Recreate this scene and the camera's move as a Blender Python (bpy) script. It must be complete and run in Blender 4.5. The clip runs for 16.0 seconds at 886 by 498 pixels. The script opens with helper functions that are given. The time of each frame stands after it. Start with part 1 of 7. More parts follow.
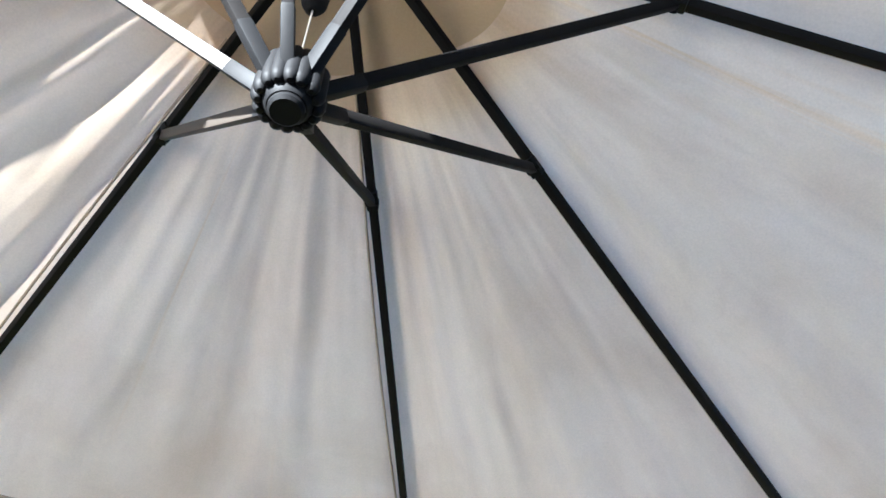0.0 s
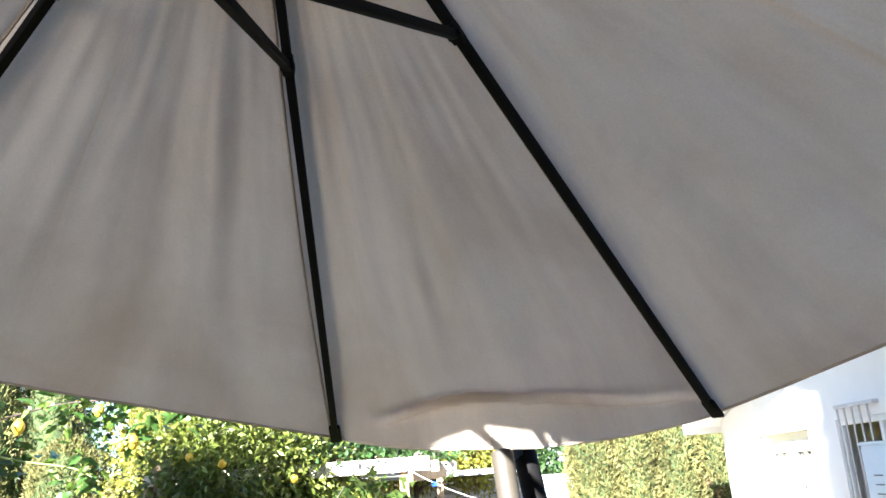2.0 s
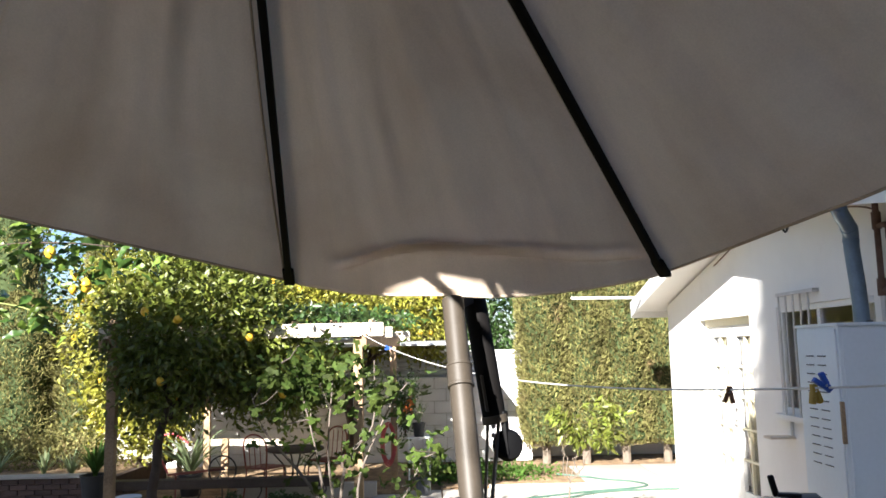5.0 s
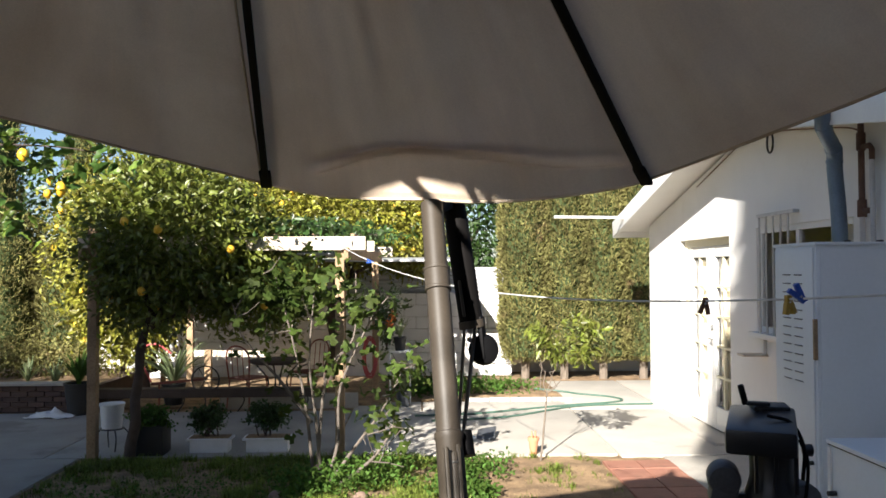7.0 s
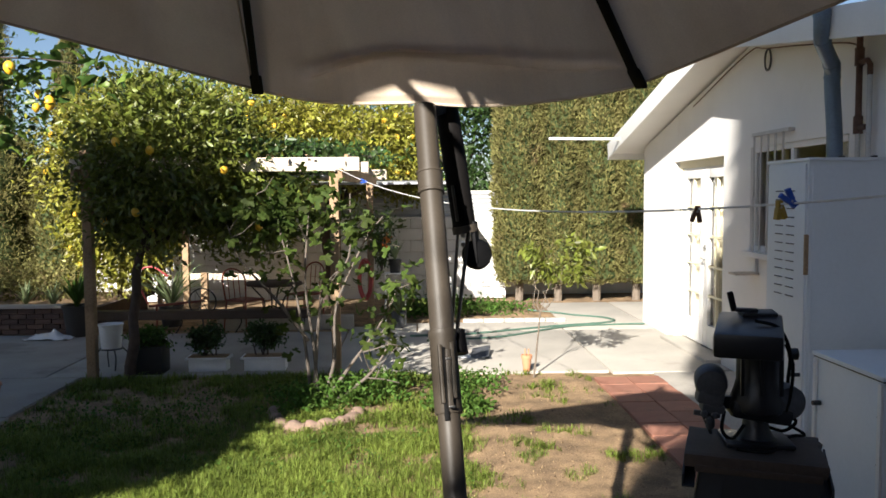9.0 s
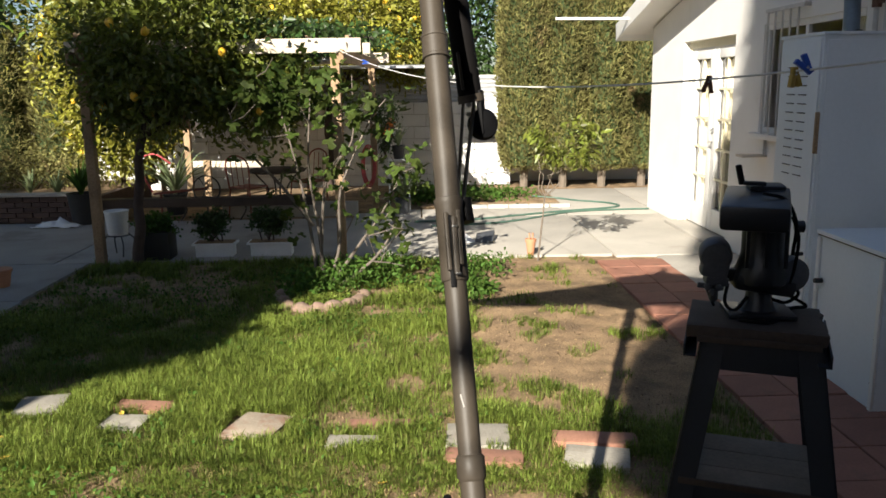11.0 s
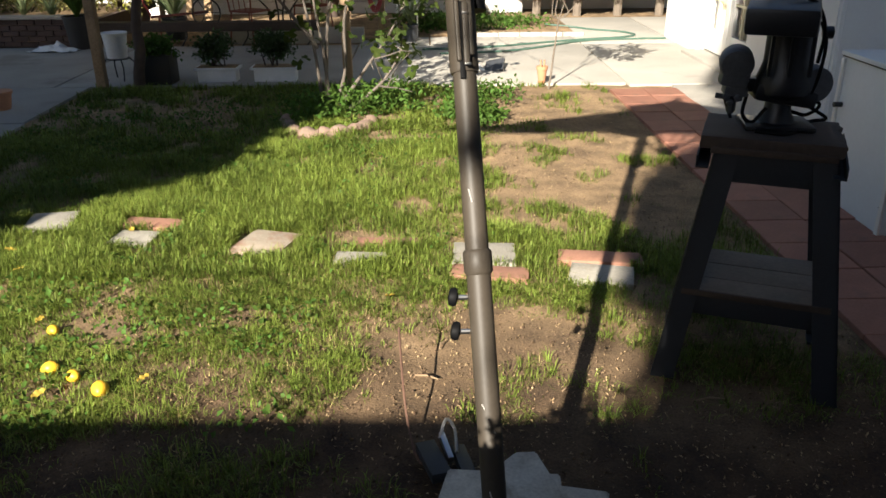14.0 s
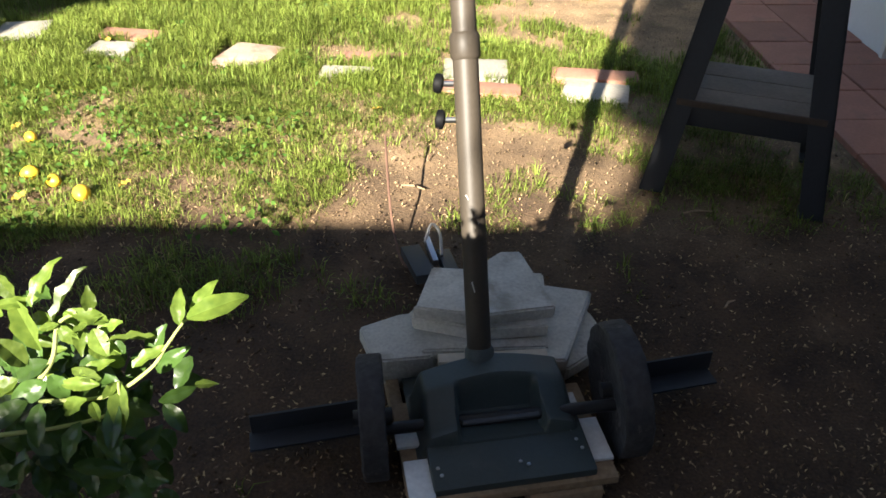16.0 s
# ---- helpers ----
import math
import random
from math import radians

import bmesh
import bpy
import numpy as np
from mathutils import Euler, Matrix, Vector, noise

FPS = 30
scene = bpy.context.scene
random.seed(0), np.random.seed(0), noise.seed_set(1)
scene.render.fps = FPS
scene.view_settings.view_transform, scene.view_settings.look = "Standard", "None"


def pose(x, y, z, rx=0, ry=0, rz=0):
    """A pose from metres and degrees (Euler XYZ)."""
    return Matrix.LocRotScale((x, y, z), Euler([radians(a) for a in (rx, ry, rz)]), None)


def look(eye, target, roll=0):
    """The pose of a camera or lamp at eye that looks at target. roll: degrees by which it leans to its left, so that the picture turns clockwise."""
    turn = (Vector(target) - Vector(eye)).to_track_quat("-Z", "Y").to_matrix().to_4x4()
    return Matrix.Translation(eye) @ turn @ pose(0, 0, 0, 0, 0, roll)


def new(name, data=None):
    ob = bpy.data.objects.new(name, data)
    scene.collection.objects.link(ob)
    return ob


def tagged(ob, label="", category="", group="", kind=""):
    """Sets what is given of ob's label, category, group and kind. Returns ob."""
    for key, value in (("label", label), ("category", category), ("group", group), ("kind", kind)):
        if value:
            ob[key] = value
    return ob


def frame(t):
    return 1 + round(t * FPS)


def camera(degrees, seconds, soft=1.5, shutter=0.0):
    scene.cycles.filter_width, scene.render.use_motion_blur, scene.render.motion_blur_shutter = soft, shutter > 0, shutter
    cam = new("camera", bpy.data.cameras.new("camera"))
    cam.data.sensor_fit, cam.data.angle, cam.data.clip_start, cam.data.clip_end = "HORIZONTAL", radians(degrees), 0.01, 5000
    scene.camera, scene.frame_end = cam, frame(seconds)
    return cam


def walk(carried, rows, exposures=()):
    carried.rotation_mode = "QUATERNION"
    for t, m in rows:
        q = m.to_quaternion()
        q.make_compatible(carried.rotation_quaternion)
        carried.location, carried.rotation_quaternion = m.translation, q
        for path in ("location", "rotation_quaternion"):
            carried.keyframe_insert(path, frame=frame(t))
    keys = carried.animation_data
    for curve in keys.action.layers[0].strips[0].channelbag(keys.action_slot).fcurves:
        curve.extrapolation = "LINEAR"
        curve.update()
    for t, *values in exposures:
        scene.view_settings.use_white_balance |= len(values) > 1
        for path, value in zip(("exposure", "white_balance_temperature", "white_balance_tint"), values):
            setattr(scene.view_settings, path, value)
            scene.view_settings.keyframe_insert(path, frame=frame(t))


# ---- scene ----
cam = camera(57.9, 16.0, soft=1.6)
PATH = [
    (0, (0.219, -0.529, 1.891), (0.018, 1.266, 2.750), -2.7),
    (0.5, (0.221, -0.525, 1.916), (0.084, 1.307, 2.705), -2.8),
    (1, (0.23, -0.539, 1.929), (0.128, 1.339, 2.611), -4.3),
    (1.5, (0.241, -0.524, 1.913), (0.17, 1.381, 2.517), -4.7),
    (2, (0.242, -0.517, 1.895), (0.185, 1.406, 2.441), -4.0),
    (2.5, (0.238, -0.507, 1.895), (0.198, 1.424, 2.413), -3.2),
    (3, (0.24, -0.495, 1.885), (0.222, 1.445, 2.371), -2.3),
    (3.5, (0.235, -0.491, 1.868), (0.239, 1.464, 2.291), -1.6),
    (4, (0.235, -0.495, 1.859), (0.242, 1.462, 2.269), -1.3),
    (4.5, (0.244, -0.483, 1.824), (0.26, 1.491, 2.144), -1.1),
    (5, (0.248, -0.479, 1.808), (0.27, 1.504, 2.061), -1.2),
    (7.5, (0.264, -0.446, 1.76), (0.332, 1.552, 1.786), -0.1),
    (8, (0.264, -0.447, 1.75), (0.34, 1.552, 1.753), -0.2),
    (8.5, (0.266, -0.46, 1.728), (0.341, 1.538, 1.671), -0.3),
    (11, (0.261, -0.446, 1.653), (0.318, 1.512, 1.253), -0.8),
    (11.5, (0.258, -0.45, 1.639), (0.31, 1.496, 1.179), -0.3),
    (12, (0.259, -0.447, 1.616), (0.288, 1.48, 1.082), -0.7),
    (12.5, (0.263, -0.443, 1.588), (0.309, 1.467, 0.997), 0.1),
    (13, (0.266, -0.438, 1.577), (0.31, 1.457, 0.938), -0.5),
    (13.5, (0.264, -0.432, 1.557), (0.31, 1.433, 0.836), -0.2),
    (14, (0.259, -0.428, 1.541), (0.291, 1.414, 0.761), -0.4),
    (14.5, (0.264, -0.43, 1.528), (0.298, 1.392, 0.705), -0.3),
    (15, (0.262, -0.441, 1.485), (0.283, 1.343, 0.58), 0.3),
    (15.5, (0.273, -0.439, 1.452), (0.316, 1.283, 0.436), 0.8),
    (16, (0.278, -0.436, 1.41), (0.325, 1.22, 0.289), 0.8),
]
EXPOSURES = [(0, 4.43, 5200, 7), (0.5, 4.48, 5200, 7), (1, 4.22, 5250, 8), (2, 3.45, 5500, 9), (3, 3.03, 5750, 10), (4, 2.67, 5900, 11), (5, 2.24, 5950, 12), (7.5, 1.6, 6150, 12), (8.5, 1.48, 6150, 12),
             (11, 1.27, 6400, 10), (13, 1.27, 6450, 10), (14.5, 1.8, 6500, 10), (16, 2.37, 6500, 10)]
walk(cam, [(t, look(eye, target, roll)) for t, eye, target, roll in PATH], EXPOSURES)

# ---- light: low afternoon sun from behind the camera ----
SUN = Vector((0.77, 1.82, -1.0)).normalized()
world = bpy.data.worlds.new("sky")
scene.world = world
world.use_nodes = True
wn = world.node_tree.nodes
sky = wn.new("ShaderNodeTexSky")
sky.sky_type = "NISHITA"
sky.sun_disc = False
sky.sun_elevation = math.asin(-SUN.z)
sky.sun_rotation = math.atan2(-SUN.x, -SUN.y)
sky.air_density = 0.85
sky.dust_density = 0.6
world.node_tree.links.new(sky.outputs[0], wn["Background"].inputs[0])
wn["Background"].inputs[1].default_value = 0.043
sun = new("sun", bpy.data.lights.new("sun", "SUN"))
sun.data.energy = 5.0
sun.data.angle = radians(0.55)
sun.data.color = (1.0, 0.92, 0.79)
sun.rotation_mode = "QUATERNION"
sun.rotation_quaternion = SUN.to_track_quat("-Z", "Y")


# ---- materials ----
def mat(name, colour, rough=0.7, spread=0.25, scale=6.0, fine=60.0, bump=0.15, metal=0.0, tint=None, island=0.0, obj=0.0,
        translucent=0.0, patch=None, patch_at=0.55, spec=0.5):
    """Principled material with two scales of mottling, fine relief, an optional second colour in patches,
    and per-piece variation."""
    m = bpy.data.materials.new(name)
    m.use_nodes = True
    nt = m.node_tree
    n, l = nt.nodes, nt.links
    b = n["Principled BSDF"]
    b.inputs["Roughness"].default_value = rough
    b.inputs["Metallic"].default_value = metal
    b.inputs["Specular IOR Level"].default_value = spec
    tc = n.new("ShaderNodeTexCoord")
    big = n.new("ShaderNodeTexNoise")
    big.inputs["Scale"].default_value = scale
    big.inputs["Detail"].default_value = 5
    small = n.new("ShaderNodeTexNoise")
    small.inputs["Scale"].default_value = fine
    small.inputs["Detail"].default_value = 4
    for t in (big, small):
        l.new(tc.outputs["Object"], t.inputs["Vector"])
    a = tuple(colour) + (1,)
    ramp = n.new("ShaderNodeValToRGB")
    lo = [max(0, c * (1 - spread)) for c in colour]
    hi = [min(1, c * (1 + spread)) for c in (tint or colour)]
    ramp.color_ramp.elements[0].position, ramp.color_ramp.elements[0].color = 0.3, (*lo, 1)
    ramp.color_ramp.elements[1].position, ramp.color_ramp.elements[1].color = 0.7, (*hi, 1)
    add = n.new("ShaderNodeMath")
    add.operation = "MULTIPLY_ADD"
    add.inputs[1].default_value = 0.45
    l.new(small.outputs["Fac"], add.inputs[0])
    scaled = n.new("ShaderNodeMath")
    scaled.operation = "MULTIPLY"
    scaled.inputs[1].default_value = 0.55
    l.new(big.outputs["Fac"], scaled.inputs[0])
    l.new(scaled.outputs[0], add.inputs[2])
    l.new(add.outputs[0], ramp.inputs["Fac"])
    out = ramp.outputs["Color"]
    if patch:
        pn = n.new("ShaderNodeTexNoise")
        pn.inputs["Scale"].default_value = scale * 0.6
        pn.inputs["Detail"].default_value = 6
        pn.inputs["Roughness"].default_value = 0.65
        l.new(tc.outputs["Object"], pn.inputs["Vector"])
        pr = n.new("ShaderNodeValToRGB")
        pr.color_ramp.elements[0].position = patch_at
        pr.color_ramp.elements[1].position = patch_at + 0.1
        l.new(pn.outputs["Fac"], pr.inputs["Fac"])
        pm = n.new("ShaderNodeMixRGB")
        pm.inputs[2].default_value = (*patch, 1)
        l.new(pr.outputs["Color"], pm.inputs[0])
        l.new(out, pm.inputs[1])
        out = pm.outputs[0]
    if island or obj:
        src = n.new("ShaderNodeNewGeometry") if island else n.new("ShaderNodeObjectInfo")
        hs = n.new("ShaderNodeHueSaturation")
        mr = n.new("ShaderNodeMapRange")
        mr.inputs["To Min"].default_value = 1 - (island or obj)
        mr.inputs["To Max"].default_value = 1 + (island or obj)
        l.new(src.outputs["Random Per Island" if island else "Random"], mr.inputs["Value"])
        l.new(mr.outputs[0], hs.inputs["Value"])
        if island:
            mh = n.new("ShaderNodeMapRange")
            mh.inputs["To Min"].default_value = 0.485
            mh.inputs["To Max"].default_value = 0.515
            l.new(src.outputs["Random Per Island"], mh.inputs["Value"])
            l.new(mh.outputs[0], hs.inputs["Hue"])
        l.new(out, hs.inputs["Color"])
        out = hs.outputs["Color"]
    l.new(out, b.inputs["Base Color"])
    if bump:
        bp = n.new("ShaderNodeBump")
        bp.inputs["Strength"].default_value = bump
        bp.inputs["Distance"].default_value = 0.01
        l.new(add.outputs[0], bp.inputs["Height"])
        l.new(bp.outputs[0], b.inputs["Normal"])
    if translucent:
        tr = n.new("ShaderNodeBsdfTranslucent")
        l.new(out, tr.inputs["Color"])
        mx = n.new("ShaderNodeMixShader")
        mx.inputs[0].default_value = translucent
        l.new(b.outputs[0], mx.inputs[1])
        l.new(tr.outputs[0], mx.inputs[2])
        l.new(mx.outputs[0], n["Material Output"].inputs["Surface"])
    return m


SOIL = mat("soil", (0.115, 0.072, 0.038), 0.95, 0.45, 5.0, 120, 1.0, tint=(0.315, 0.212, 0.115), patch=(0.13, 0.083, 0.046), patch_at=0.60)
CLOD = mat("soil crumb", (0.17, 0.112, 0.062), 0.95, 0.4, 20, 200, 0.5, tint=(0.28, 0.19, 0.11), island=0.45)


def loam_shade(m, dark):
    """Dark loam, with shade added to its colour, round the umbrella base, breaking up unevenly into the dry dirt of the
    yard.
    """
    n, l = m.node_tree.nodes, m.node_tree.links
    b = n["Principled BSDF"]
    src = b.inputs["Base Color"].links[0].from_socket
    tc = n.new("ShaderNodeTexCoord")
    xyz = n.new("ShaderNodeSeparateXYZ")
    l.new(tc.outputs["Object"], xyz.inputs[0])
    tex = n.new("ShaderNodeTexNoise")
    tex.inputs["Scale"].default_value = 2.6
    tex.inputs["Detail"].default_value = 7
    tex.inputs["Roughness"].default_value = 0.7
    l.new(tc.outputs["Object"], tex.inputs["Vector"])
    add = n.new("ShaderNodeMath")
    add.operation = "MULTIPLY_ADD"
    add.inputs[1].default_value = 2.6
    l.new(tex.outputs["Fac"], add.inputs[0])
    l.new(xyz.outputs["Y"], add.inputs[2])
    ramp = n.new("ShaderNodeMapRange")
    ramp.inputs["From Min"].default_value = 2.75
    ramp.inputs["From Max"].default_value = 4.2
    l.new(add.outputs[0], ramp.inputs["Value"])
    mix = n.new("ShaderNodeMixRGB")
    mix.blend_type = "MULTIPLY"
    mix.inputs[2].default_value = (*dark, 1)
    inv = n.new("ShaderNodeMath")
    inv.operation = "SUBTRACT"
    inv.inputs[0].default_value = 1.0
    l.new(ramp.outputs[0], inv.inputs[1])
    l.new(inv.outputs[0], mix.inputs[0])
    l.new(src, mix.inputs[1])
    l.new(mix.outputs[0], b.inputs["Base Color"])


# Multipliers deepened past the loam's own tone to stand in for shade.
loam_shade(SOIL, (0.25, 0.215, 0.20))
loam_shade(CLOD, (0.45, 0.40, 0.37))
GRASS = mat("grass blades", (0.10, 0.145, 0.026), 0.55, 0.35, 1.6, 20, 0, tint=(0.19, 0.235, 0.043), island=0.55, translucent=0.22, spec=0.15)
DRYGRASS = mat("dry grass blades", (0.34, 0.27, 0.11), 0.7, 0.3, 2.0, 20, 0, island=0.4, translucent=0.25)
WEED = mat("weed leaves", (0.075, 0.14, 0.025), 0.6, 0.3, 3, 20, 0, island=0.35, translucent=0.3, spec=0.15)
CONCRETE = mat("concrete", (0.42, 0.39, 0.34), 0.9, 0.18, 1.6, 70, 0.25, patch=(0.33, 0.30, 0.26), patch_at=0.6)
CONCRETE_SHADED = mat("concrete with shade in its colour", (0.33, 0.31, 0.275), 0.9, 0.22, 1.6, 70, 0.3, patch=(0.24, 0.22, 0.19), patch_at=0.56)
PAVER_GREY = mat("grey paver concrete", (0.53, 0.51, 0.455), 0.9, 0.28, 9, 110, 0.7, patch=(0.34, 0.31, 0.26), patch_at=0.54, obj=0.12)
STONE_GREY = mat("sunken paver", (0.36, 0.33, 0.275), 0.9, 0.25, 7, 80, 0.4, patch=(0.31, 0.265, 0.205), patch_at=0.55, obj=0.15)
PAVER_RED = mat("red paver concrete", (0.36, 0.18, 0.12), 0.9, 0.22, 7, 90, 0.35, patch=(0.28, 0.16, 0.11), patch_at=0.57, obj=0.12)
STONE_PINK = mat("half stained paver", (0.40, 0.33, 0.25), 0.9, 0.2, 7, 80, 0.4, patch=(0.33, 0.20, 0.14), patch_at=0.46, obj=0.1)
TERRACOTTA_TILE = mat("terracotta tile", (0.33, 0.15, 0.10), 0.8, 0.2, 5, 70, 0.2, patch=(0.25, 0.13, 0.09), patch_at=0.58, obj=0.15)
STUCCO = mat("white stucco", (0.78, 0.76, 0.72), 0.9, 0.05, 3, 160, 0.35, patch=(0.73, 0.70, 0.65), patch_at=0.62)
BLOCK = mat("white painted block", (0.74, 0.73, 0.71), 0.85, 0.08, 4, 90, 0.3, patch=(0.6, 0.57, 0.52), patch_at=0.64, obj=0.06)
WHITE_TRIM = mat("white painted wood", (0.78, 0.77, 0.74), 0.55, 0.05, 4, 60, 0.08)
ROOFING = mat("roof felt", (0.30, 0.28, 0.26), 0.95, 0.2, 4, 120, 0.4)
DOOR_CREAM = mat("cream painted door wood", (0.76, 0.70, 0.50), 0.5, 0.06, 4, 50, 0.05)
CURTAIN = mat("cream curtain", (0.62, 0.56, 0.38), 0.85, 0.15, 5, 60, 0.1)
CAB_WHITE = mat("white enamelled steel", (0.72, 0.76, 0.79), 0.45, 0.04, 3, 40, 0.03, patch=(0.62, 0.61, 0.58), patch_at=0.68)
DUCT = mat("galvanised duct", (0.17, 0.22, 0.28), 0.45, 0.15, 8, 60, 0.05, metal=0.6)
RUST = mat("rusty pipe", (0.14, 0.075, 0.05), 0.85, 0.35, 20, 120, 0.3)
PIPE_PAINT = mat("painted pipe", (0.55, 0.53, 0.50), 0.7, 0.15, 12, 80, 0.1, patch=(0.25, 0.15, 0.1), patch_at=0.66)
BLACK_IRON = mat("black wrought iron", (0.02, 0.02, 0.022), 0.5, 0.2, 10, 90, 0.1)
POLE = mat("bronze powder-coated pole", (0.052, 0.042, 0.031), 0.52, 0.15, 8, 140, 0.05, patch=(0.066, 0.055, 0.043), patch_at=0.62, spec=0.4)
POLE_SCRATCH = mat("pale scratched paint", (0.45, 0.43, 0.40), 0.6, 0.1)
RIB = mat("dark bronze rib", (0.007, 0.0062, 0.006), 0.7, 0.15, 8, 90, 0.03, spec=0.1)
STRUT_LIT = mat("lit bronze strut", (0.024, 0.019, 0.015), 0.55, 0.15, 8, 90, 0.03, spec=0.3)
BLACK_PLASTIC = mat("black plastic", (0.005, 0.005, 0.0055), 0.6, 0.2, 10, 90, 0.04, spec=0.12)
STEEL = mat("bright steel", (0.55, 0.55, 0.55), 0.3, 0.1, 10, 60, 0.03, metal=1.0)


def streaks(m):
    """Water stains and dust running down the gores of the cloth, with faint creases along them."""
    n, l = m.node_tree.nodes, m.node_tree.links
    b = n["Principled BSDF"]
    src = b.inputs["Base Color"].links[0].from_socket
    uv = n.new("ShaderNodeUVMap")
    uv.uv_map = "cloth"
    out = src
    for sx, sy, lo, hi, colour, seed in ((3.2, 1.5, 0.44, 0.74, (0.84, 0.79, 0.74), 0.0), (8.0, 1.6, 0.50, 0.72, (0.92, 0.92, 0.95), 3.0), (2.6, 3.4, 0.48, 0.72, (0.90, 0.87, 0.84), 7.0),
                                         (9.0, 0.35, 0.62, 0.70, (0.98, 0.89, 0.75), 11.0)):
        mp = n.new("ShaderNodeMapping")
        mp.inputs["Scale"].default_value = (sx, sy, 1)
        mp.inputs["Location"].default_value = (seed, seed * 2, seed)
        l.new(uv.outputs[0], mp.inputs["Vector"])
        tx = n.new("ShaderNodeTexNoise")
        tx.inputs["Scale"].default_value = 1.0
        tx.inputs["Detail"].default_value = 6
        tx.inputs["Roughness"].default_value = 0.6
        tx.inputs["Distortion"].default_value = 0.5
        l.new(mp.outputs[0], tx.inputs["Vector"])
        rg = n.new("ShaderNodeMapRange")
        rg.inputs["From Min"].default_value, rg.inputs["From Max"].default_value = lo, hi
        l.new(tx.outputs["Fac"], rg.inputs["Value"])
        mx = n.new("ShaderNodeMixRGB")
        mx.blend_type = "MULTIPLY"
        mx.inputs[2].default_value = (*colour, 1)
        l.new(rg.outputs[0], mx.inputs[0])
        l.new(out, mx.inputs[1])
        out = mx.outputs[0]
    l.new(out, b.inputs["Base Color"])
    for node in n:
        if node.type == "BSDF_TRANSLUCENT":
            l.new(out, node.inputs["Color"])
    mp = n.new("ShaderNodeMapping")
    mp.inputs["Scale"].default_value = (11.0, 2.2, 1)
    l.new(uv.outputs[0], mp.inputs["Vector"])
    tx = n.new("ShaderNodeTexNoise")
    tx.noise_type = "RIDGED_MULTIFRACTAL"
    tx.inputs["Scale"].default_value = 1.0
    tx.inputs["Detail"].default_value = 4
    tx.inputs["Distortion"].default_value = 0.8
    l.new(mp.outputs[0], tx.inputs["Vector"])
    bp = n.new("ShaderNodeBump")
    bp.inputs["Strength"].default_value = 0.12
    bp.inputs["Distance"].default_value = 0.02
    l.new(tx.outputs["Fac"], bp.inputs["Height"])
    l.new(bp.outputs[0], b.inputs["Normal"])


FABRIC = mat("off-white canopy cloth", (0.745, 0.605, 0.465), 0.9, 0.08, 2.2, 220, 0.0, tint=(0.775, 0.64, 0.50), translucent=0.17, spec=0.1)
streaks(FABRIC)
FABRIC_TAN = mat("tan vent cloth", (0.55, 0.42, 0.26), 0.9, 0.08, 3, 200, 0.08, translucent=0.4, spec=0.1)
SEAM = mat("tan seam tape", (0.40, 0.31, 0.22), 0.9, 0.15, 8, 90, 0.05)
BASE_GREEN = mat("dark grey-green plastic shell", (0.045, 0.06, 0.06), 0.5, 0.15, 7, 110, 0.1, patch=(0.07, 0.08, 0.075), patch_at=0.62)
FLANGE_WHITE = mat("scuffed white flange", (0.78, 0.78, 0.76), 0.7, 0.15, 18, 90, 0.15, patch=(0.12, 0.11, 0.10), patch_at=0.63)
WOOD_RAW = mat("weathered timber", (0.26, 0.17, 0.095), 0.85, 0.3, 5, 70, 0.25, tint=(0.34, 0.235, 0.14))
WOOD_PALE = mat("sunbleached timber", (0.58, 0.50, 0.40), 0.85, 0.18, 5, 70, 0.2)
WOOD_DARK = mat("dark stained bench timber", (0.055, 0.038, 0.028), 0.75, 0.3, 6, 70, 0.25, patch=(0.16, 0.085, 0.04), patch_at=0.62)
BOARD_GREY = mat("grey shelf board", (0.20, 0.17, 0.14), 0.85, 0.25, 7, 80, 0.2)
BENCH_STEEL = mat("blue-black painted steel", (0.020, 0.023, 0.029), 0.55, 0.2, 8, 90, 0.1)
MACHINE = mat("black machine enamel", (0.014, 0.015, 0.018), 0.38, 0.3, 9, 90, 0.08)
MACHINE_GREY = mat("worn grey cast iron", (0.07, 0.075, 0.085), 0.5, 0.3, 12, 90, 0.15)
WHEEL = mat("scuffed rubber wheel", (0.04, 0.038, 0.04), 0.85, 0.5, 20, 60, 0.9, patch=(0.15, 0.13, 0.12), patch_at=0.60)
BARK = mat("grey bark", (0.16, 0.13, 0.10), 0.9, 0.3, 15, 90, 0.5)
BARK_DARK = mat("dark bark", (0.07, 0.05, 0.04), 0.95, 0.3, 15, 90, 0.5)
TWIG = mat("pale fig bark", (0.13, 0.108, 0.088), 0.85, 0.2, 15, 90, 0.2)
GREEN_TWIG = mat("green twig", (0.28, 0.32, 0.10), 0.7, 0.2, 15, 60, 0.1)
CITRUS = mat("citrus leaf", (0.16, 0.165, 0.022), 0.42, 0.3, 1.5, 30, 0, tint=(0.29, 0.275, 0.04), island=0.5, translucent=0.3)
CITRUS_MID = mat("mid green citrus leaf", (0.085, 0.115, 0.02), 0.42, 0.25, 1.5, 30, 0, tint=(0.18, 0.20, 0.032), island=0.45, translucent=0.3)
CITRUS_DARK = mat("dark citrus leaf", (0.045, 0.085, 0.02), 0.42, 0.25, 1.5, 30, 0, island=0.4, translucent=0.25)
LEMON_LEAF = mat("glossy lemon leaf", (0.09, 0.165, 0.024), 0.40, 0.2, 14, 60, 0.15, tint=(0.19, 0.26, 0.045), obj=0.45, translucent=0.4)
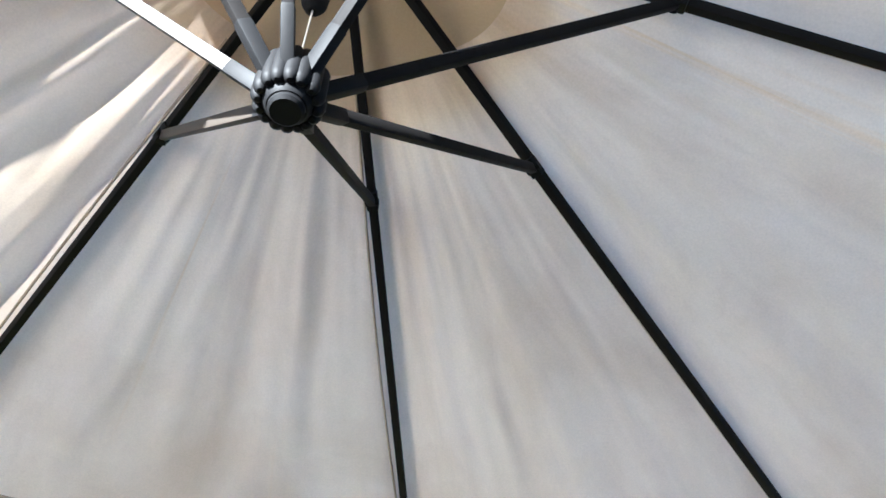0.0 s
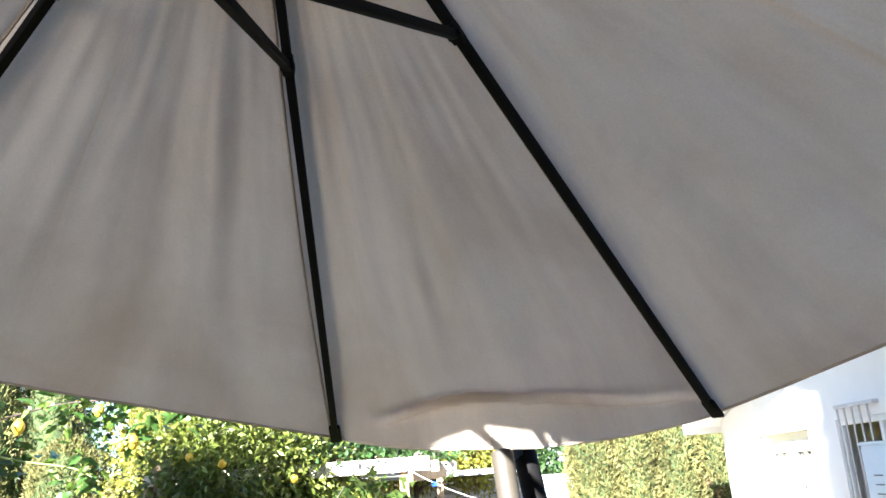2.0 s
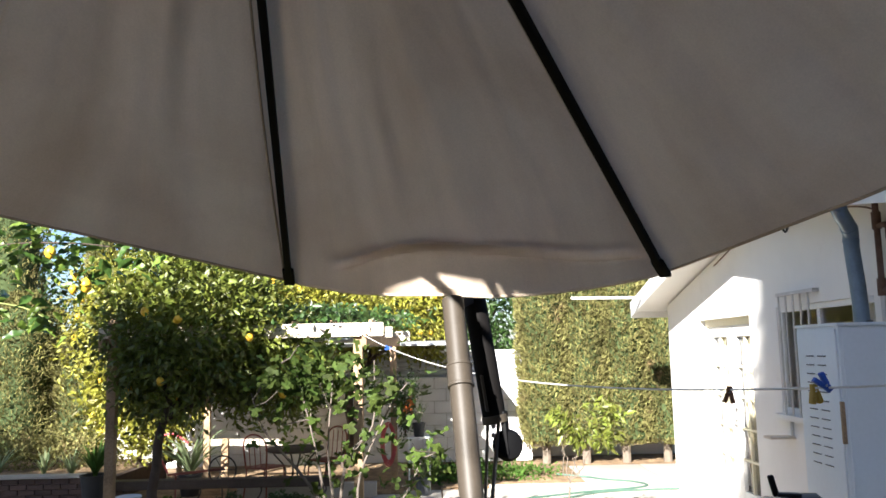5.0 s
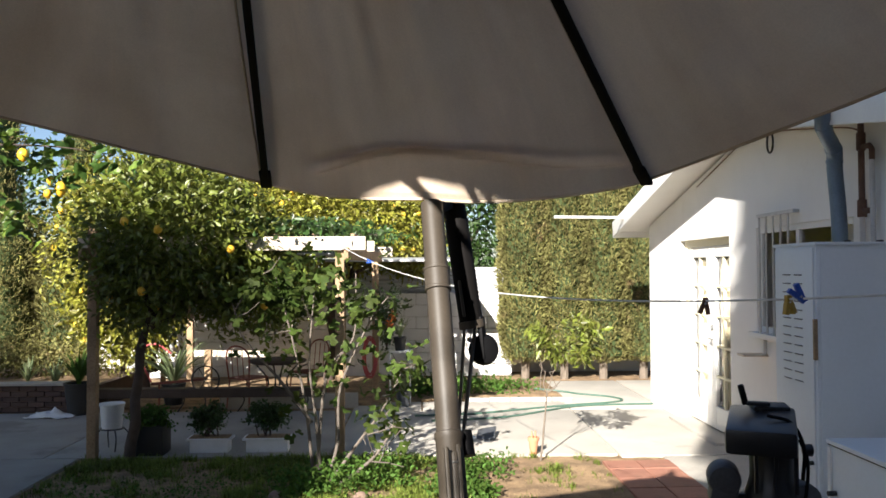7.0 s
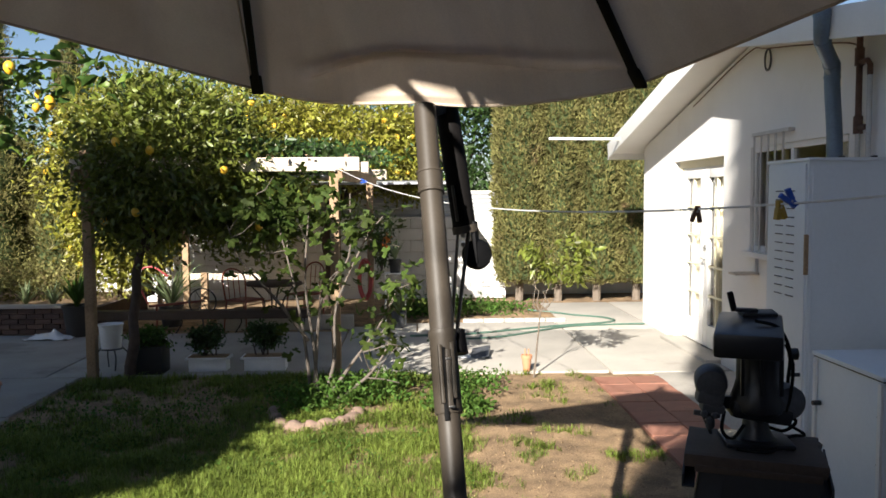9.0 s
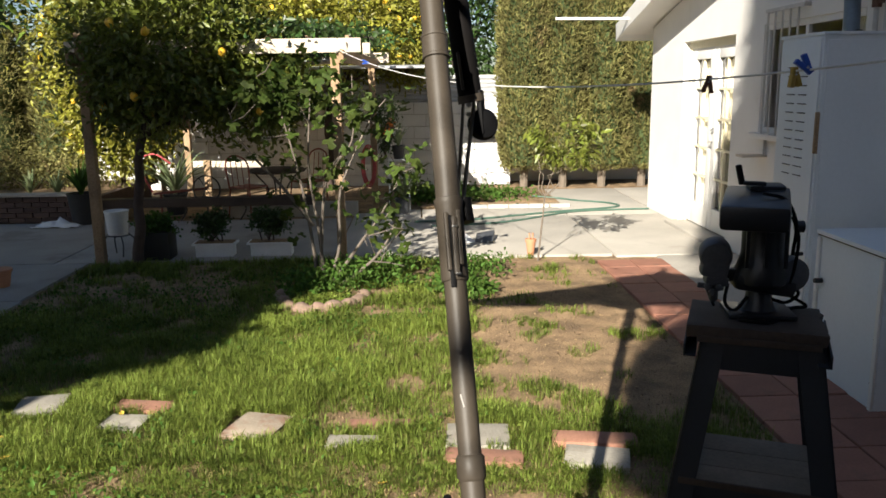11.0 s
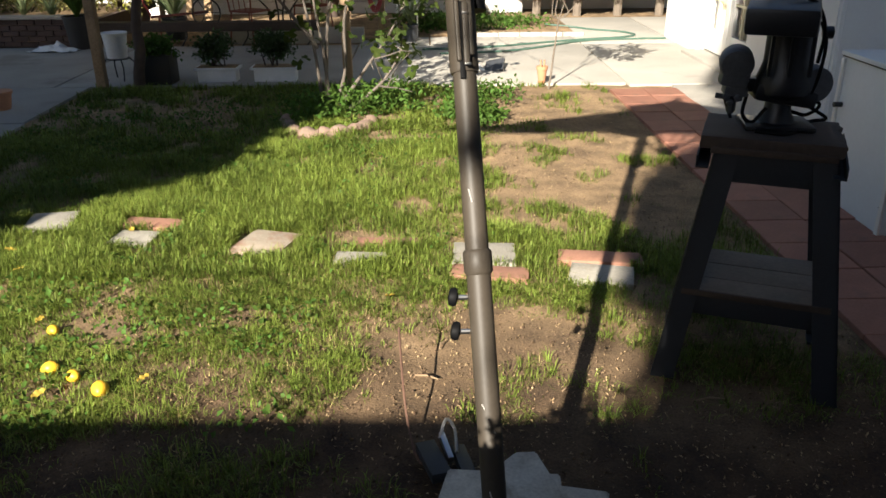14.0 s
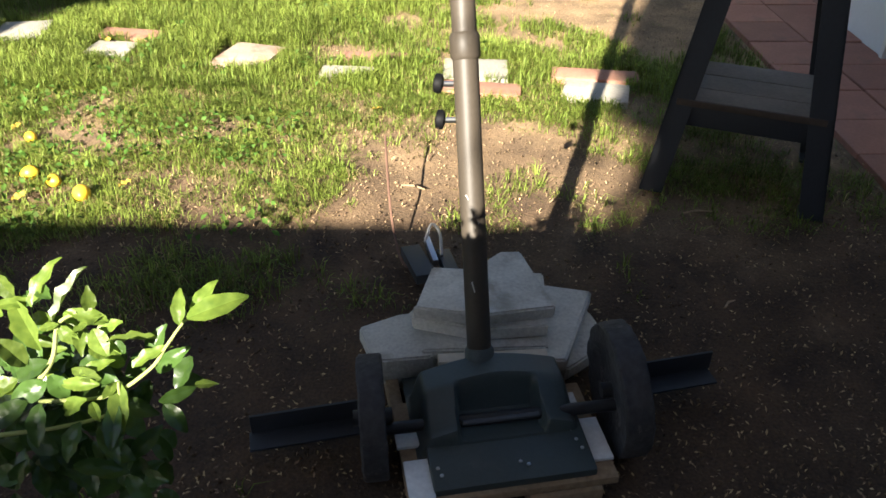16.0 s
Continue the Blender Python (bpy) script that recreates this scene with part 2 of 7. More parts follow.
# Darker copy: shade of the bush's lower leaves, random tone in the tree.
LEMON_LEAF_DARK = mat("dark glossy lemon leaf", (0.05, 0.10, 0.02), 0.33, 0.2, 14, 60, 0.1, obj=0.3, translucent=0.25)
FIG_LEAF = mat("fig leaf", (0.032, 0.056, 0.011), 0.6, 0.25, 2, 30, 0, tint=(0.072, 0.10, 0.021), island=0.35, translucent=0.35, spec=0.15)
CYPRESS = mat("cypress foliage", (0.10, 0.098, 0.035), 0.8, 0.35, 2.5, 12, 0, tint=(0.215, 0.20, 0.072), island=0.4, translucent=0.2, patch=(0.22, 0.15, 0.08), patch_at=0.6, spec=0.15)
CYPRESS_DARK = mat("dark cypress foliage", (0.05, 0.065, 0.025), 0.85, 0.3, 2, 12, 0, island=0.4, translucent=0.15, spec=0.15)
YUCCA = mat("grey-green blade leaf", (0.20, 0.25, 0.12), 0.6, 0.25, 3, 30, 0, island=0.3, translucent=0.2)
LEMON = mat("lemon skin", (0.84, 0.50, 0.035), 0.42, 0.08, 30, 160, 0.15, obj=0.08)
ORANGE = mat("orange blossom", (0.70, 0.20, 0.03), 0.6, 0.2, 10, 60, 0.1)
POT_TERRA = mat("terracotta pot", (0.50, 0.24, 0.13), 0.85, 0.15, 9, 90, 0.15)
POT_BLACK = mat("black nursery pot", (0.02, 0.02, 0.02), 0.6, 0.2, 9, 60, 0.05)
POT_WHITE = mat("white plastic trough", (0.72, 0.73, 0.74), 0.6, 0.1, 9, 60, 0.05)
EDGING = mat("scalloped pink concrete", (0.26, 0.175, 0.13), 0.9, 0.3, 12, 90, 0.4, patch=(0.2, 0.15, 0.11), patch_at=0.55, obj=0.2)
BRICK = mat("brown retaining brick", (0.085, 0.055, 0.045), 0.9, 0.25, 8, 90, 0.3, obj=0.25)
CORRUGATED = mat("weathered corrugated steel", (0.50, 0.51, 0.52), 0.5, 0.15, 4, 60, 0.05, metal=0.4)
HOSE = mat("green garden hose", (0.06, 0.12, 0.09), 0.5, 0.1, 9, 60, 0.02)
HOSE_RED = mat("red garden hose", (0.40, 0.06, 0.06), 0.5, 0.1, 9, 60, 0.02)
CORD = mat("white clothes line", (0.62, 0.61, 0.58), 0.7, 0.1, 30, 120, 0.1)
CLIP_BROWN = mat("brown peg plastic", (0.13, 0.06, 0.025), 0.5, 0.1)
CLIP_YELLOW = mat("mustard peg plastic", (0.38, 0.24, 0.03), 0.5, 0.1)
CLIP_BLUE = mat("blue peg plastic", (0.03, 0.09, 0.42), 0.45, 0.1)
PATIO_RED = mat("rusty red patio iron", (0.20, 0.05, 0.03), 0.6, 0.25, 9, 60, 0.1)
LEAF_YELLOW = mat("fallen yellow leaf", (0.48, 0.34, 0.05), 0.6, 0.15, 30, 90, 0.1, obj=0.2)
LEAF_BROWN = mat("dry brown leaf", (0.33, 0.22, 0.12), 0.8, 0.25, 30, 90, 0.2, island=0.5)
GLASS = bpy.data.materials.new("window glass")
GLASS.use_nodes = True
GLASS.node_tree.nodes["Principled BSDF"].inputs["Transmission Weight"].default_value = 1.0
GLASS.node_tree.nodes["Principled BSDF"].inputs["Roughness"].default_value = 0.02
GLASS.node_tree.nodes["Principled BSDF"].inputs["IOR"].default_value = 1.25
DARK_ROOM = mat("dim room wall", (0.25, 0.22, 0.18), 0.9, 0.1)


# ---- building helpers ----
def thing(name, label, category, at=(0, 0, 0), group="", kind=""):
    ob = new(name)
    ob.empty_display_size = 0.1
    ob.location = at
    return tagged(ob, label, category, group, kind)


def finish(bm, name, smooth=True):
    me = bpy.data.meshes.new(name)
    bm.normal_update()
    bm.to_mesh(me)
    bm.free()
    if smooth:
        me.polygons.foreach_set("use_smooth", [True] * len(me.polygons))
        me.set_sharp_from_angle(angle=radians(38))
    return me


def part(name, bm, material, parent=None, label="", smooth=True):
    me = finish(bm, name, smooth)
    me.materials.append(material)
    ob = new(name, me)
    if parent is not None:
        ob.parent = parent
        w = Matrix.Translation(parent.location) if parent.parent is None else Matrix.Identity(4)
        ob.matrix_parent_inverse = w.inverted()
    return tagged(ob, label)


def single(name, bm, material, label, category, group="", kind="", smooth=True):
    return tagged(part(name, bm, material, None, "", smooth), label, category, group, kind)


def box(c, s, rot=(0, 0, 0), bev=0.0, bm=None, m=None):
    """A box of centre c and size s, turned by Euler degrees, with bevelled edges."""
    bm = bm or bmesh.new()
    r = bmesh.ops.create_cube(bm, size=1)
    vs = r["verts"]
    for v in vs:
        v.co = Vector((v.co.x * s[0], v.co.y * s[1], v.co.z * s[2]))
    if bev:
        es = list({e for v in vs for e in v.link_edges})
        rb = bmesh.ops.bevel(bm, geom=es, offset=bev, segments=2, affect="EDGES", profile=0.6)
        vs = list({v for f in rb["faces"] for v in f.verts} | {v for v in vs if v.is_valid})
    bmesh.ops.transform(bm, matrix=m if m is not None else pose(*c, *rot), verts=vs)
    return bm


def beam(p, q, w, h, bev=0.004, bm=None, turn=0):
    """A board of section w x h from p to q."""
    p, q = Vector(p), Vector(q)
    d = q - p
    m = Matrix.Translation((p + q) / 2) @ d.to_track_quat("Y", "Z").to_matrix().to_4x4() @ pose(0, 0, 0, 0, turn, 0)
    return box((0, 0, 0), (w, d.length, h), bev=bev, bm=bm, m=m)


def tube(pts, r, n=10, bm=None, cap=True):
    """A round tube through points; r is one radius or one for each point."""
    bm = bm or bmesh.new()
    pts = [Vector(p) for p in pts]
    rs = r if isinstance(r, (list, tuple)) else [r] * len(pts)
    up = Vector((0.13, 0.31, 0.94)).normalized()
    rings = []
    for i, p in enumerate(pts):
        d = (pts[min(i + 1, len(pts) - 1)] - pts[max(i - 1, 0)]).normalized()
        if abs(d.dot(up)) > 0.97:
            up = Vector((0.9, 0.2, 0.1)).normalized()
        a = d.cross(up).normalized()
        b = a.cross(d)
        rings.append([bm.verts.new(p + (a * math.cos(k * math.tau / n) + b * math.sin(k * math.tau / n)) * rs[i]) for k in range(n)])
        up = b
    for u, v in zip(rings, rings[1:]):
        for k in range(n):
            bm.faces.new((u[k], u[(k + 1) % n], v[(k + 1) % n], v[k]))
    if cap:
        bm.faces.new(rings[0][::-1])
        bm.faces.new(rings[-1])
    bmesh.ops.recalc_face_normals(bm, faces=bm.faces)
    return bm


def smooth_line(pts, k=6):
    """Catmull-Rom points through a line."""
    p = [Vector(q) for q in pts]
    p = [2 * p[0] - p[1]] + p + [2 * p[-1] - p[-2]]
    out = []
    for i in range(1, len(p) - 2):
        for j in range(k):
            t = j / k
            a, b, c, d = p[i - 1], p[i], p[i + 1], p[i + 2]
            out.append(0.5 * (2 * b + (c - a) * t + (2 * a - 5 * b + 4 * c - d) * t * t + (3 * b - a - 3 * c + d) * t ** 3))
    return out + [p[-2]]


def lathe(profile, c=(0, 0, 0), n=20, bm=None, m=None):
    """A turned body from (radius, height) pairs."""
    bm = bm or bmesh.new()
    m = m if m is not None else Matrix.Translation(c)
    rings = [[bm.verts.new(m @ Vector((r * math.cos(k * math.tau / n), r * math.sin(k * math.tau / n), z))) for k in range(n)] for r, z in profile]
    for u, v in zip(rings, rings[1:]):
        for k in range(n):
            bm.faces.new((u[k], u[(k + 1) % n], v[(k + 1) % n], v[k]))
    for ring, flip in ((rings[0], True), (rings[-1], False)):
        bm.faces.new(ring[::-1] if flip else ring)
    bmesh.ops.recalc_face_normals(bm, faces=bm.faces)
    return bm


def along(p, q):
    """Pose at p whose z axis points to q."""
    p, q = Vector(p), Vector(q)
    return Matrix.Translation(p) @ (q - p).to_track_quat("Z", "Y").to_matrix().to_4x4()


def raw_mesh(name, verts, faces, material, smooth=False):
    """A mesh from arrays of vertices and equal-sided faces."""
    verts, faces = np.asarray(verts, np.float32), np.asarray(faces, np.int32)
    me = bpy.data.meshes.new(name)
    me.vertices.add(len(verts))
    me.vertices.foreach_set("co", verts.ravel())
    me.loops.add(faces.size)
    me.loops.foreach_set("vertex_index", faces.ravel())
    me.polygons.add(len(faces))
    me.polygons.foreach_set("loop_start", np.arange(0, faces.size, faces.shape[1], dtype=np.int32))
    me.update(calc_edges=True)
    me.validate()
    if smooth:
        me.polygons.foreach_set("use_smooth", [True] * len(me.polygons))
    me.materials.append(material)
    return me


rng = np.random.default_rng(7)


def unit(v):
    return v / np.maximum(np.linalg.norm(v, axis=1, keepdims=True), 1e-6)


def leaf_cloud(name, centres, length, width, material, parent=None, label="", droop=0.3, outward=None, up=0.5, lobes=False):
    """Many folded leaves, each with a midrib, at the given centres."""
    n = len(centres)
    d = unit(rng.normal(size=(n, 3)) + (0 if outward is None else outward) + np.array([0, 0, -droop]))
    side = unit(np.cross(d, unit(rng.normal(size=(n, 3)) * 0.8 + np.array([0, 0, up]))))
    nor = np.cross(side, d)
    ln = (length * rng.uniform(0.6, 1.25, n))[:, None]
    wd = (width * rng.uniform(0.7, 1.2, n))[:, None]
    if lobes:
        tips = [(0, 0, 0), (0.55, -0.15, 0.1), (0.85, 0.3, 0.05), (0.3, 0.42, 0), (0.45, 1.0, 0.1), (0, 0.65, 0), (0, 1.12, -0.12),
                (-0.45, 1.0, 0.1), (-0.3, 0.42, 0), (-0.85, 0.3, 0.05), (-0.55, -0.15, 0.1)]
        v = np.stack([centres + side * wd * a + d * ln * b + nor * ln * c for a, b, c in tips], 1).reshape(-1, 3)
        k = np.arange(n)[:, None] * 11
        tri = np.array([[0, 1, 2], [0, 2, 3], [0, 3, 5], [3, 4, 5], [5, 6, 7], [3, 5, 7], [5, 7, 8], [0, 5, 8], [0, 8, 9], [0, 9, 10], [4, 6, 5]])
        f = (k[:, :, None] + tri[None]).reshape(-1, 3)
    else:
        v = np.stack([centres, centres + d * ln * 0.5 + side * wd * 0.5 + nor * wd * 0.18, centres + d * ln - nor * ln * 0.08,
                      centres + d * ln * 0.5 - side * wd * 0.5 + nor * wd * 0.18], 1).reshape(-1, 3)
        k = np.arange(n) * 4
        f = np.concatenate([np.stack([k, k + 1, k + 2], 1), np.stack([k, k + 2, k + 3], 1)])
    me = raw_mesh(name, v, f, material)
    ob = new(name, me)
    if parent is not None:
        ob.parent = parent
        if parent.parent is None:
            ob.matrix_parent_inverse = Matrix.Translation(parent.location).inverted()
    return tagged(ob, label)


def crown_points(centre, radii, n, clumps, spread=0.16, inner=0.55):
    """Points in uneven clumps through the outer part of an ellipsoid."""
    c = unit(rng.normal(size=(clumps, 3))) * (inner + (1 - inner) * rng.random((clumps, 1)) ** 0.7)
    c *= rng.uniform(0.85, 1.12, (clumps, 1))
    pick = rng.integers(0, clumps, n)
    p = c[pick] + rng.normal(size=(n, 3)) * spread
    return p * np.array(radii) + np.array(centre)


# ---- ground ----
def build_ground():
    xs = np.concatenate([[-90, -40, -20, -12, -8, -6], np.arange(-4.5, 3.6, 0.11), [4.2, 6, 9, 14, 25, 45, 90]])
    ys = np.concatenate([[-90, -40, -20, -10, -5, -2], np.arange(-0.5, 7.4, 0.11), [8.2, 9.2, 10.2, 11.4, 12.6, 14, 18, 26, 45, 90, 200]])
    v = [(x, y, -0.012 + (0.016 * noise.noise(Vector((x * 1.4, y * 1.4, 0))) + 0.010 * noise.noise(Vector((x * 6, y * 6, 3)))) * (-4.5 < x < 3.5 and -0.6 < y < 7.3))
         for y in ys for x in xs]
    nx = len(xs)
    f = [(j * nx + i, j * nx + i + 1, (j + 1) * nx + i + 1, (j + 1) * nx + i) for j in range(len(ys) - 1) for i in range(nx - 1)]
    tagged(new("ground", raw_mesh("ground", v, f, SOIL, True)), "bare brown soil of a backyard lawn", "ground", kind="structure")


build_ground()

# ---- patio of concrete slabs ----
patio = thing("patio", "pale concrete patio slabs with joints and stains", "patio", kind="structure")
part("patio_bed", box((-3.2, 9.8, -0.06), (14.0, 5.1, 0.1)), SOIL, patio)
for x0, x1, y0, y1 in ((-9.9, -6.4, 7.25, 9.7), (-6.38, -3.3, 7.25, 9.7), (-3.28, -0.6, 7.25, 9.7), (-0.58, 2.15, 7.2, 9.6), (2.17, 3.33, 7.12, 9.6),
                       (0.3, 2.15, 9.62, 10.3), (2.17, 3.33, 9.62, 12.2), (3.36, 4.6, 10.26, 12.2), (-0.58, 0.28, 9.62, 10.3), (-6.4, -2.95, 5.85, 7.23), (-6.4, -2.92, 4.4, 5.83), (-6.4, -2.9, 2.95, 4.38)):
    # Left slabs take the darker copy: tree shade put into their colour.
    part("slab", box(((x0 + x1) / 2, (y0 + y1) / 2, -0.025), (x1 - x0, y1 - y0, 0.075), bev=0.006), CONCRETE_SHADED if x1 < -0.5 else CONCRETE, patio)
part("slab", box((2.95, 6.15, -0.03), (0.78, 1.9, 0.075), bev=0.006), CONCRETE, patio)

# ---- house with a low gable on its yard side ----
WX, RIDGE, RZ = 3.35, 6.85, 3.07


def gable(y):
    return RZ - (0.215 * (y - RIDGE) if y > RIDGE else 0.15 * (RIDGE - y))


def wall_piece(bm, y0, y1, z0, z1=None, x0=WX, x1=WX + 0.16):
    """A piece of the wall between two places; without z1 it rises to the gable line."""
    ys = [y0, y1] if z1 is not None or not (y0 < RIDGE < y1) else [y0, RIDGE, y1]
    low = [(y, z0) for y in ys]
    high = [(y, gable(y) if z1 is None else z1) for y in reversed(ys)]
    ring = low + high
    a = [bm.verts.new((x0, y, z)) for y, z in ring]
    b = [bm.verts.new((x1, y, z)) for y, z in ring]
    bm.faces.new(a)
    bm.faces.new(b[::-1])
    for i in range(len(ring)):
        j = (i + 1) % len(ring)
        bm.faces.new((a[j], a[i], b[i], b[j]))
    bmesh.ops.recalc_face_normals(bm, faces=bm.faces)


house_label = "white stuccoed wall of a single-storey house, one gable"
bm = bmesh.new()
D0, D1, DZ = 7.445, 8.955, 2.10
W0, W1, WZ0, WZ1 = 5.15, 6.80, 1.20, 2.14
wall_piece(bm, D1, 10.22, 0)
wall_piece(bm, D0, D1, DZ)
wall_piece(bm, W1, D0, 0)
wall_piece(bm, W0, W1, 0, WZ0)
wall_piece(bm, W0, W1, WZ1)
wall_piece(bm, -4.6, W0, 0)
wall_east = single("wall_east", bm, STUCCO, house_label, "wall", kind="structure", smooth=False)
single("wall_north", box((5.4, 10.14, 1.3), (3.9, 0.16, 2.6)), STUCCO, "white stuccoed end wall of the house", "wall", kind="structure")
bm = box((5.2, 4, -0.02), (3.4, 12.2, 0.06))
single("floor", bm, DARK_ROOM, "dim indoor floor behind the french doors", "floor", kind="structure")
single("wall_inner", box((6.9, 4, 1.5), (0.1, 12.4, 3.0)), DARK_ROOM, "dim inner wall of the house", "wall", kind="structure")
roof = thing("roof", "low gable roof with white rake boards", "roof", kind="structure")
for ya, yb in ((RIDGE, 10.62), (RIDGE, -4.9)):
    bm = bmesh.new()
    za, zb = gable(ya) + 0.03, gable(yb) + 0.03
    pts = [(ya, za), (yb, zb), (yb, zb + 0.10), (ya, za + 0.10)]
    a = [bm.verts.new((2.98, y, z)) for y, z in pts]
    b = [bm.verts.new((7.2, y, z)) for y, z in pts]
    bm.faces.new(a)
    bm.faces.new(b[::-1])
    for i in range(4):
        bm.faces.new((a[(i + 1) % 4], a[i], b[i], b[(i + 1) % 4]))
    bmesh.ops.recalc_face_normals(bm, faces=bm.faces)
    part("roof_slope", bm, STUCCO, roof, smooth=False)
    part("roofing", beam((5.09, ya, za + 0.118), (5.09, yb, zb + 0.118), 4.26, 0.03), ROOFING, roof, "grey felt roofing")
    part("rake_board", beam((2.965, ya, za + 0.035), (2.965, yb, zb + 0.035), 0.025, 0.205, 0.003), WHITE_TRIM, roof, "white painted rake board")
part("eave_board", beam((2.96, 10.63, gable(10.62) + 0.05), (7.1, 10.63, gable(10.62) + 0.05), 0.025, 0.2, 0.003), WHITE_TRIM, roof)
pipe = thing("drain_pipe", "thin white pipe sticking out below the eave", "pipe", (2.8, 10.0, 2.45))
part("pipe_run", tube([(2.03, 10.0, 2.46), (2.97, 10.0, 2.45)], 0.018, 10), WHITE_TRIM, pipe)

# french doors
door = thing("door_1", "pair of cream french doors with small glass panes", "door", (3.47, 8.2, 0), kind="structure")
FX = WX + 0.105
part("door_frame", box((FX, D0 + 0.03, 1.05), (0.08, 0.06, 2.1), bev=0.004), DOOR_CREAM, door)
part("door_frame", box((FX, D1 - 0.03, 1.05), (0.08, 0.06, 2.1), bev=0.004), DOOR_CREAM, door)
part("door_head", box((FX, (D0 + D1) / 2, 2.06), (0.08, D1 - D0 - 0.12, 0.08), bev=0.004), DOOR_CREAM, door)
part("threshold", box((WX - 0.01, (D0 + D1) / 2, 0.02), (0.30, D1 - D0 - 0.02, 0.05), bev=0.008), CONCRETE, door)


def door_leaf(y0, y1, swing):
    leaf = part("door_leaf", box((FX, y0 + 0.06, 1.04), (0.045, 0.12, 1.96), bev=0.004), WHITE_TRIM, door, "white and cream glazed door leaf")
    part("stile", box((FX, y1 - 0.06, 1.04), (0.045, 0.12, 1.96), bev=0.004), WHITE_TRIM, leaf)
    part("rail", box((FX, (y0 + y1) / 2, 0.18), (0.043, y1 - y0 - 0.24, 0.24), bev=0.004), WHITE_TRIM, leaf)
    part("rail", box((FX, (y0 + y1) / 2, 1.96), (0.043, y1 - y0 - 0.24, 0.12), bev=0.004), WHITE_TRIM, leaf)
    m = (y0 + y1) / 2
    part("glazing_bar", box((FX, m, 1.1), (0.03, 0.022, 1.60)), DOOR_CREAM, leaf)
    for z in (0.62, 0.94, 1.26, 1.58):
        for s in (-1, 1):
            w = (y1 - y0 - 0.24) / 2 - 0.011
            part("glazing_bar", box((FX, m + s * (w / 2 + 0.011), z), (0.03, w, 0.022)), DOOR_CREAM, leaf)
    g = part("glass", box((FX + 0.018, m, 1.1), (0.005, y1 - y0 - 0.24, 1.62)), GLASS, leaf)
    g.visible_shadow = False
    bm = bmesh.new()
    n = 60
    cols = [(FX + 0.065 + 0.012 * math.sin(i * 1.9), y0 + 0.1 + (y1 - y0 - 0.2) * i / n) for i in range(n + 1)]
    lo = [bm.verts.new((x, y, 0.24)) for x, y in cols]
    hi = [bm.verts.new((x, y, 1.95)) for x, y in cols]
    for i in range(n):
        bm.faces.new((lo[i], lo[i + 1], hi[i + 1], hi[i]))
    part("curtain", bm, CURTAIN, leaf, "cream gathered curtain")
    return leaf


MID = 8.20
leaf_a = door_leaf(D0 + 0.065, MID - 0.004, 1)
leaf_b = door_leaf(MID + 0.004, D1 - 0.065, -1)
bm = tube([(FX - 0.025, MID - 0.06, 1.02), (FX - 0.07, MID - 0.06, 1.02), (FX - 0.075, MID - 0.16, 1.02)], 0.009, 8)
part("door_handle", bm, STEEL, leaf_a, "polished lever handle")
part("deadbolt", lathe([(0.028, 0), (0.028, 0.012), (0.012, 0.016), (0.012, 0.03)], m=along((FX - 0.022, MID - 0.06, 1.14), (FX - 1, MID - 0.06, 1.14)), n=16), STEEL, leaf_a)

# barred window
window = thing("window_1", "white framed sliding window behind iron bars", "window", (WX, 5.9, 1.2), kind="structure")
for y in (W0 + 0.025, (W0 + W1) / 2 + 0.08, W1 - 0.025):
    part("window_frame", box((WX + 0.05, y, (WZ0 + WZ1) / 2), (0.05, 0.05, WZ1 - WZ0), bev=0.004), WHITE_TRIM, window)
for z in (WZ0 + 0.025, WZ1 - 0.025):
    part("window_frame", box((WX + 0.045, (W0 + W1) / 2, z), (0.05, W1 - W0 - 0.1, 0.05), bev=0.004), WHITE_TRIM, window)
pane = part("pane", box((WX + 0.055, (W0 + W1) / 2, (WZ0 + WZ1) / 2), (0.005, W1 - W0 - 0.1, WZ1 - WZ0 - 0.1)), GLASS, window)
pane.visible_shadow = False
part("blind", box((WX + 0.12, 5.42, (WZ0 + WZ1) / 2), (0.01, 0.52, WZ1 - WZ0 - 0.06)), WHITE_TRIM, window, "closed white blind")
part("window_sill", box((WX - 0.02, (W0 + W1) / 2, WZ0 - 0.03), (0.10, W1 - W0 + 0.1, 0.05), bev=0.006), STUCCO, window)
grille = thing("window_grille", "painted iron bars on the window", "grille", (WX - 0.06, 6.3, 1.2))
for z in (2.24, 1.16):
    part("rail", beam((WX - 0.05, 5.95, z), (WX - 0.05, 6.66, z), 0.02, 0.03, 0.002), PIPE_PAINT, grille)
for y in (6.62, 6.48, 6.34, 6.20, 6.06):
    part("bar", tube([(WX - 0.05, y, 1.165), (WX - 0.05, y, 2.225)], 0.009, 8), PIPE_PAINT, grille)
for y in (6.64, 5.97):
    for z in (2.24, 1.16):
        part("bracket", beam((WX - 0.05, y, z), (WX + 0.01, y, z), 0.02, 0.03, 0.002), PIPE_PAINT, grille)
small_shelf = thing("wall_shelf", "short bare wooden board fixed to the house wall", "shelf", (3.2, 6.7, 1.02))
part("board", box((3.24, 6.66, 1.00), (0.22, 0.16, 0.02), bev=0.003), WOOD_PALE, small_shelf)
part("strut", beam((WX - 0.01, 6.62, 1.0), (WX - 0.01, 6.62, 1.20), 0.025, 0.025), PIPE_PAINT, small_shelf)

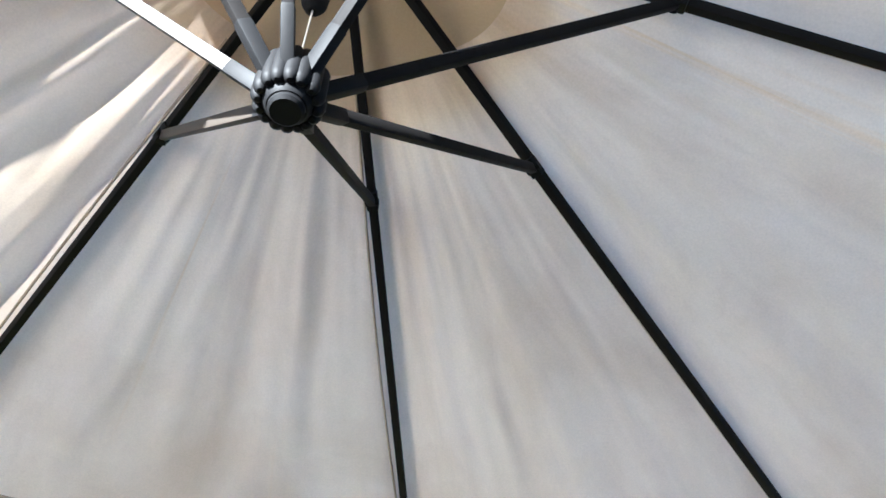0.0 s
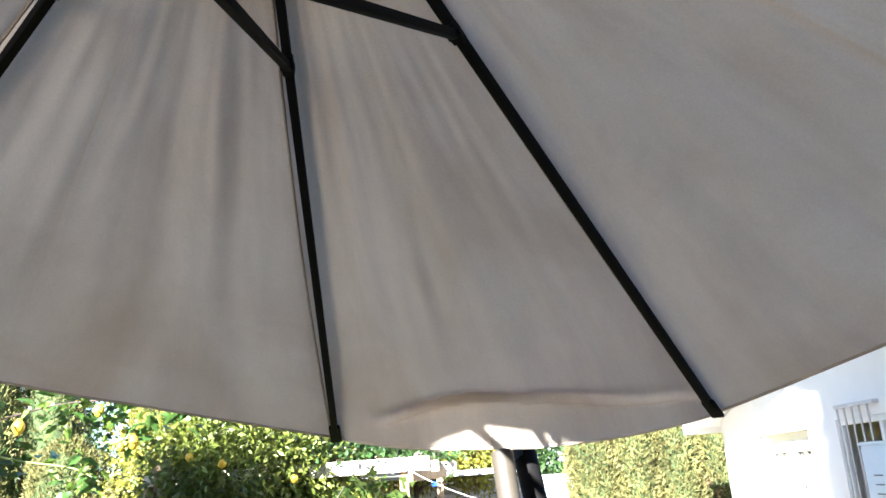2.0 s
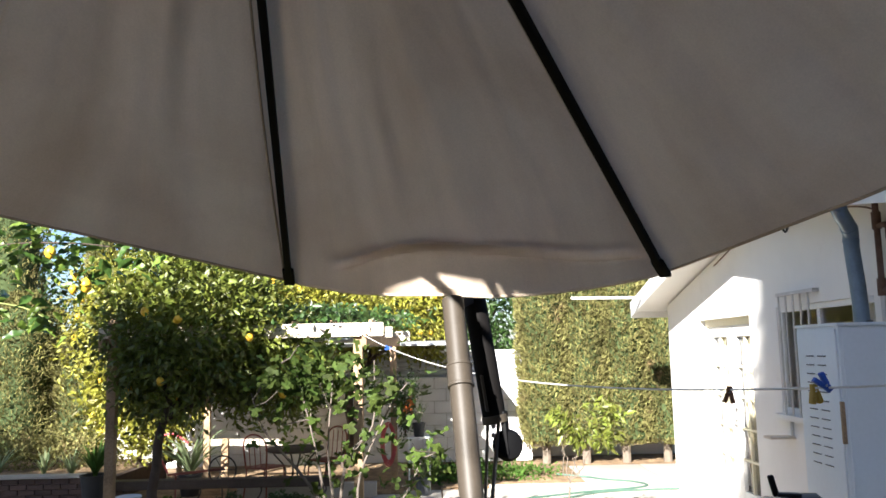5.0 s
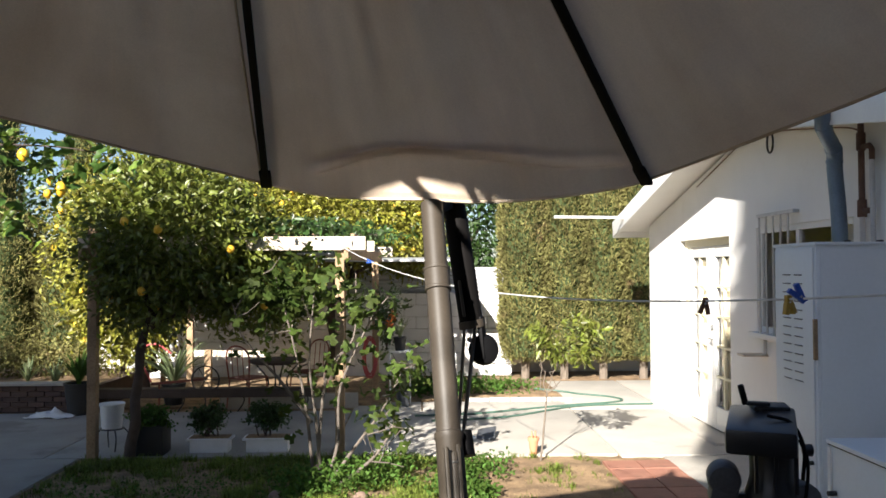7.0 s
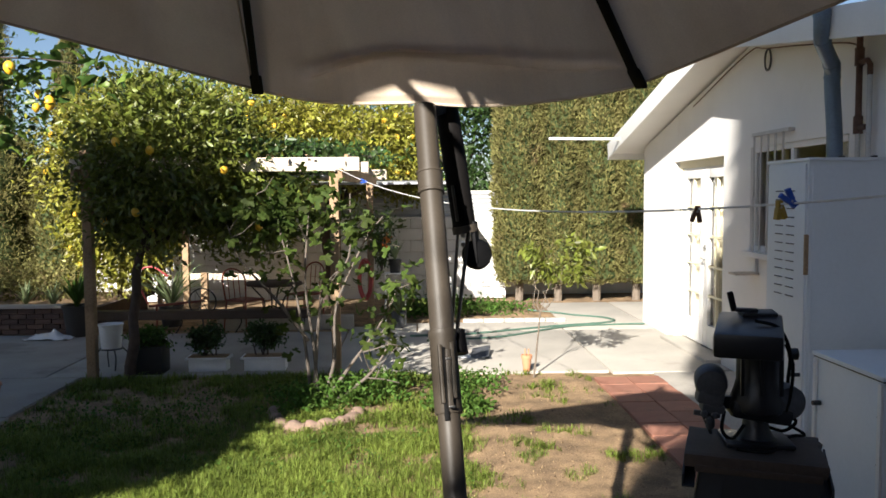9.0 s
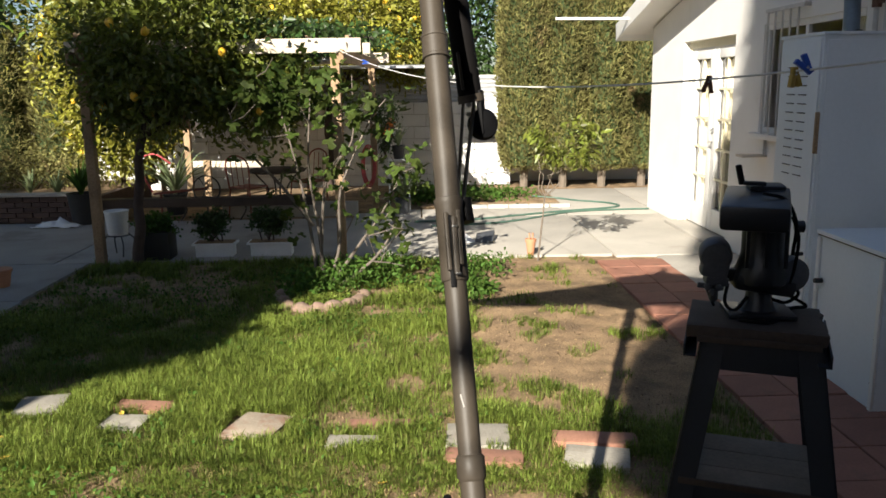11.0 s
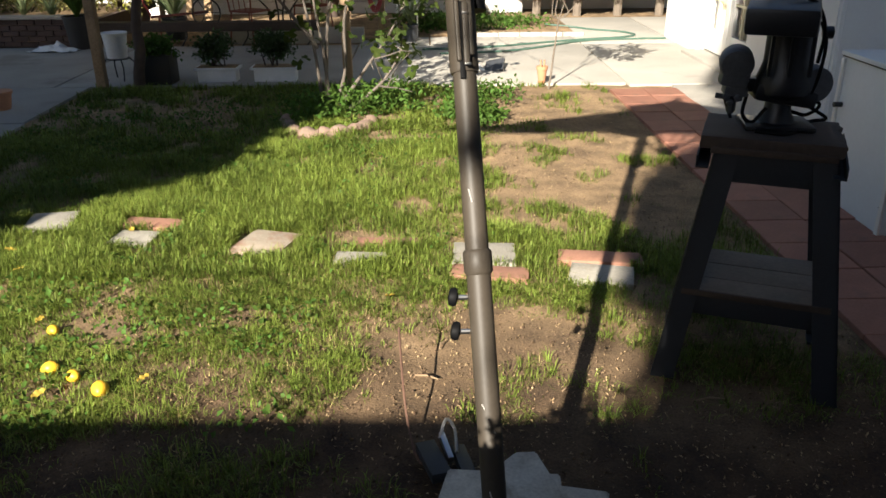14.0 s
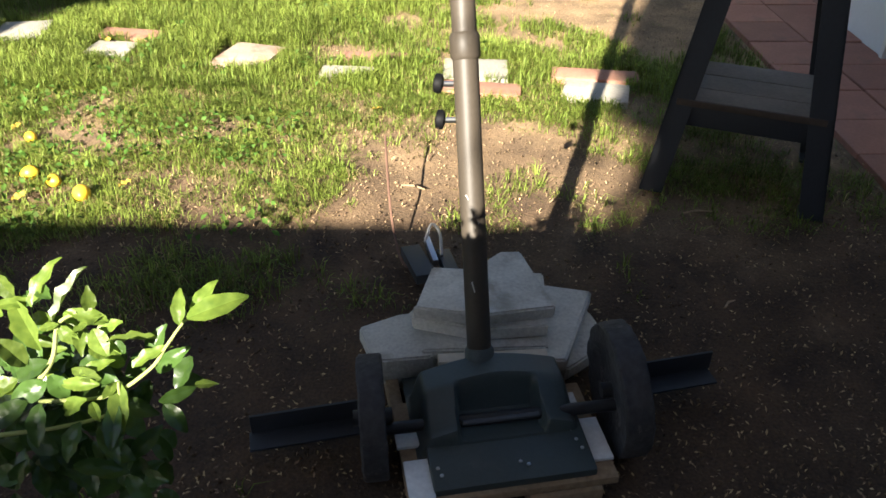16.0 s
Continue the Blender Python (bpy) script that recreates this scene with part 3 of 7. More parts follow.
# duct and plumbing on the wall
duct = thing("vent_duct", "dull grey-blue sheet metal vent duct with an elbow", "duct", (3.22, 5.1, 1.0))
duct_line = smooth_line([(3.17, 5.0, 0.9), (3.17, 5.0, 1.95), (3.14, 5.0, 2.45), (3.11, 4.95, 2.58), (2.95, 4.77, 2.70), (2.905, 4.70, 2.85), (2.90, 4.70, 3.25)], 5)
part("duct_pipe", tube(duct_line, 0.052, 24), DUCT, duct)
for i in (11, 15, 20, 25):
    part("collar", tube([duct_line[i], Vector(duct_line[i]).lerp(Vector(duct_line[i + 1]), 0.6)], 0.056, 24), DUCT, duct)
plumb = thing("wall_pipes", "rusty and painted water pipes with a valve wheel", "pipe", (3.3, 4.9, 1.2))
part("rusty_pipe", tube([(3.30, 4.95, 2.16), (3.30, 4.95, 2.80)], 0.021, 12), RUST, plumb)
part("elbow", tube([(3.30, 4.95, 2.60), (3.30, 4.85, 2.60), (3.30, 4.82, 2.57), (3.30, 4.82, 2.5)], 0.019, 10), RUST, plumb)
part("coupling", tube([(3.30, 4.95, 2.58), (3.30, 4.95, 2.70)], 0.031, 12), RUST, plumb)
part("coupling", tube([(3.30, 4.95, 2.12), (3.30, 4.95, 2.24)], 0.031, 12), RUST, plumb)
part("stub", tube([(3.30, 4.95, 2.16), (3.30, 4.84, 2.16)], 0.02, 10), RUST, plumb)
part("painted_pipe", tube([(3.30, 4.95, 1.0), (3.30, 4.95, 2.13)], 0.017, 12), PIPE_PAINT, plumb)
part("painted_pipe", tube([(3.30, 4.82, 1.0), (3.30, 4.82, 2.5)], 0.017, 12), PIPE_PAINT, plumb)
wheel = bmesh.new()
for k in range(16):
    a, b = k * math.tau / 16, (k + 1) * math.tau / 16
    tube([(3.24, 4.89 + 0.05 * math.cos(a), 1.72 + 0.05 * math.sin(a)), (3.24, 4.89 + 0.05 * math.cos(b), 1.72 + 0.05 * math.sin(b))], 0.008, 6, wheel)
for k in range(4):
    a = k * math.tau / 4
    tube([(3.24, 4.89, 1.72), (3.24, 4.89 + 0.05 * math.cos(a), 1.72 + 0.05 * math.sin(a))], 0.006, 6, wheel)
part("valve_wheel", wheel, BLACK_IRON, plumb)
part("valve_stem", tube([(3.24, 4.89, 1.72), (3.30, 4.93, 1.72)], 0.012, 8), RUST, plumb)
cable = thing("wall_cable", "thin brown cable stapled below the gable with a loop", "cable", (3.33, 6, 2.9))
part("cable_run", tube(smooth_line([(3.335, 8.3, 2.68), (3.335, 6.9, 3.0), (3.335, 6.45, 2.97), (3.335, 5.3, 2.80), (3.335, 5.0, 2.72)], 6), 0.006, 6), RUST, cable)
part("cable_loop", tube([(3.325, 6.43 + 0.06 * math.cos(k * math.tau / 18), 2.87 + 0.09 * math.sin(k * math.tau / 18)) for k in range(19)], 0.009, 6), BLACK_IRON, cable)

# ---- white steel locker and chest beside the wall ----
locker = thing("steel_locker", "tall white steel cabinet with louvred side, scuffed", "cabinet", (2.95, 4.48, 0))
part("body", box((2.95, 4.48, 0.96), (0.70, 0.54, 1.90), bev=0.008), CAB_WHITE, locker)
part("side_panel", box((2.594, 4.48, 1.00), (0.012, 0.50, 1.78), bev=0.004), CAB_WHITE, locker, "white louvred steel panel")
for col in (4.41, 4.56):
    for i in range(13):
        part("louvre", box((2.586, col, 1.73 - i * 0.054), (0.008, 0.10, 0.006), (0, 25, 0), bev=0.002), MACHINE_GREY, locker)
part("edge_strip", box((2.592, 4.214, 1.35), (0.022, 0.02, 0.24), bev=0.003), WOOD_RAW, locker, "bare brown strip where paint is worn off")
part("top_lid", box((2.95, 4.48, 1.916), (0.72, 0.56, 0.02), bev=0.005), CAB_WHITE, locker)
part("door_seam", box((2.95, 4.207, 0.96), (0.66, 0.008, 1.84), bev=0.003), CAB_WHITE, locker)
part("knob", tube([(2.585, 4.25, 0.62), (2.53, 4.25, 0.62)], 0.012, 8), BLACK_IRON, locker)
for y in (4.24, 4.44):
    part("bolt", box((2.8 + y - 4.2, 4.3, 1.932), (0.03, 0.03, 0.015), bev=0.003), BLACK_IRON, locker)
chest = thing("steel_chest", "low white steel chest standing on tiles", "chest", (2.92, 3.58, 0))
part("body", box((2.92, 3.60, 0.405), (0.80, 0.66, 0.79), bev=0.006), CAB_WHITE, chest)
part("lid", box((2.92, 3.60, 0.818), (0.83, 0.69, 0.025), bev=0.006), CAB_WHITE, chest)
part("lid_gasket", box((2.92, 3.60, 0.802), (0.815, 0.675, 0.008)), BLACK_IRON, chest)
for y in (3.285, 3.915):
    part("corner_trim", box((2.512, y, 0.40), (0.014, 0.03, 0.78), bev=0.003), WHITE_TRIM, chest)
for z in (0.15, 0.38, 0.62):
    part("bolt", lathe([(0.007, 0), (0.006, 0.006)], m=along((2.52, 3.31, z), (2, 3.31, z)), n=8), BLACK_IRON, chest)
part("latch", tube([(2.515, 3.86, 0.55), (2.47, 3.86, 0.55)], 0.014, 8), BLACK_IRON, chest)
part("brace", beam((3.0, 3.30, 0.90), (3.3, 3.35, 1.25), 0.03, 0.03), WHITE_TRIM, chest)

# ---- umbrella ----
TIPS = [Vector(p) for p in ((1.66, 0.70, 2.30), (0.878, 1.71, 2.01), (-0.196, 1.96, 2.03), (-1.38, 1.33, 2.30),
                            (-1.78, 0.13, 2.93), (-1.09, -0.91, 3.47), (0.19, -1.22, 3.53), (1.30, -0.62, 3.10))]
APEX, HUB = Vector((-0.06, 0.526, 3.14)), Vector((-0.058, 0.271, 2.496))
AXIS = (APEX - HUB).normalized()
JOINT = 0.334
umbrella = thing("patio_umbrella", "large off-white cantilever patio umbrella, tilted, stained cloth", "umbrella", (0.405, 0.94, 0.19))
part_of = umbrella


def ease(a, b, t):
    t = max(0.0, min(1.0, (t - a) / (b - a)))
    return t * t * (3 - 2 * t)


def panel(k, n=64, m=120):
    """One gore of the cloth between two ribs, with soft folds and a few sharp creases."""
    p, q = TIPS[k], TIPS[(k + 1) % 8]
    bm = bmesh.new()
    grid = []
    out = (p - APEX).cross(q - APEX).normalized()
    if out.z < 0:
        out = -out
    chord_mid = (p + q) / 2
    dice = random.Random(40 + k)
    creases = [(dice.uniform(0.12, 0.88), dice.uniform(0.35, 0.9), dice.uniform(0.022, 0.038), dice.uniform(0.08, 0.18), dice.uniform(-0.006, 0.006), dice.uniform(-0.25, 0.25)) for _ in range(9)]
    for j in range(m + 1):
        row = []
        for i in range(n + 1):
            u = i / n
            v0 = 0.185 + 0.022 * math.sin(math.pi * u)
            v = v0 + (1.010 - v0) * (1 - (1 - j / m) ** 1.7)
            s = math.sin(math.pi * u)
            pos = APEX + (p.lerp(q, u) - APEX) * v
            pos += (APEX - chord_mid).normalized() * ((0.008 if k == 1 else 0.022) * s * v * v)          # hem drawn in between the tips
            fold = noise.noise(Vector((u * 5.5 + k * 7.1, v * 1.1, k))) * 0.017 + noise.noise(Vector((u * 15 + k * 3, v * 2.2, 5 + k))) * 0.0055
            fold += noise.noise(Vector((u * 3, v * 5, 9 + k))) * 0.007 + noise.noise(Vector((u * 26, v * 7, 2 + k))) * 0.0025
            for cu, cv, wu, wv, amp, slant in creases:
                fold += amp * math.exp(-((u - cu - slant * (v - cv)) / wu) ** 2 - ((v - cv) / wv) ** 2)
            pos += AXIS * 0.016 + out * (-0.03 * s * v + fold * min(1, 3.2 * s) * min(1, (v - v0) * 6) * min(1, 0.3 + (1 - v) * 5))
            if k == 1:
                # the hem is drawn in over the head of the pole: a valley, a rolled crease, and a lip that bulges back to the yard
                e = 1 - u
                w = ease(0.08, 0.34, e) * (1 - 0.72 * ease(0.46, 0.90, e)) * (1 - ease(0.93, 1.0, e))
                deep = 0.018 + 0.022 * ease(0.08, 0.42, e) - 0.020 * ease(0.46, 0.98, e)
                d = v - (1.0 - deep)
                tent = max(0.0, 1 - abs(e - 0.435) / 0.25)
                t = max(0.0, min(1.0, d / deep))
                pos += Vector((0, 0.9, 0.42)) * (0.105 * w * math.exp(-((d + 0.021) / 0.015) ** 2))
                pos += Vector((0, -1, 0)) * (0.060 * w * ease(-0.012, 0.004, d) * (1 - 0.7 * t) + 0.130 * tent ** 1.15 * t)
                pos.z += 0.034 * w * ease(-0.010, 0.002, d) * (1 - t)
                pos.z -= 0.040 * s ** 0.7 * max(0.0, (v - 0.9) / 0.1) ** 2
            row.append(bm.verts.new(pos))
        grid.append(row)
    weave = bm.loops.layers.uv.new("cloth")
    for j in range(m):
        for i in range(n):
            f = bm.faces.new((grid[j][i], grid[j][i + 1], grid[j + 1][i + 1], grid[j + 1][i]))
            for loop, (a, b) in zip(f.loops, ((i, j), (i + 1, j), (i + 1, j + 1), (i, j + 1))):
                loop[weave].uv = (a / n + k * 1.7, 1 - (1 - b / m) ** 1.7)
    hem = [v.co.copy() for v in grid[-1]]
    return bm, hem


for k in range(8):
    bm, hem = panel(k)
    cloth = part("canopy_panel", bm, FABRIC, umbrella)
    part("hem", tube(hem, 0.0045, 6), SEAM if k in (0, 2, 3) else FABRIC, cloth)
for k in range(8):
    p, q = TIPS[k], TIPS[(k + 1) % 8]
    bm = bmesh.new()
    rows = []
    for j in range(7):
        rows.append([bm.verts.new(APEX + (p.lerp(q, i / 8) - APEX) * (0.02 + (0.225 + 0.022 * math.sin(math.pi * i / 8)) * j / 6) + AXIS * (0.030 + 0.008 * math.sin(math.pi * i / 8) * noise.noise(Vector((k, i * 0.6, j * 0.4)))))
                     for i in range(9)])
    for j in range(6):
        for i in range(8):
            bm.faces.new((rows[j][i], rows[j][i + 1], rows[j + 1][i + 1], rows[j + 1][i]))
    part("vent_cloth", bm, FABRIC_TAN, umbrella, "tan inner vent cloth")
# vent cap
bm = bmesh.new()
for k in range(8):
    p, q = TIPS[k], TIPS[(k + 1) % 8]
    n = 8
    rows = []
    for j in range(7):
        v = 0.03 + (0.275 - 0.03) * j / 6
        rows.append([bm.verts.new(APEX + (p.lerp(q, i / n) - APEX) * v * (1 + 0.03 * math.sin(math.pi * i / n)) + AXIS * (0.075 - 0.012 * math.sin(math.pi * i / n) * j / 6)
                                  + AXIS * 0.012 * noise.noise(Vector((k + i * 0.4, j * 0.5, 2)))) for i in range(n + 1)])
    for j in range(6):
        for i in range(n):
            bm.faces.new((rows[j][i], rows[j][i + 1], rows[j + 1][i + 1], rows[j + 1][i]))
part("vent_cap", bm, FABRIC, umbrella)
for k in range(8):
    d = (TIPS[k] - APEX)
    a, b = APEX + d * 0.035 - AXIS * 0.006, APEX + d * 0.982 - AXIS * 0.004
    rib = part("rib", beam(a, b, 0.019, 0.022, 0.003), RIB, umbrella)
    j = APEX + d * JOINT - AXIS * 0.018
    hubp = HUB + (j - HUB - AXIS * (j - HUB).dot(AXIS)).normalized() * 0.035 + AXIS * 0.03
    # Struts 3 and 4 catch light; their brighter bronze paints that in.
    strut = part("strut", beam(hubp, j, 0.016, 0.020, 0.003), STRUT_LIT if k in (3, 4) else RIB, umbrella)
    part("strut_sleeve", beam(hubp, hubp.lerp(j, 0.10), 0.018, 0.022, 0.004), BLACK_PLASTIC, strut)
    side = d.normalized().cross(AXIS)
    part("joint_pin", tube([j - side * 0.016, j + side * 0.016], 0.009, 8), BLACK_PLASTIC, rib)
    part("joint_clip", beam(j - d.normalized() * 0.022 + AXIS * 0.006, j + d.normalized() * 0.022 + AXIS * 0.006, 0.026, 0.022, 0.003), BLACK_PLASTIC, rib)
    tip = TIPS[k]
    part("tip_pocket", beam(tip - d.normalized() * 0.060 - AXIS * 0.006, tip + d.normalized() * 0.020 + AXIS * 0.004, 0.034, 0.012, 0.004), RIB, rib, "folded cloth pocket at the rib end")
    # seam tape above the rib
    seam_pts = [APEX + d * (0.2 + 0.8 * i / 14) + AXIS * (0.004 - 0.010 * math.sin(math.pi * i / 14)) - side * (0.013 + 0.014 * math.sin(math.pi * i / 14) * (k in (2, 3))) for i in range(15)]
    part("seam", tube(seam_pts, 0.0035, 5), SEAM, umbrella)
# lower hub with moulded fins
hub = part("hub", lathe([(0.012, -0.012), (0.026, -0.010), (0.034, 0.0), (0.036, 0.05), (0.03, 0.075), (0.02, 0.09)], m=along(HUB, APEX), n=24), BLACK_PLASTIC, umbrella)
for k in range(8):
    d = TIPS[k] - APEX
    d = (d - AXIS * d.dot(AXIS)).normalized()
    d2 = (TIPS[(k + 1) % 8] - APEX)
    d2 = (d2 - AXIS * d2.dot(AXIS)).normalized()
    for e, w in ((d.lerp(d2, 0.28).normalized(), 0.008), (d.lerp(d2, 0.72).normalized(), 0.008)):
        part("lobe", tube([HUB + e * 0.037 + AXIS * h for h in (-0.004, 0.0, 0.008, 0.058, 0.068, 0.070)], [0.004, 0.009, 0.0115, 0.0115, 0.008, 0.003], 12), BLACK_PLASTIC, hub)
part("hub_cap", lathe([(0.020, -0.020), (0.024, -0.016), (0.024, -0.008)], m=along(HUB, APEX), n=20), BLACK_PLASTIC, hub)
runner = HUB.lerp(APEX, 0.36)
part("runner", lathe([(0.006, 0), (0.014, 0.008), (0.020, 0.024), (0.0215, 0.05), (0.0215, 0.30), (0.026, 0.32), (0.026, 0.42)], m=along(runner, APEX), n=20), RIB, umbrella)
part("lift_cable", tube([HUB + AXIS * 0.08, runner + AXIS * 0.01], 0.0016, 5), STEEL, umbrella)
part("upper_hub", lathe([(0.03, -0.05), (0.055, -0.04), (0.055, 0.02), (0.03, 0.05), (0.02, 0.12), (0.006, 0.16)], m=along(APEX, APEX + AXIS), n=20), BLACK_PLASTIC, umbrella)

# pole, clamp, boom
P0, P1 = Vector((0.403, 0.943, 0.197)), Vector((0.295, 1.681, 1.954))
PD = (P1 - P0).normalized()


def on_pole(z):
    return P0.lerp(P1, (z - P0.z) / (P1.z - P0.z))


part("lower_pole", tube([on_pole(0.15), on_pole(0.82)], 0.0275, 28), POLE, umbrella)
part("middle_pole", tube([on_pole(0.80), on_pole(1.40)], 0.0265, 28), POLE, umbrella)
part("upper_pole", tube([on_pole(1.36), on_pole(1.945)], 0.0295, 28), POLE, umbrella)
part("collar", tube([on_pole(0.792), on_pole(0.798), on_pole(0.838), on_pole(0.844)], [0.028, 0.0325, 0.0325, 0.028], 28), POLE, umbrella, "worn grey plastic collar")
part("pole_ring", tube([on_pole(1.715), on_pole(1.717), on_pole(1.722), on_pole(1.724), on_pole(1.765), on_pole(1.767), on_pole(1.772), on_pole(1.774)],
                       [0.03, 0.0345, 0.0345, 0.0325, 0.0325, 0.0345, 0.0345, 0.03], 28), POLE, umbrella)
clamp = part("clamp_sleeve", tube([on_pole(1.205), on_pole(1.21), on_pole(1.37), on_pole(1.374), on_pole(1.386), on_pole(1.388)],
                                  [0.030, 0.0325, 0.0325, 0.035, 0.035, 0.030], 28), POLE, umbrella, "bronze sleeve with a folded lever")
toward = Vector((0.02, -1, 0.38)).normalized()
rightv = PD.cross(toward).normalized() * -1
lever = bmesh.new()
for off, z0, z1, w in ((-0.016, 1.235, 1.355, 0.010), (0.012, 1.225, 1.352, 0.009)):
    a, b = on_pole(z0) + toward * 0.034 + rightv * off, on_pole(z1) + toward * 0.036 + rightv * off
    beam(a, b, w, 0.016, 0.003, lever)
part("lever_cheek", lever, POLE, clamp)
part("lever", beam(on_pole(1.215) + toward * 0.040 - rightv * 0.004, on_pole(1.34) + toward * 0.044 - rightv * 0.006, 0.013, 0.014, 0.004), POLE, clamp)
part("lever_slot", beam(on_pole(1.19) + toward * 0.030 + rightv * 0.006, on_pole(1.345) + toward * 0.033 + rightv * 0.004, 0.011, 0.010, 0.002), BLACK_PLASTIC, clamp)
for z in (1.318, 1.216):
    part("rivet", box(tuple(on_pole(z) + toward * 0.05 - rightv * 0.006), (0.014, 0.004, 0.005), bev=0.001), STEEL, clamp)
for z in (0.745, 0.675):
    c = on_pole(z)
    k = part("clamp_knob", tube([c + Vector((-0.028, 0, 0)), c + Vector((-0.052, 0, 0))], 0.006, 8), STEEL, umbrella)
    bm = lathe([(0.010, 0), (0.020, 0.003), (0.022, 0.010), (0.019, 0.019), (0.008, 0.022)], m=along(c + Vector((-0.050, 0, 0)), c + Vector((-1, 0.1, 0.1))), n=10)
    part("knob_head", bm, BLACK_PLASTIC, k)
for z, a, ln in ((0.33, 0.2, 0.025), (0.47, -0.4, 0.015), (0.52, 0.35, 0.012), (0.94, 0.2, 0.03)):
    c = on_pole(z) + (toward * math.cos(a) + rightv * math.sin(a)) * 0.0268
    part("scratch", beam(c, c + PD * ln + rightv * 0.006, 0.003, 0.0022, 0.0006), POLE_SCRATCH, umbrella)
boom_line = smooth_line([(0.407, 1.80, 1.624), (0.385, 1.80, 1.775), (0.358, 1.84, 1.973), (0.335, 1.93, 2.10), (0.30, 1.86, 2.24), (0.22, 1.56, 2.48), (0.10, 1.10, 2.84), (0.0, 0.72, 3.12), (-0.05, 0.57, 3.23)], 7)
part("boom", tube(boom_line, 0.033, 20), RIB, umbrella, "black lacquered boom tube")
part("boom_face", beam((0.386, 1.771, 1.64), (0.372, 1.771, 1.74), 0.036, 0.008, 0.003), POLE, umbrella)
part("boom_collar", tube([(0.411, 1.80, 1.607), (0.407, 1.80, 1.628)], 0.037, 20), POLE, umbrella)
part("pole_bracket", beam((0.300, 1.66, 1.93), (0.352, 1.83, 1.96), 0.03, 0.03), BLACK_PLASTIC, umbrella)
for dx in (-0.016, 0.014):
    part("link_bar", beam((0.404 + dx, 1.79, 1.61), (0.366 + dx * 0.4, 1.62, 1.33), 0.007, 0.022, 0.002), POLE, umbrella)
part("slide_block", tube([on_pole(1.385) + Vector((0.040, 0.03, 0)), on_pole(1.33) + Vector((0.040, 0.03, 0))], [0.016, 0.020], 14), BLACK_PLASTIC, umbrella)
crank = part("crank_housing", lathe([(0.030, -0.012), (0.042, -0.006), (0.044, 0.010), (0.036, 0.022), (0.010, 0.026)],
                                    m=along((0.440, 1.80, 1.545), (0.52, 1.55, 1.56)), n=22), BLACK_PLASTIC, umbrella)
part("crank_arm", beam((0.432, 1.79, 1.64), (0.442, 1.785, 1.52), 0.03, 0.016, 0.006), BLACK_PLASTIC, crank)
for z in (1.60, 1.575):
    part("bolt", lathe([(0.008, 0), (0.007, 0.008)], m=along((0.402, 1.775, z), (0.39, 1.0, z)), n=8), STEEL, umbrella)

# ---- umbrella base: shell on a board, wheels, axle irons and stacked pavers ----
base = thing("umbrella_base", "dark plastic umbrella base on a wooden board with iron wheels", "umbrella base", (0.43, 0.80, 0))
BASE = pose(0.44, 0.83, 0, 0, 0, 9)


def bbox(c, s, rot=(0, 0, 0), bev=0.004, bm=None):
    return box((0, 0, 0), s, bev=bev, bm=bm, m=BASE @ pose(*c, *rot))


part("board", bbox((0, -0.035, 0.058), (0.45, 0.29, 0.022)), WOOD_RAW, base, "raw plywood board")
for x, y, w in ((-0.10, -0.165, 0.15), (0.11, -0.165, 0.16), (0.0, 0.08, 0.40)):
    part("batten", bbox((x, y, 0.024), (w, 0.05, 0.045)), WOOD_RAW, base)
shell = part("shell_plate", bbox((0.005, -0.085, 0.084), (0.35, 0.17, 0.026), (5, 0, 0), 0.009), BASE_GREEN, base)


def shell_height(x, y):
    """Moulded hood: two rounded shoulders joined at the back, with a sunk web between them."""
    side, front, back = 1 - ease(0.155, 0.190, abs(x)), ease(-0.075, -0.055, y), 1 - ease(0.105, 0.135, y)
    top = 0.150 + 0.046 * ease(-0.05, 0.05, y) - 0.040 * (abs(x) / 0.18) ** 1.5
    z = 0.070 + (top - 0.070) * side * front * back
    sunk = (1 - ease(0.080, 0.094, abs(x) - 0.12 * max(0.0, 0.02 - y))) * (1 - ease(0.020, 0.045, y))
    return z + (min(z, 0.104 + 0.012 * ease(-0.03, 0.1, y)) - z) * sunk


bm = bmesh.new()
nx, ny = 84, 66
hood = [[bm.verts.new(BASE @ Vector((-0.19 + 0.38 * i / nx, -0.075 + 0.265 * k / ny, shell_height(-0.19 + 0.38 * i / nx, -0.075 + 0.265 * k / ny)))) for i in range(nx + 1)] for k in range(ny + 1)]
for k in range(ny):
    for i in range(nx):
        bm.faces.new((hood[k][i], hood[k][i + 1], hood[k + 1][i + 1], hood[k + 1][i]))
part("shell_hood", bm, BASE_GREEN, base)
part("socket", tube([on_pole(0.12), on_pole(0.200), on_pole(0.206)], [0.034, 0.0335, 0.029], 24), BASE_GREEN, base)
part("foot_bar", tube([BASE @ Vector((-0.085, -0.032, 0.128)), BASE @ Vector((0.085, -0.032, 0.128))], 0.006, 10), MACHINE_GREY, base)
for x, y, w, h in ((-0.195, -0.125, 0.055, 0.105), (-0.20, -0.005, 0.06, 0.055), (0.20, -0.075, 0.055, 0.12), (0.185, 0.045, 0.03, 0.05)):
    part("flange", bbox((x, y, 0.074), (w, h, 0.010), bev=0.002), FLANGE_WHITE, base, "scuffed white metal flange")
for x, y in ((-0.15, -0.14), (-0.155, -0.12), (0.155, -0.09), (0.16, -0.115), (0.02, -0.13), (0.035, -0.14), (0.15, -0.06)):
    part("screw", lathe([(0.0045, 0), (0.004, 0.002), (0.002, 0.003)], tuple(BASE @ Vector((x, y, 0.098))), n=8), STEEL, base)
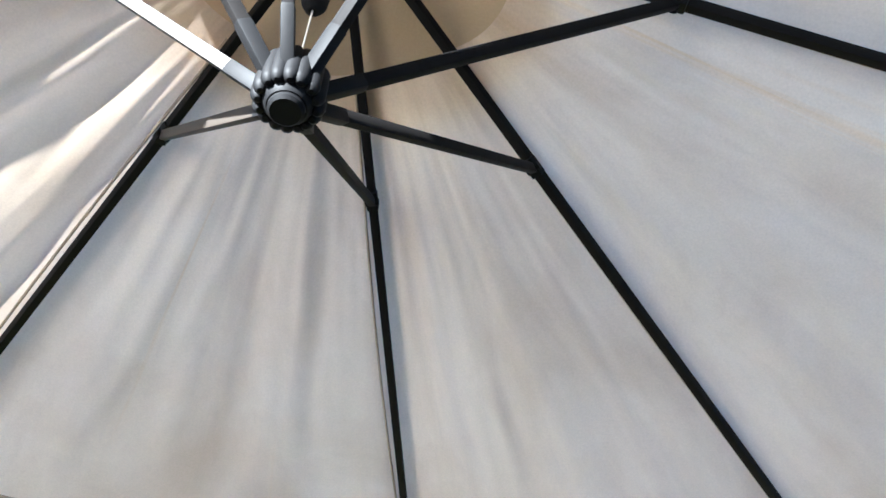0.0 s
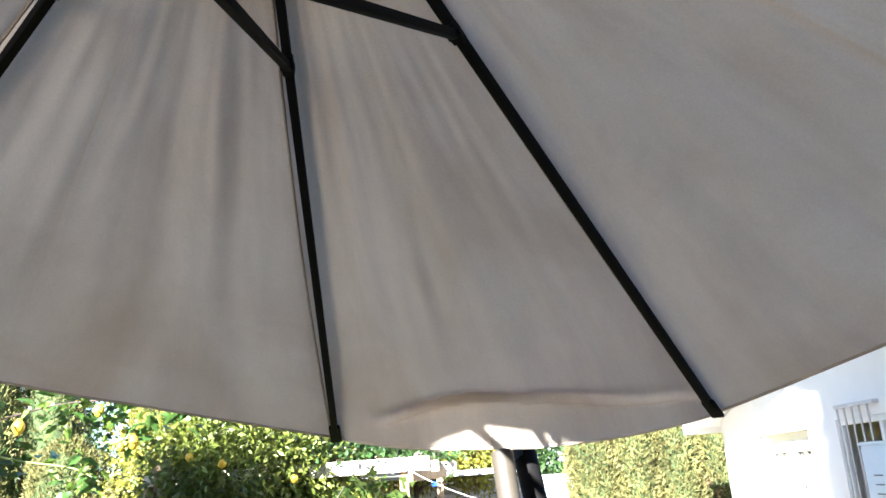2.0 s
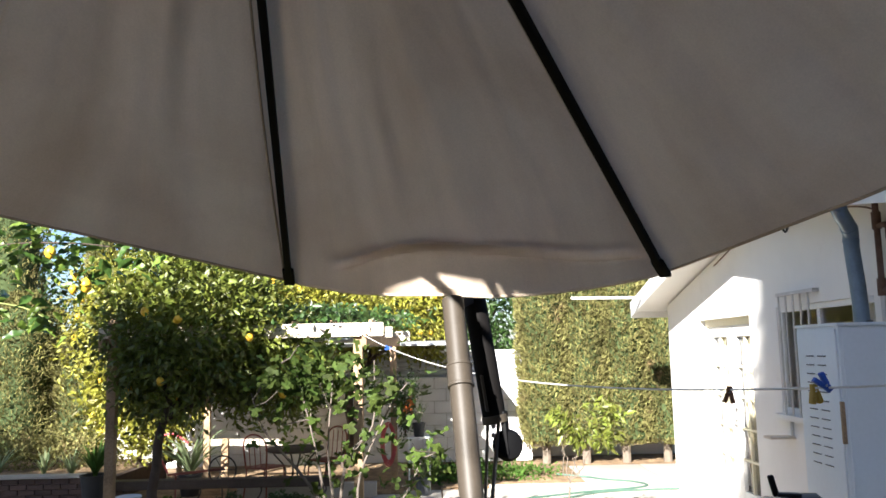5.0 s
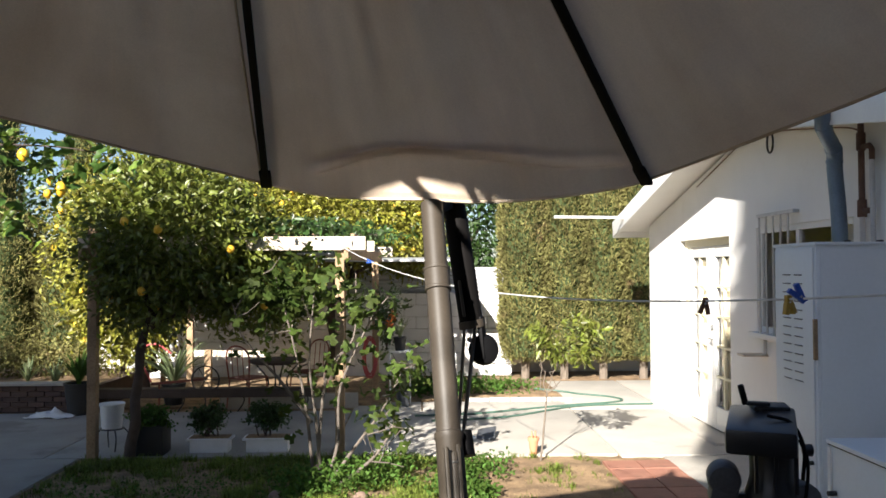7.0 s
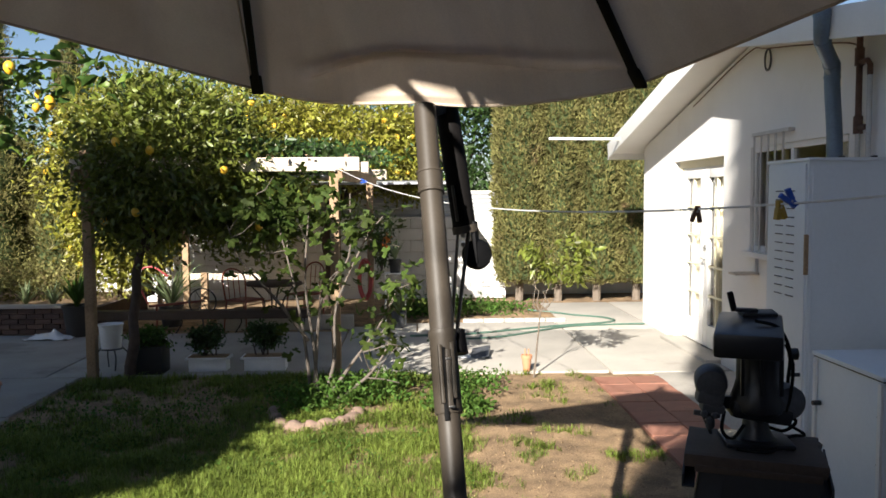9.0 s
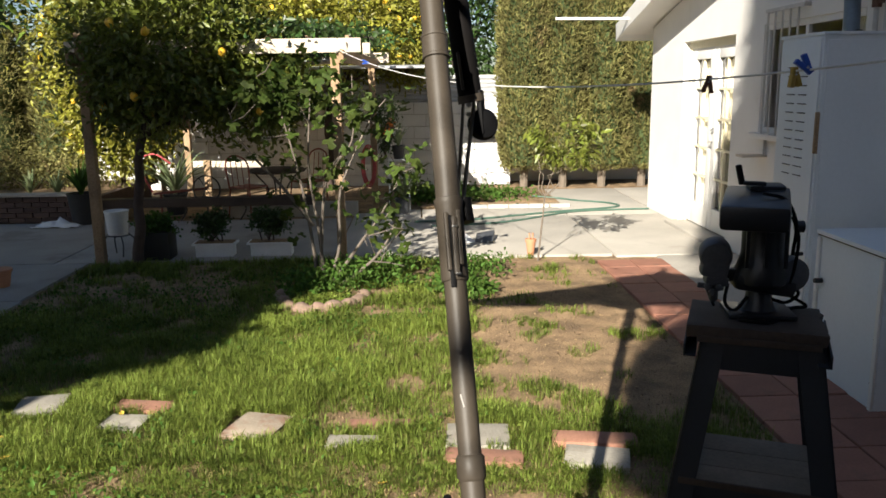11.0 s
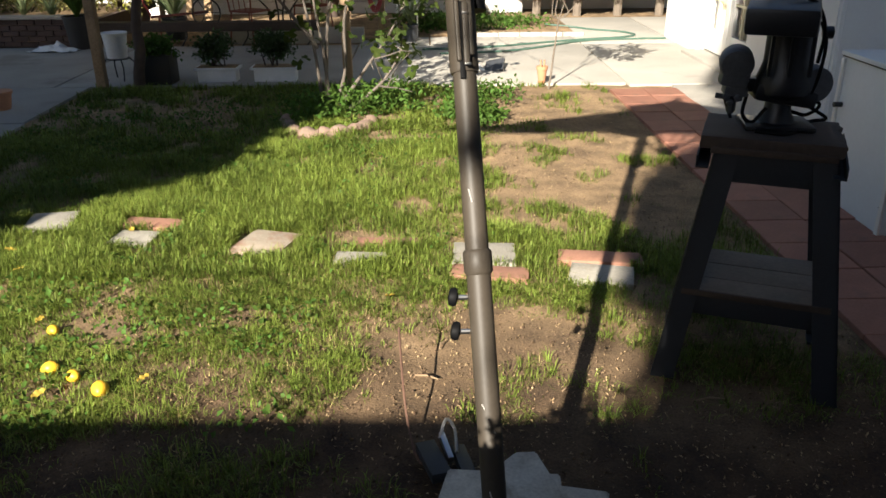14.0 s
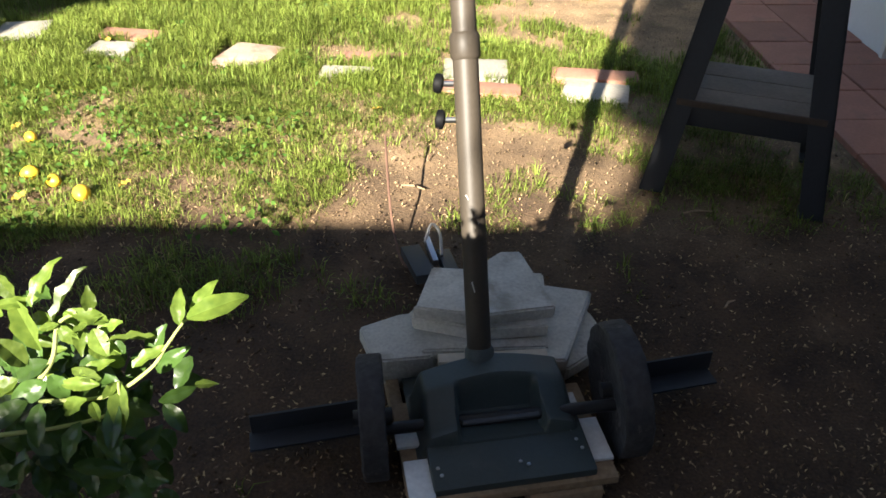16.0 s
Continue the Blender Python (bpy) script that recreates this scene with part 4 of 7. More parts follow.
part("axle", tube([(0.14, 0.79, 0.10), (0.73, 0.845, 0.125)], 0.014, 12), BLACK_IRON, base)
for c, d, r, w in (((0.166, 0.80, 0.135), (1, 0.09, 0.02), 0.136, 0.052), ((0.715, 0.870, 0.148), (1, 0.10, 0.08), 0.152, 0.060)):
    c, d = Vector(c), Vector(d).normalized()
    wheel = lathe([(0.03, -w * 0.30), (r * 0.62, -w * 0.30), (r * 0.74, -w * 0.50), (r * 0.97, -w * 0.52), (r, -w * 0.44), (r * 1.005, 0), (r, w * 0.44), (r * 0.97, w * 0.52),
                   (r * 0.74, w * 0.50), (r * 0.62, w * 0.30), (0.03, w * 0.30)], m=along(c, c + d), n=48)
    for v in wheel.verts:
        v.co += Vector((noise.noise(v.co * 40), noise.noise(v.co * 41 + Vector((5, 0, 0))), noise.noise(v.co * 39 + Vector((0, 7, 0))))) * 0.004
    wh = part("wheel", wheel, WHEEL, base, "old scuffed rubber wheel with torn tread")
    part("wheel_hub", tube([c - d * 0.042, c + d * 0.042], 0.018, 14), BLACK_IRON, wh)
for a, b in (((-0.115, 0.82, 0.035), (0.15, 0.875, 0.035)), ((0.74, 0.965, 0.045), (0.99, 1.02, 0.045))):
    bm = beam(a, b, 0.055, 0.006, 0.001)
    beam(Vector(a) + Vector((0, 0.027, 0.027)), Vector(b) + Vector((0, 0.027, 0.027)), 0.006, 0.055, 0.001, bm)
    part("angle_iron", bm, BENCH_STEEL, base, "black angle iron")


def paver(c, s, rz, tilt=(0, 0)):
    bm = box((0, 0, 0), s, bev=0.006)
    for v in bm.verts:
        v.co += Vector((noise.noise(v.co * 9 + Vector(c)) * 0.006, noise.noise(v.co * 8 + Vector(c) * 2) * 0.006, 0))
    bmesh.ops.transform(bm, matrix=pose(*c, tilt[0], tilt[1], rz), verts=bm.verts)
    return bm


def cut_paver(corners, z, h, lift=0.0):
    """A broken paver with the given outline."""
    bm = bmesh.new()
    n = len(corners)
    lo = [bm.verts.new((x, y, z)) for x, y in corners]
    hi = [bm.verts.new((x, y, z + h + (lift if i == 0 else 0))) for i, (x, y) in enumerate(corners)]
    bm.faces.new(lo[::-1])
    bm.faces.new(hi)
    for i in range(n):
        bm.faces.new((lo[i], lo[(i + 1) % n], hi[(i + 1) % n], hi[i]))
    bmesh.ops.recalc_face_normals(bm, faces=bm.faces)
    bmesh.ops.bevel(bm, geom=list(bm.edges), offset=0.005, segments=2, affect="EDGES")
    for v in bm.verts:
        v.co += Vector((noise.noise(v.co * 30), noise.noise(v.co * 31 + Vector((4, 0, 0))), 0)) * 0.003
    return bm


for corners, z, h in ((((0.249, 1.076), (0.417, 1.043), (0.595, 1.077), (0.532, 1.315), (0.477, 1.310)), 0.182, 0.038), (((0.246, 1.086), (0.40, 1.04), (0.577, 1.053), (0.59, 1.27), (0.30, 1.30)), 0.142, 0.038),
                      (((0.271, 1.010), (0.575, 1.02), (0.60, 1.26), (0.33, 1.28)), 0.108, 0.032), (((0.574, 0.985), (0.615, 0.984), (0.723, 1.257), (0.58, 1.29), (0.50, 1.10)), 0.088, 0.042),
                      (((0.625, 1.0), (0.753, 1.104), (0.715, 1.225), (0.60, 1.33), (0.48, 1.15)), 0.044, 0.042), (((0.173, 0.985), (0.296, 1.0), (0.36, 1.12), (0.25, 1.19), (0.172, 1.08)), 0.084, 0.045),
                      (((0.168, 0.995), (0.29, 1.01), (0.34, 1.24), (0.21, 1.22), (0.108, 1.166)), 0.042, 0.042), (((0.19, 1.02), (0.58, 1.02), (0.62, 1.28), (0.22, 1.20)), 0.0, 0.044)):
    tagged(part("concrete_paver", cut_paver(corners, z, h), PAVER_GREY), "grey concrete paver stacked as umbrella ballast", "paver", "ballast pavers")
part("paver_wood", box((0.20, 0.99, 0.03), (0.03, 0.16, 0.055), (0, 0, 10), bev=0.003), WOOD_RAW, base)
part("paver_batten", box((0.44, 0.985, 0.138), (0.26, 0.03, 0.016), (0, 0, 4), bev=0.003), WOOD_PALE, base)

# trailer-hitch clamp and bent rod stuck in the soil
hitch = thing("hitch_bracket", "dark steel bracket with a bright clamp, lying in soil", "bracket", (0.30, 1.52, 0))
part("channel", beam((0.235, 1.60, 0.03), (0.285, 1.42, 0.05), 0.06, 0.03, 0.003), BENCH_STEEL, hitch)
part("channel", beam((0.335, 1.58, 0.03), (0.365, 1.40, 0.06), 0.04, 0.03, 0.003), BENCH_STEEL, hitch)
part("clamp_body", beam((0.285, 1.60, 0.07), (0.312, 1.50, 0.05), 0.018, 0.022, 0.004), STEEL, hitch)
part("clamp_bow", tube(smooth_line([(0.28, 1.58, 0.07), (0.30, 1.62, 0.11), (0.325, 1.60, 0.09), (0.33, 1.53, 0.055)], 4), 0.005, 6), STEEL, hitch)
rod = thing("bent_rod", "thin rusty rod stuck upright in the soil", "rod", (0.2, 1.6, 0))
part("rod_shaft", tube(smooth_line([(0.145, 2.06, 0.19), (0.165, 1.80, 0.12), (0.185, 1.66, 0.05), (0.22, 1.53, 0.02), (0.29, 1.54, 0.02)], 5), 0.004, 6), RUST, rod)

# ---- drill press on a steel bench ----
bench = thing("work_bench", "dark steel bench with splayed legs and timber top", "bench", (1.33, 2.03, 0))
YAW = -22.0
R = pose(1.42, 2.15, 0, 0, 0, YAW)


def bpt(x, y, z):
    return R @ Vector((x, y, z))


def angle_leg(sx, sy):
    """A splayed leg of angle iron: two flanges that meet at the outer corner."""
    top, foot = Vector((sx * 0.185, sy * 0.155, 0.825)), Vector((sx * 0.305, sy * 0.255, 0.0))
    bm = bmesh.new()
    for (ax, ay) in ((1, 0), (0, 1)):
        ring = []
        for c in (top, foot):
            for along_x, depth in ((0, 0), (0.078, 0), (0.078, 0.007), (0, 0.007)):
                ox, oy = (along_x, depth) if ax else (depth, along_x)
                ring.append(bm.verts.new(bpt(c.x - sx * ox, c.y - sy * oy, c.z)))
        for f in ((0, 1, 2, 3), (7, 6, 5, 4), (0, 4, 5, 1), (1, 5, 6, 2), (2, 6, 7, 3), (3, 7, 4, 0)):
            bm.faces.new([ring[i] for i in f])
    bmesh.ops.recalc_face_normals(bm, faces=bm.faces)
    leg = part("leg", bm, BENCH_STEEL, bench, smooth=False)
    part("foot", box(tuple(bpt(foot.x - sx * 0.04, foot.y - sy * 0.04, 0.004)), (0.08, 0.08, 0.010), (0, 0, YAW)), BENCH_STEEL, leg)


for sx in (-1, 1):
    for sy in (-1, 1):
        angle_leg(sx, sy)
bm = bmesh.new()
box((0, 0, 0), (0.43, 0.335, 0.042), bev=0.005, bm=bm)
bmesh.ops.subdivide_edges(bm, edges=[e for e in bm.edges if e.calc_length() > 0.1], cuts=8, use_grid_fill=True)
for v in bm.verts:
    if v.co.x > 0.15:
        v.co.x += 0.018 * noise.noise(Vector((v.co.y * 22, 0, v.co.z * 30)))
    v.co.z += 0.003 * noise.noise(v.co * 14)
bmesh.ops.transform(bm, matrix=R @ pose(-0.02, 0.0, 0.844), verts=bm.verts)
part("top", bm, WOOD_DARK, bench, "worn dark timber top with a splintered end")
part("top_edge", box(tuple(bpt(-0.01, -0.166, 0.822)), (0.38, 0.022, 0.022), (0, 0, YAW), bev=0.004), WOOD_DARK, bench)
for z, k, h in ((0.765, 0.97, 0.10), (0.285, 1.30, 0.075)):
    for sy in (-1, 1):
        part("apron", beam(bpt(-0.185 * k, sy * 0.156 * k, z), bpt(0.185 * k, sy * 0.156 * k, z), 0.012, h, 0.002), BENCH_STEEL, bench)
    for sx in (-1, 1):
        part("apron", beam(bpt(sx * 0.186 * k, -0.145 * k, z), bpt(sx * 0.186 * k, 0.145 * k, z), 0.012, h, 0.002), BENCH_STEEL, bench)
for sx in (-1, 1):
    lip = beam(bpt(sx * 0.222 - 0.015, -0.19, 0.785), bpt(sx * 0.222 - 0.015, 0.11, 0.822), 0.006, 0.040, 0.001)
    beam(bpt(sx * 0.205 - 0.015, -0.19, 0.766), bpt(sx * 0.205 - 0.015, 0.11, 0.803), 0.040, 0.006, 0.001, lip)
    part("side_lip", lip, BENCH_STEEL, bench)
for y0, w in ((-0.155, 0.11), (-0.03, 0.13), (0.11, 0.135)):
    part("shelf_board", box(tuple(bpt(0, y0, 0.332)), (0.49, w, 0.020), (0, 0, YAW), bev=0.003), BOARD_GREY, bench, "grey weathered board")
part("shelf_edge", box(tuple(bpt(0, -0.214, 0.330)), (0.47, 0.010, 0.022), (0, 0, YAW), bev=0.002), WOOD_DARK, bench)

drill = thing("drill_press", "old black bench drill press with belt guard and motor", "drill press", (1.44, 2.19, 0.866))
R2 = pose(1.422, 2.19, 0.866, 0, 0, -10) @ Matrix.Scale(1.03, 4) @ pose(0, 0, -0.888)


def dpt(x, y, z):
    return R2 @ Vector((x, y, z))


part("base", lathe([(0.085, 0), (0.085, 0.012), (0.06, 0.02), (0.045, 0.05), (0.04, 0.09)], tuple(dpt(0.0, 0.0, 0.888)), n=24), MACHINE, drill)
part("base_plate", box(tuple(dpt(0, 0, 0.896)), (0.22, 0.18, 0.016), (0, 0, -10), bev=0.006), MACHINE, drill)
part("frame", lathe([(0.062, 0.98), (0.088, 1.0), (0.092, 1.03), (0.078, 1.07), (0.070, 1.10), (0.070, 1.19), (0.076, 1.215)], m=R2 @ pose(0.005, 0.0, 0), n=12), MACHINE, drill)
for a in (-0.06, 0.0, 0.06):
    part("rib", beam(dpt(a, -0.075, 1.06), dpt(a, -0.072, 1.20), 0.012, 0.014, 0.003), MACHINE, drill)
part("frame_neck", box(tuple(dpt(0.01, 0.02, 0.995)), (0.20, 0.16, 0.06), (0, 8, -10), bev=0.02), MACHINE, drill)
guard = bmesh.new()
box(tuple(dpt(-0.025, 0.0, 1.245)), (0.215, 0.36, 0.085), (4, 0, -24), 0.018, guard)
part("belt_guard", guard, MACHINE, drill, "long black belt guard with sloping lid")
part("guard_lid", box(tuple(dpt(0.03, 0.12, 1.298)), (0.12, 0.08, 0.022), (4, 0, -10), bev=0.006), MACHINE, drill)
part("crank", beam(dpt(0.02, 0.08, 1.315), dpt(-0.055, 0.08, 1.318), 0.03, 0.014, 0.004), MACHINE, drill)
part("crank_handle", beam(dpt(-0.056, 0.08, 1.312), dpt(-0.072, 0.08, 1.378), 0.022, 0.02, 0.005), BLACK_PLASTIC, drill)
wheel_guard = bmesh.new()
axis = along(dpt(-0.15, -0.045, 1.085), dpt(-0.135, 0.10, 1.10))
lathe([(0.018, 0.0), (0.048, 0.004), (0.054, 0.014), (0.054, 0.075), (0.048, 0.088), (0.018, 0.092)], n=26, bm=wheel_guard, m=axis)
box((0, 0, 0), (0.088, 0.080, 0.075), (0, 0, 0), 0.012, wheel_guard, m=Matrix.Translation(dpt(-0.146, 0.0, 1.050)) @ pose(0, 0, 0, 0, 10, -12))
part("motor", wheel_guard, MACHINE_GREY, drill, "worn grey motor with a rounded cover")
part("motor_foot", box(tuple(dpt(-0.14, 0.0, 1.002)), (0.075, 0.07, 0.03), (0, 6, -10), bev=0.006), MACHINE_GREY, drill)
part("motor_arm", box(tuple(dpt(-0.085, 0.01, 1.02)), (0.08, 0.05, 0.045), (0, 0, -10), bev=0.008), MACHINE, drill)
for x, z in ((-0.17, 0.985), (-0.135, 0.982), (-0.155, 0.965)):
    part("nut", lathe([(0.010, -0.01), (0.013, -0.006), (0.013, 0.008), (0.008, 0.012)], m=along(dpt(x, -0.03, z), dpt(x - 0.02, -0.2, z)), n=6), MACHINE_GREY, drill)
part("chuck", lathe([(0.008, 0), (0.016, 0.01), (0.016, 0.045), (0.010, 0.06)], tuple(dpt(-0.145, 0.0, 0.925)), n=14), MACHINE_GREY, drill)
part("feed_lever", beam(dpt(-0.20, -0.01, 0.985), dpt(-0.115, -0.01, 0.975), 0.012, 0.018, 0.003), MACHINE_GREY, drill)
part("feed_arm", tube([dpt(-0.17, 0, 0.98), dpt(-0.15, 0, 0.93), dpt(-0.14, 0.01, 0.91)], 0.006, 8), MACHINE, drill)
part("housing", lathe([(0.03, -0.05), (0.058, -0.045), (0.062, 0.0), (0.055, 0.045), (0.03, 0.05)], m=along(dpt(0.085, 0.0, 1.03), dpt(0.12, -0.1, 1.03)), n=24), MACHINE_GREY, drill)
part("return_spring", lathe([(0.012, 0), (0.02, 0.004), (0.02, 0.03), (0.01, 0.034)], m=along(dpt(0.09, -0.03, 1.19), dpt(0.15, -0.03, 1.19)), n=14), MACHINE, drill)
for pts in (((0.085, -0.02, 1.22), (0.10, -0.05, 1.16), (0.095, -0.05, 1.06), (0.08, -0.05, 1.0)), ((-0.02, -0.05, 1.30), (0.05, -0.06, 1.28), (0.09, -0.05, 1.2), (0.085, -0.05, 1.10)),
            ((0.06, 0.02, 0.97), (0.12, 0.0, 0.94), (0.16, 0.02, 0.91), (0.12, 0.05, 0.893), (0.02, -0.12, 0.893), (-0.08, -0.10, 0.893)),
            ((-0.10, 0.0, 0.99), (-0.11, -0.02, 0.93), (-0.08, -0.03, 0.905), (-0.04, -0.02, 0.95)), ((0.07, 0.0, 0.99), (0.13, 0.01, 0.96), (0.10, 0.03, 0.92), (0.05, 0.03, 0.93))):
    part("cord", tube(smooth_line([dpt(*p) for p in pts], 5), 0.006, 6), BLACK_PLASTIC, drill)

# ---- clothes line with pegs ----
line = thing("clothes_line", "white cotton clothes line stretched across the yard", "line", (-0.47, 7.2, 1.95))
LA, LB = Vector((-0.465, 7.14, 1.994)), Vector((2.877, -2.6, 2.41))


def on_line(t):
    p = LA.lerp(LB, t)
    p.z -= 0.5435 * 4 * t * (1 - t)
    return p


part("cord_run", tube([on_line(i / 60) for i in range(61)], 0.0035, 6), CORD, line)
part("cord_knot", tube([LA + Vector((0.02 * math.cos(k), 0.02 * math.sin(k), -0.01 * k / 3)) for k in range(10)], 0.005, 6), CORD, line)


def peg(t, material, label, lean=0, turn=0):
    """A clothes peg: two tapering jaws with a spring, hanging on the line."""
    p = on_line(t)
    ob = thing("clothes_peg", label, "peg", tuple(p), "clothes pegs")
    m = pose(*p, 0, lean, turn)
    for s in (-1, 1):
        bm = bmesh.new()
        a = [m @ Vector(q) for q in ((s * 0.003, 0, 0.012), (s * 0.005, 0, -0.010), (s * 0.014, 0, -0.044))]
        beam(a[0], a[1], 0.014, 0.011, 0.0015, bm)
        beam(a[1], a[2], 0.016, 0.014, 0.0015, bm)
        part("jaw", bm, material, ob)
    part("spring", tube([m @ Vector((0, -0.007, -0.008)), m @ Vector((0, 0.007, -0.008))], 0.0045, 8), STEEL, ob)
    return ob


peg(0.505, CLIP_BROWN, "brown plastic clothes peg on the line", 6, -10)
peg(0.541, CLIP_YELLOW, "mustard yellow clothes peg on the line", -6, 15)
peg(0.546, CLIP_BLUE, "blue clothes peg tipped sideways on the line", 140, 0)
peg(0.10, CLIP_BLUE, "blue clothes peg near the pergola post", 100, 20)


# ---- yard boundary behind: block wall, sheet fence ----
def block_mesh(w):
    bm = box((0, 0, 0), (w, 0.15, 0.188), bev=0.006)
    me = finish(bm, "block", False)
    me.materials.append(BLOCK)
    return me


back_wall = single("wall_back", box((-2.2, 13.10, 0.66), (8.0, 0.12, 1.32)), CONCRETE, "white painted concrete block garden wall", "wall", kind="structure")
full, half = block_mesh(0.392), block_mesh(0.192)
for row in range(7):
    x = -6.2 + (0.2 if row % 2 else 0)
    while x < 1.7:
        ob = new("block", full)
        ob.parent = back_wall
        ob.location = (x + 0.2, 13.045, 0.10 + row * 0.198)
        x += 0.4
single("wall_far", box((3.6, 13.55, 0.9), (4.4, 0.14, 1.8)), STUCCO, "white wall behind the clipped cypress hedge", "wall", kind="structure")
fence = thing("sheet_fence", "weathered corrugated steel sheeting above the wall", "fence", (-1.4, 13.2, 1.35))
bm = bmesh.new()
n = 30
zs = [1.36 + 0.42 * i / n for i in range(n + 1)]
lo = [bm.verts.new((-6.2, 13.12 + 0.012 * math.sin(i * 1.25), z)) for i, z in enumerate(zs)]
hi = [bm.verts.new((1.72, 13.12 + 0.012 * math.sin(i * 1.25), z)) for i, z in enumerate(zs)]
for i in range(n):
    bm.faces.new((lo[i], hi[i], hi[i + 1], lo[i + 1]))
part("sheet", bm, CORRUGATED, fence)
part("top_rail", box((-2.2, 13.12, 1.80), (7.9, 0.05, 0.03)), WHITE_TRIM, fence)
shed = thing("shed_roof", "white corrugated lean-to roof, extended to shade behind the pergola", "roof", (0.2, 11.6, 1.9))
# Both sheets run further left and forward, added to shade the wall.
part("roof_sheet", box((-1.6, 11.75, 1.94), (4.7, 1.9, 0.03), (2, 0, 0), bev=0.004), CORRUGATED, shed)
part("roof_sheet", box((-2.2, 10.25, 2.0), (3.2, 1.9, 0.03), (2, 0, 0), bev=0.004), CORRUGATED, shed)
for x in (-3.8, -0.95, 0.68):
    part("post", box((x, 12.4, 0.97), (0.07, 0.07, 1.9), bev=0.004), WOOD_RAW, shed)

# ---- pergola ----
pergola = thing("pergola", "weathered timber pergola with pale beam ends", "pergola", (-1.65, 8.8, 0))
for x, y, h in ((-0.50, 7.27, 1.97), (-0.33, 10.35, 1.97), (-2.80, 7.18, 2.2), (-2.95, 10.9, 1.9)):
    part("post", box((x, y, h / 2), (0.085, 0.085, h), bev=0.005), WOOD_RAW, pergola)
part("beam", beam((-2.95, 7.2, 2.025), (-0.25, 7.2, 2.03), 0.045, 0.13, 0.005), WOOD_PALE, pergola, "sunbleached front beam")
part("beam", beam((-3.0, 10.6, 2.0), (-0.1, 10.35, 2.02), 0.045, 0.13, 0.005), WOOD_PALE, pergola)
part("beam_end", box((-0.20, 7.21, 2.0), (0.07, 0.05, 0.10), bev=0.004), WOOD_PALE, pergola)
part("rafter_side", beam((-0.43, 7.14, 1.93), (-0.27, 10.6, 1.95), 0.045, 0.12, 0.005), WOOD_RAW, pergola)
part("rafter_side", beam((-2.85, 7.0, 1.93), (-2.95, 11.0, 1.93), 0.045, 0.12, 0.005), WOOD_RAW, pergola)
for i in range(7):
    x = -2.6 + i * 0.37
    part("slat", beam((x, 7.26, 2.10), (x + 0.03, 10.6, 2.10), 0.035, 0.05, 0.004), WOOD_RAW, pergola)
part("brace_board", beam((-2.90, 10.9, 0.62), (-1.9, 10.95, 0.60), 0.03, 0.09, 0.004), WOOD_PALE, pergola)
part("half_post", box((-2.62, 10.6, 0.35), (0.09, 0.09, 0.7), bev=0.005), WOOD_RAW, pergola)

# raised bed with brick retaining wall
bed = thing("raised_bed", "low brown brick retaining wall with concrete cap", "retaining wall", (-4, 9.9, 0), kind="structure")
part("bed_soil", box((-6.2, 10.9, 0.15), (4.6, 2.1, 0.30)), SOIL, bed)
part("cap", box((-5.9, 9.88, 0.355), (3.4, 0.2, 0.035), bev=0.006), CONCRETE, bed)
brick_me = finish(box((0, 0, 0), (0.198, 0.09, 0.058), bev=0.004), "brick", False)
brick_me.materials.append(BRICK)
part("mortar_core", box((-5.70, 9.885, 0.16), (3.62, 0.07, 0.31)), CONCRETE, bed)
for row in range(5):
    for i in range(17):
        ob = new("brick", brick_me)
        ob.parent = bed
        ob.matrix_parent_inverse = Matrix.Translation(bed.location).inverted()
        ob.location = (-7.4 + i * 0.21 + (0.105 if row % 2 else 0), 9.86, 0.035 + row * 0.066)
part("return_wall", box((-3.88, 10.9, 0.16), (0.09, 2.0, 0.31), bev=0.005), BRICK, bed)
single("pavement_pergola", box((-2.0, 11.5, -0.02), (3.6, 2.9, 0.08), bev=0.005), SOIL, "bare earth floor under the pergola", "pavement", kind="structure")
tagged(part("kerb", box((-1.42, 10.0, 0.09), (1.76, 0.12, 0.19), bev=0.01), CONCRETE), "pale concrete kerb in front of the pergola floor", "kerb")
low_bench = thing("low_bench", "long low dark plank bench on bent iron legs", "bench", (-2.35, 9.75, 0.0))
part("plank", box((-2.45, 9.78, 0.275), (2.75, 0.20, 0.045), bev=0.006), WOOD_DARK, low_bench)
part("plank", box((-2.45, 9.69, 0.225), (2.75, 0.025, 0.07), bev=0.004), WOOD_DARK, low_bench)
for x in (-3.7, -2.75, -2.0, -1.2):
    part("leg", tube(smooth_line([(x, 9.78, 0.25), (x + 0.05, 9.76, 0.14), (x - 0.03, 9.75, 0.0)], 4), 0.010, 6), BLACK_IRON, low_bench)
side_soil = single("bed_right", box((1.25, 11.3, 0.0), (1.95, 1.85, 0.07), bev=0.02), SOIL, "planted bed of brown soil beside the patio", "garden bed", kind="structure")
for i in range(5):
    tagged(part("edging_brick", box((1.05 + i * 0.28, 10.33, 0.02), (0.27, 0.10, 0.07), bev=0.006), PAVER_GREY), "worn brick edging the planted bed", "brick", "bed edging")


# ---- trees and plants ----
def limb(p, q, r0, r1, wob=0.05, n=6):
    p, q = Vector(p), Vector(q)
    pts = [p.lerp(q, i / n) + Vector((random.uniform(-1, 1), random.uniform(-1, 1), random.uniform(-0.5, 0.5))) * wob * (0 < i < n) for i in range(n + 1)]
    return smooth_line(pts, 2), [r0 + (r1 - r0) * i / (2 * n) for i in range(2 * n + 1)]


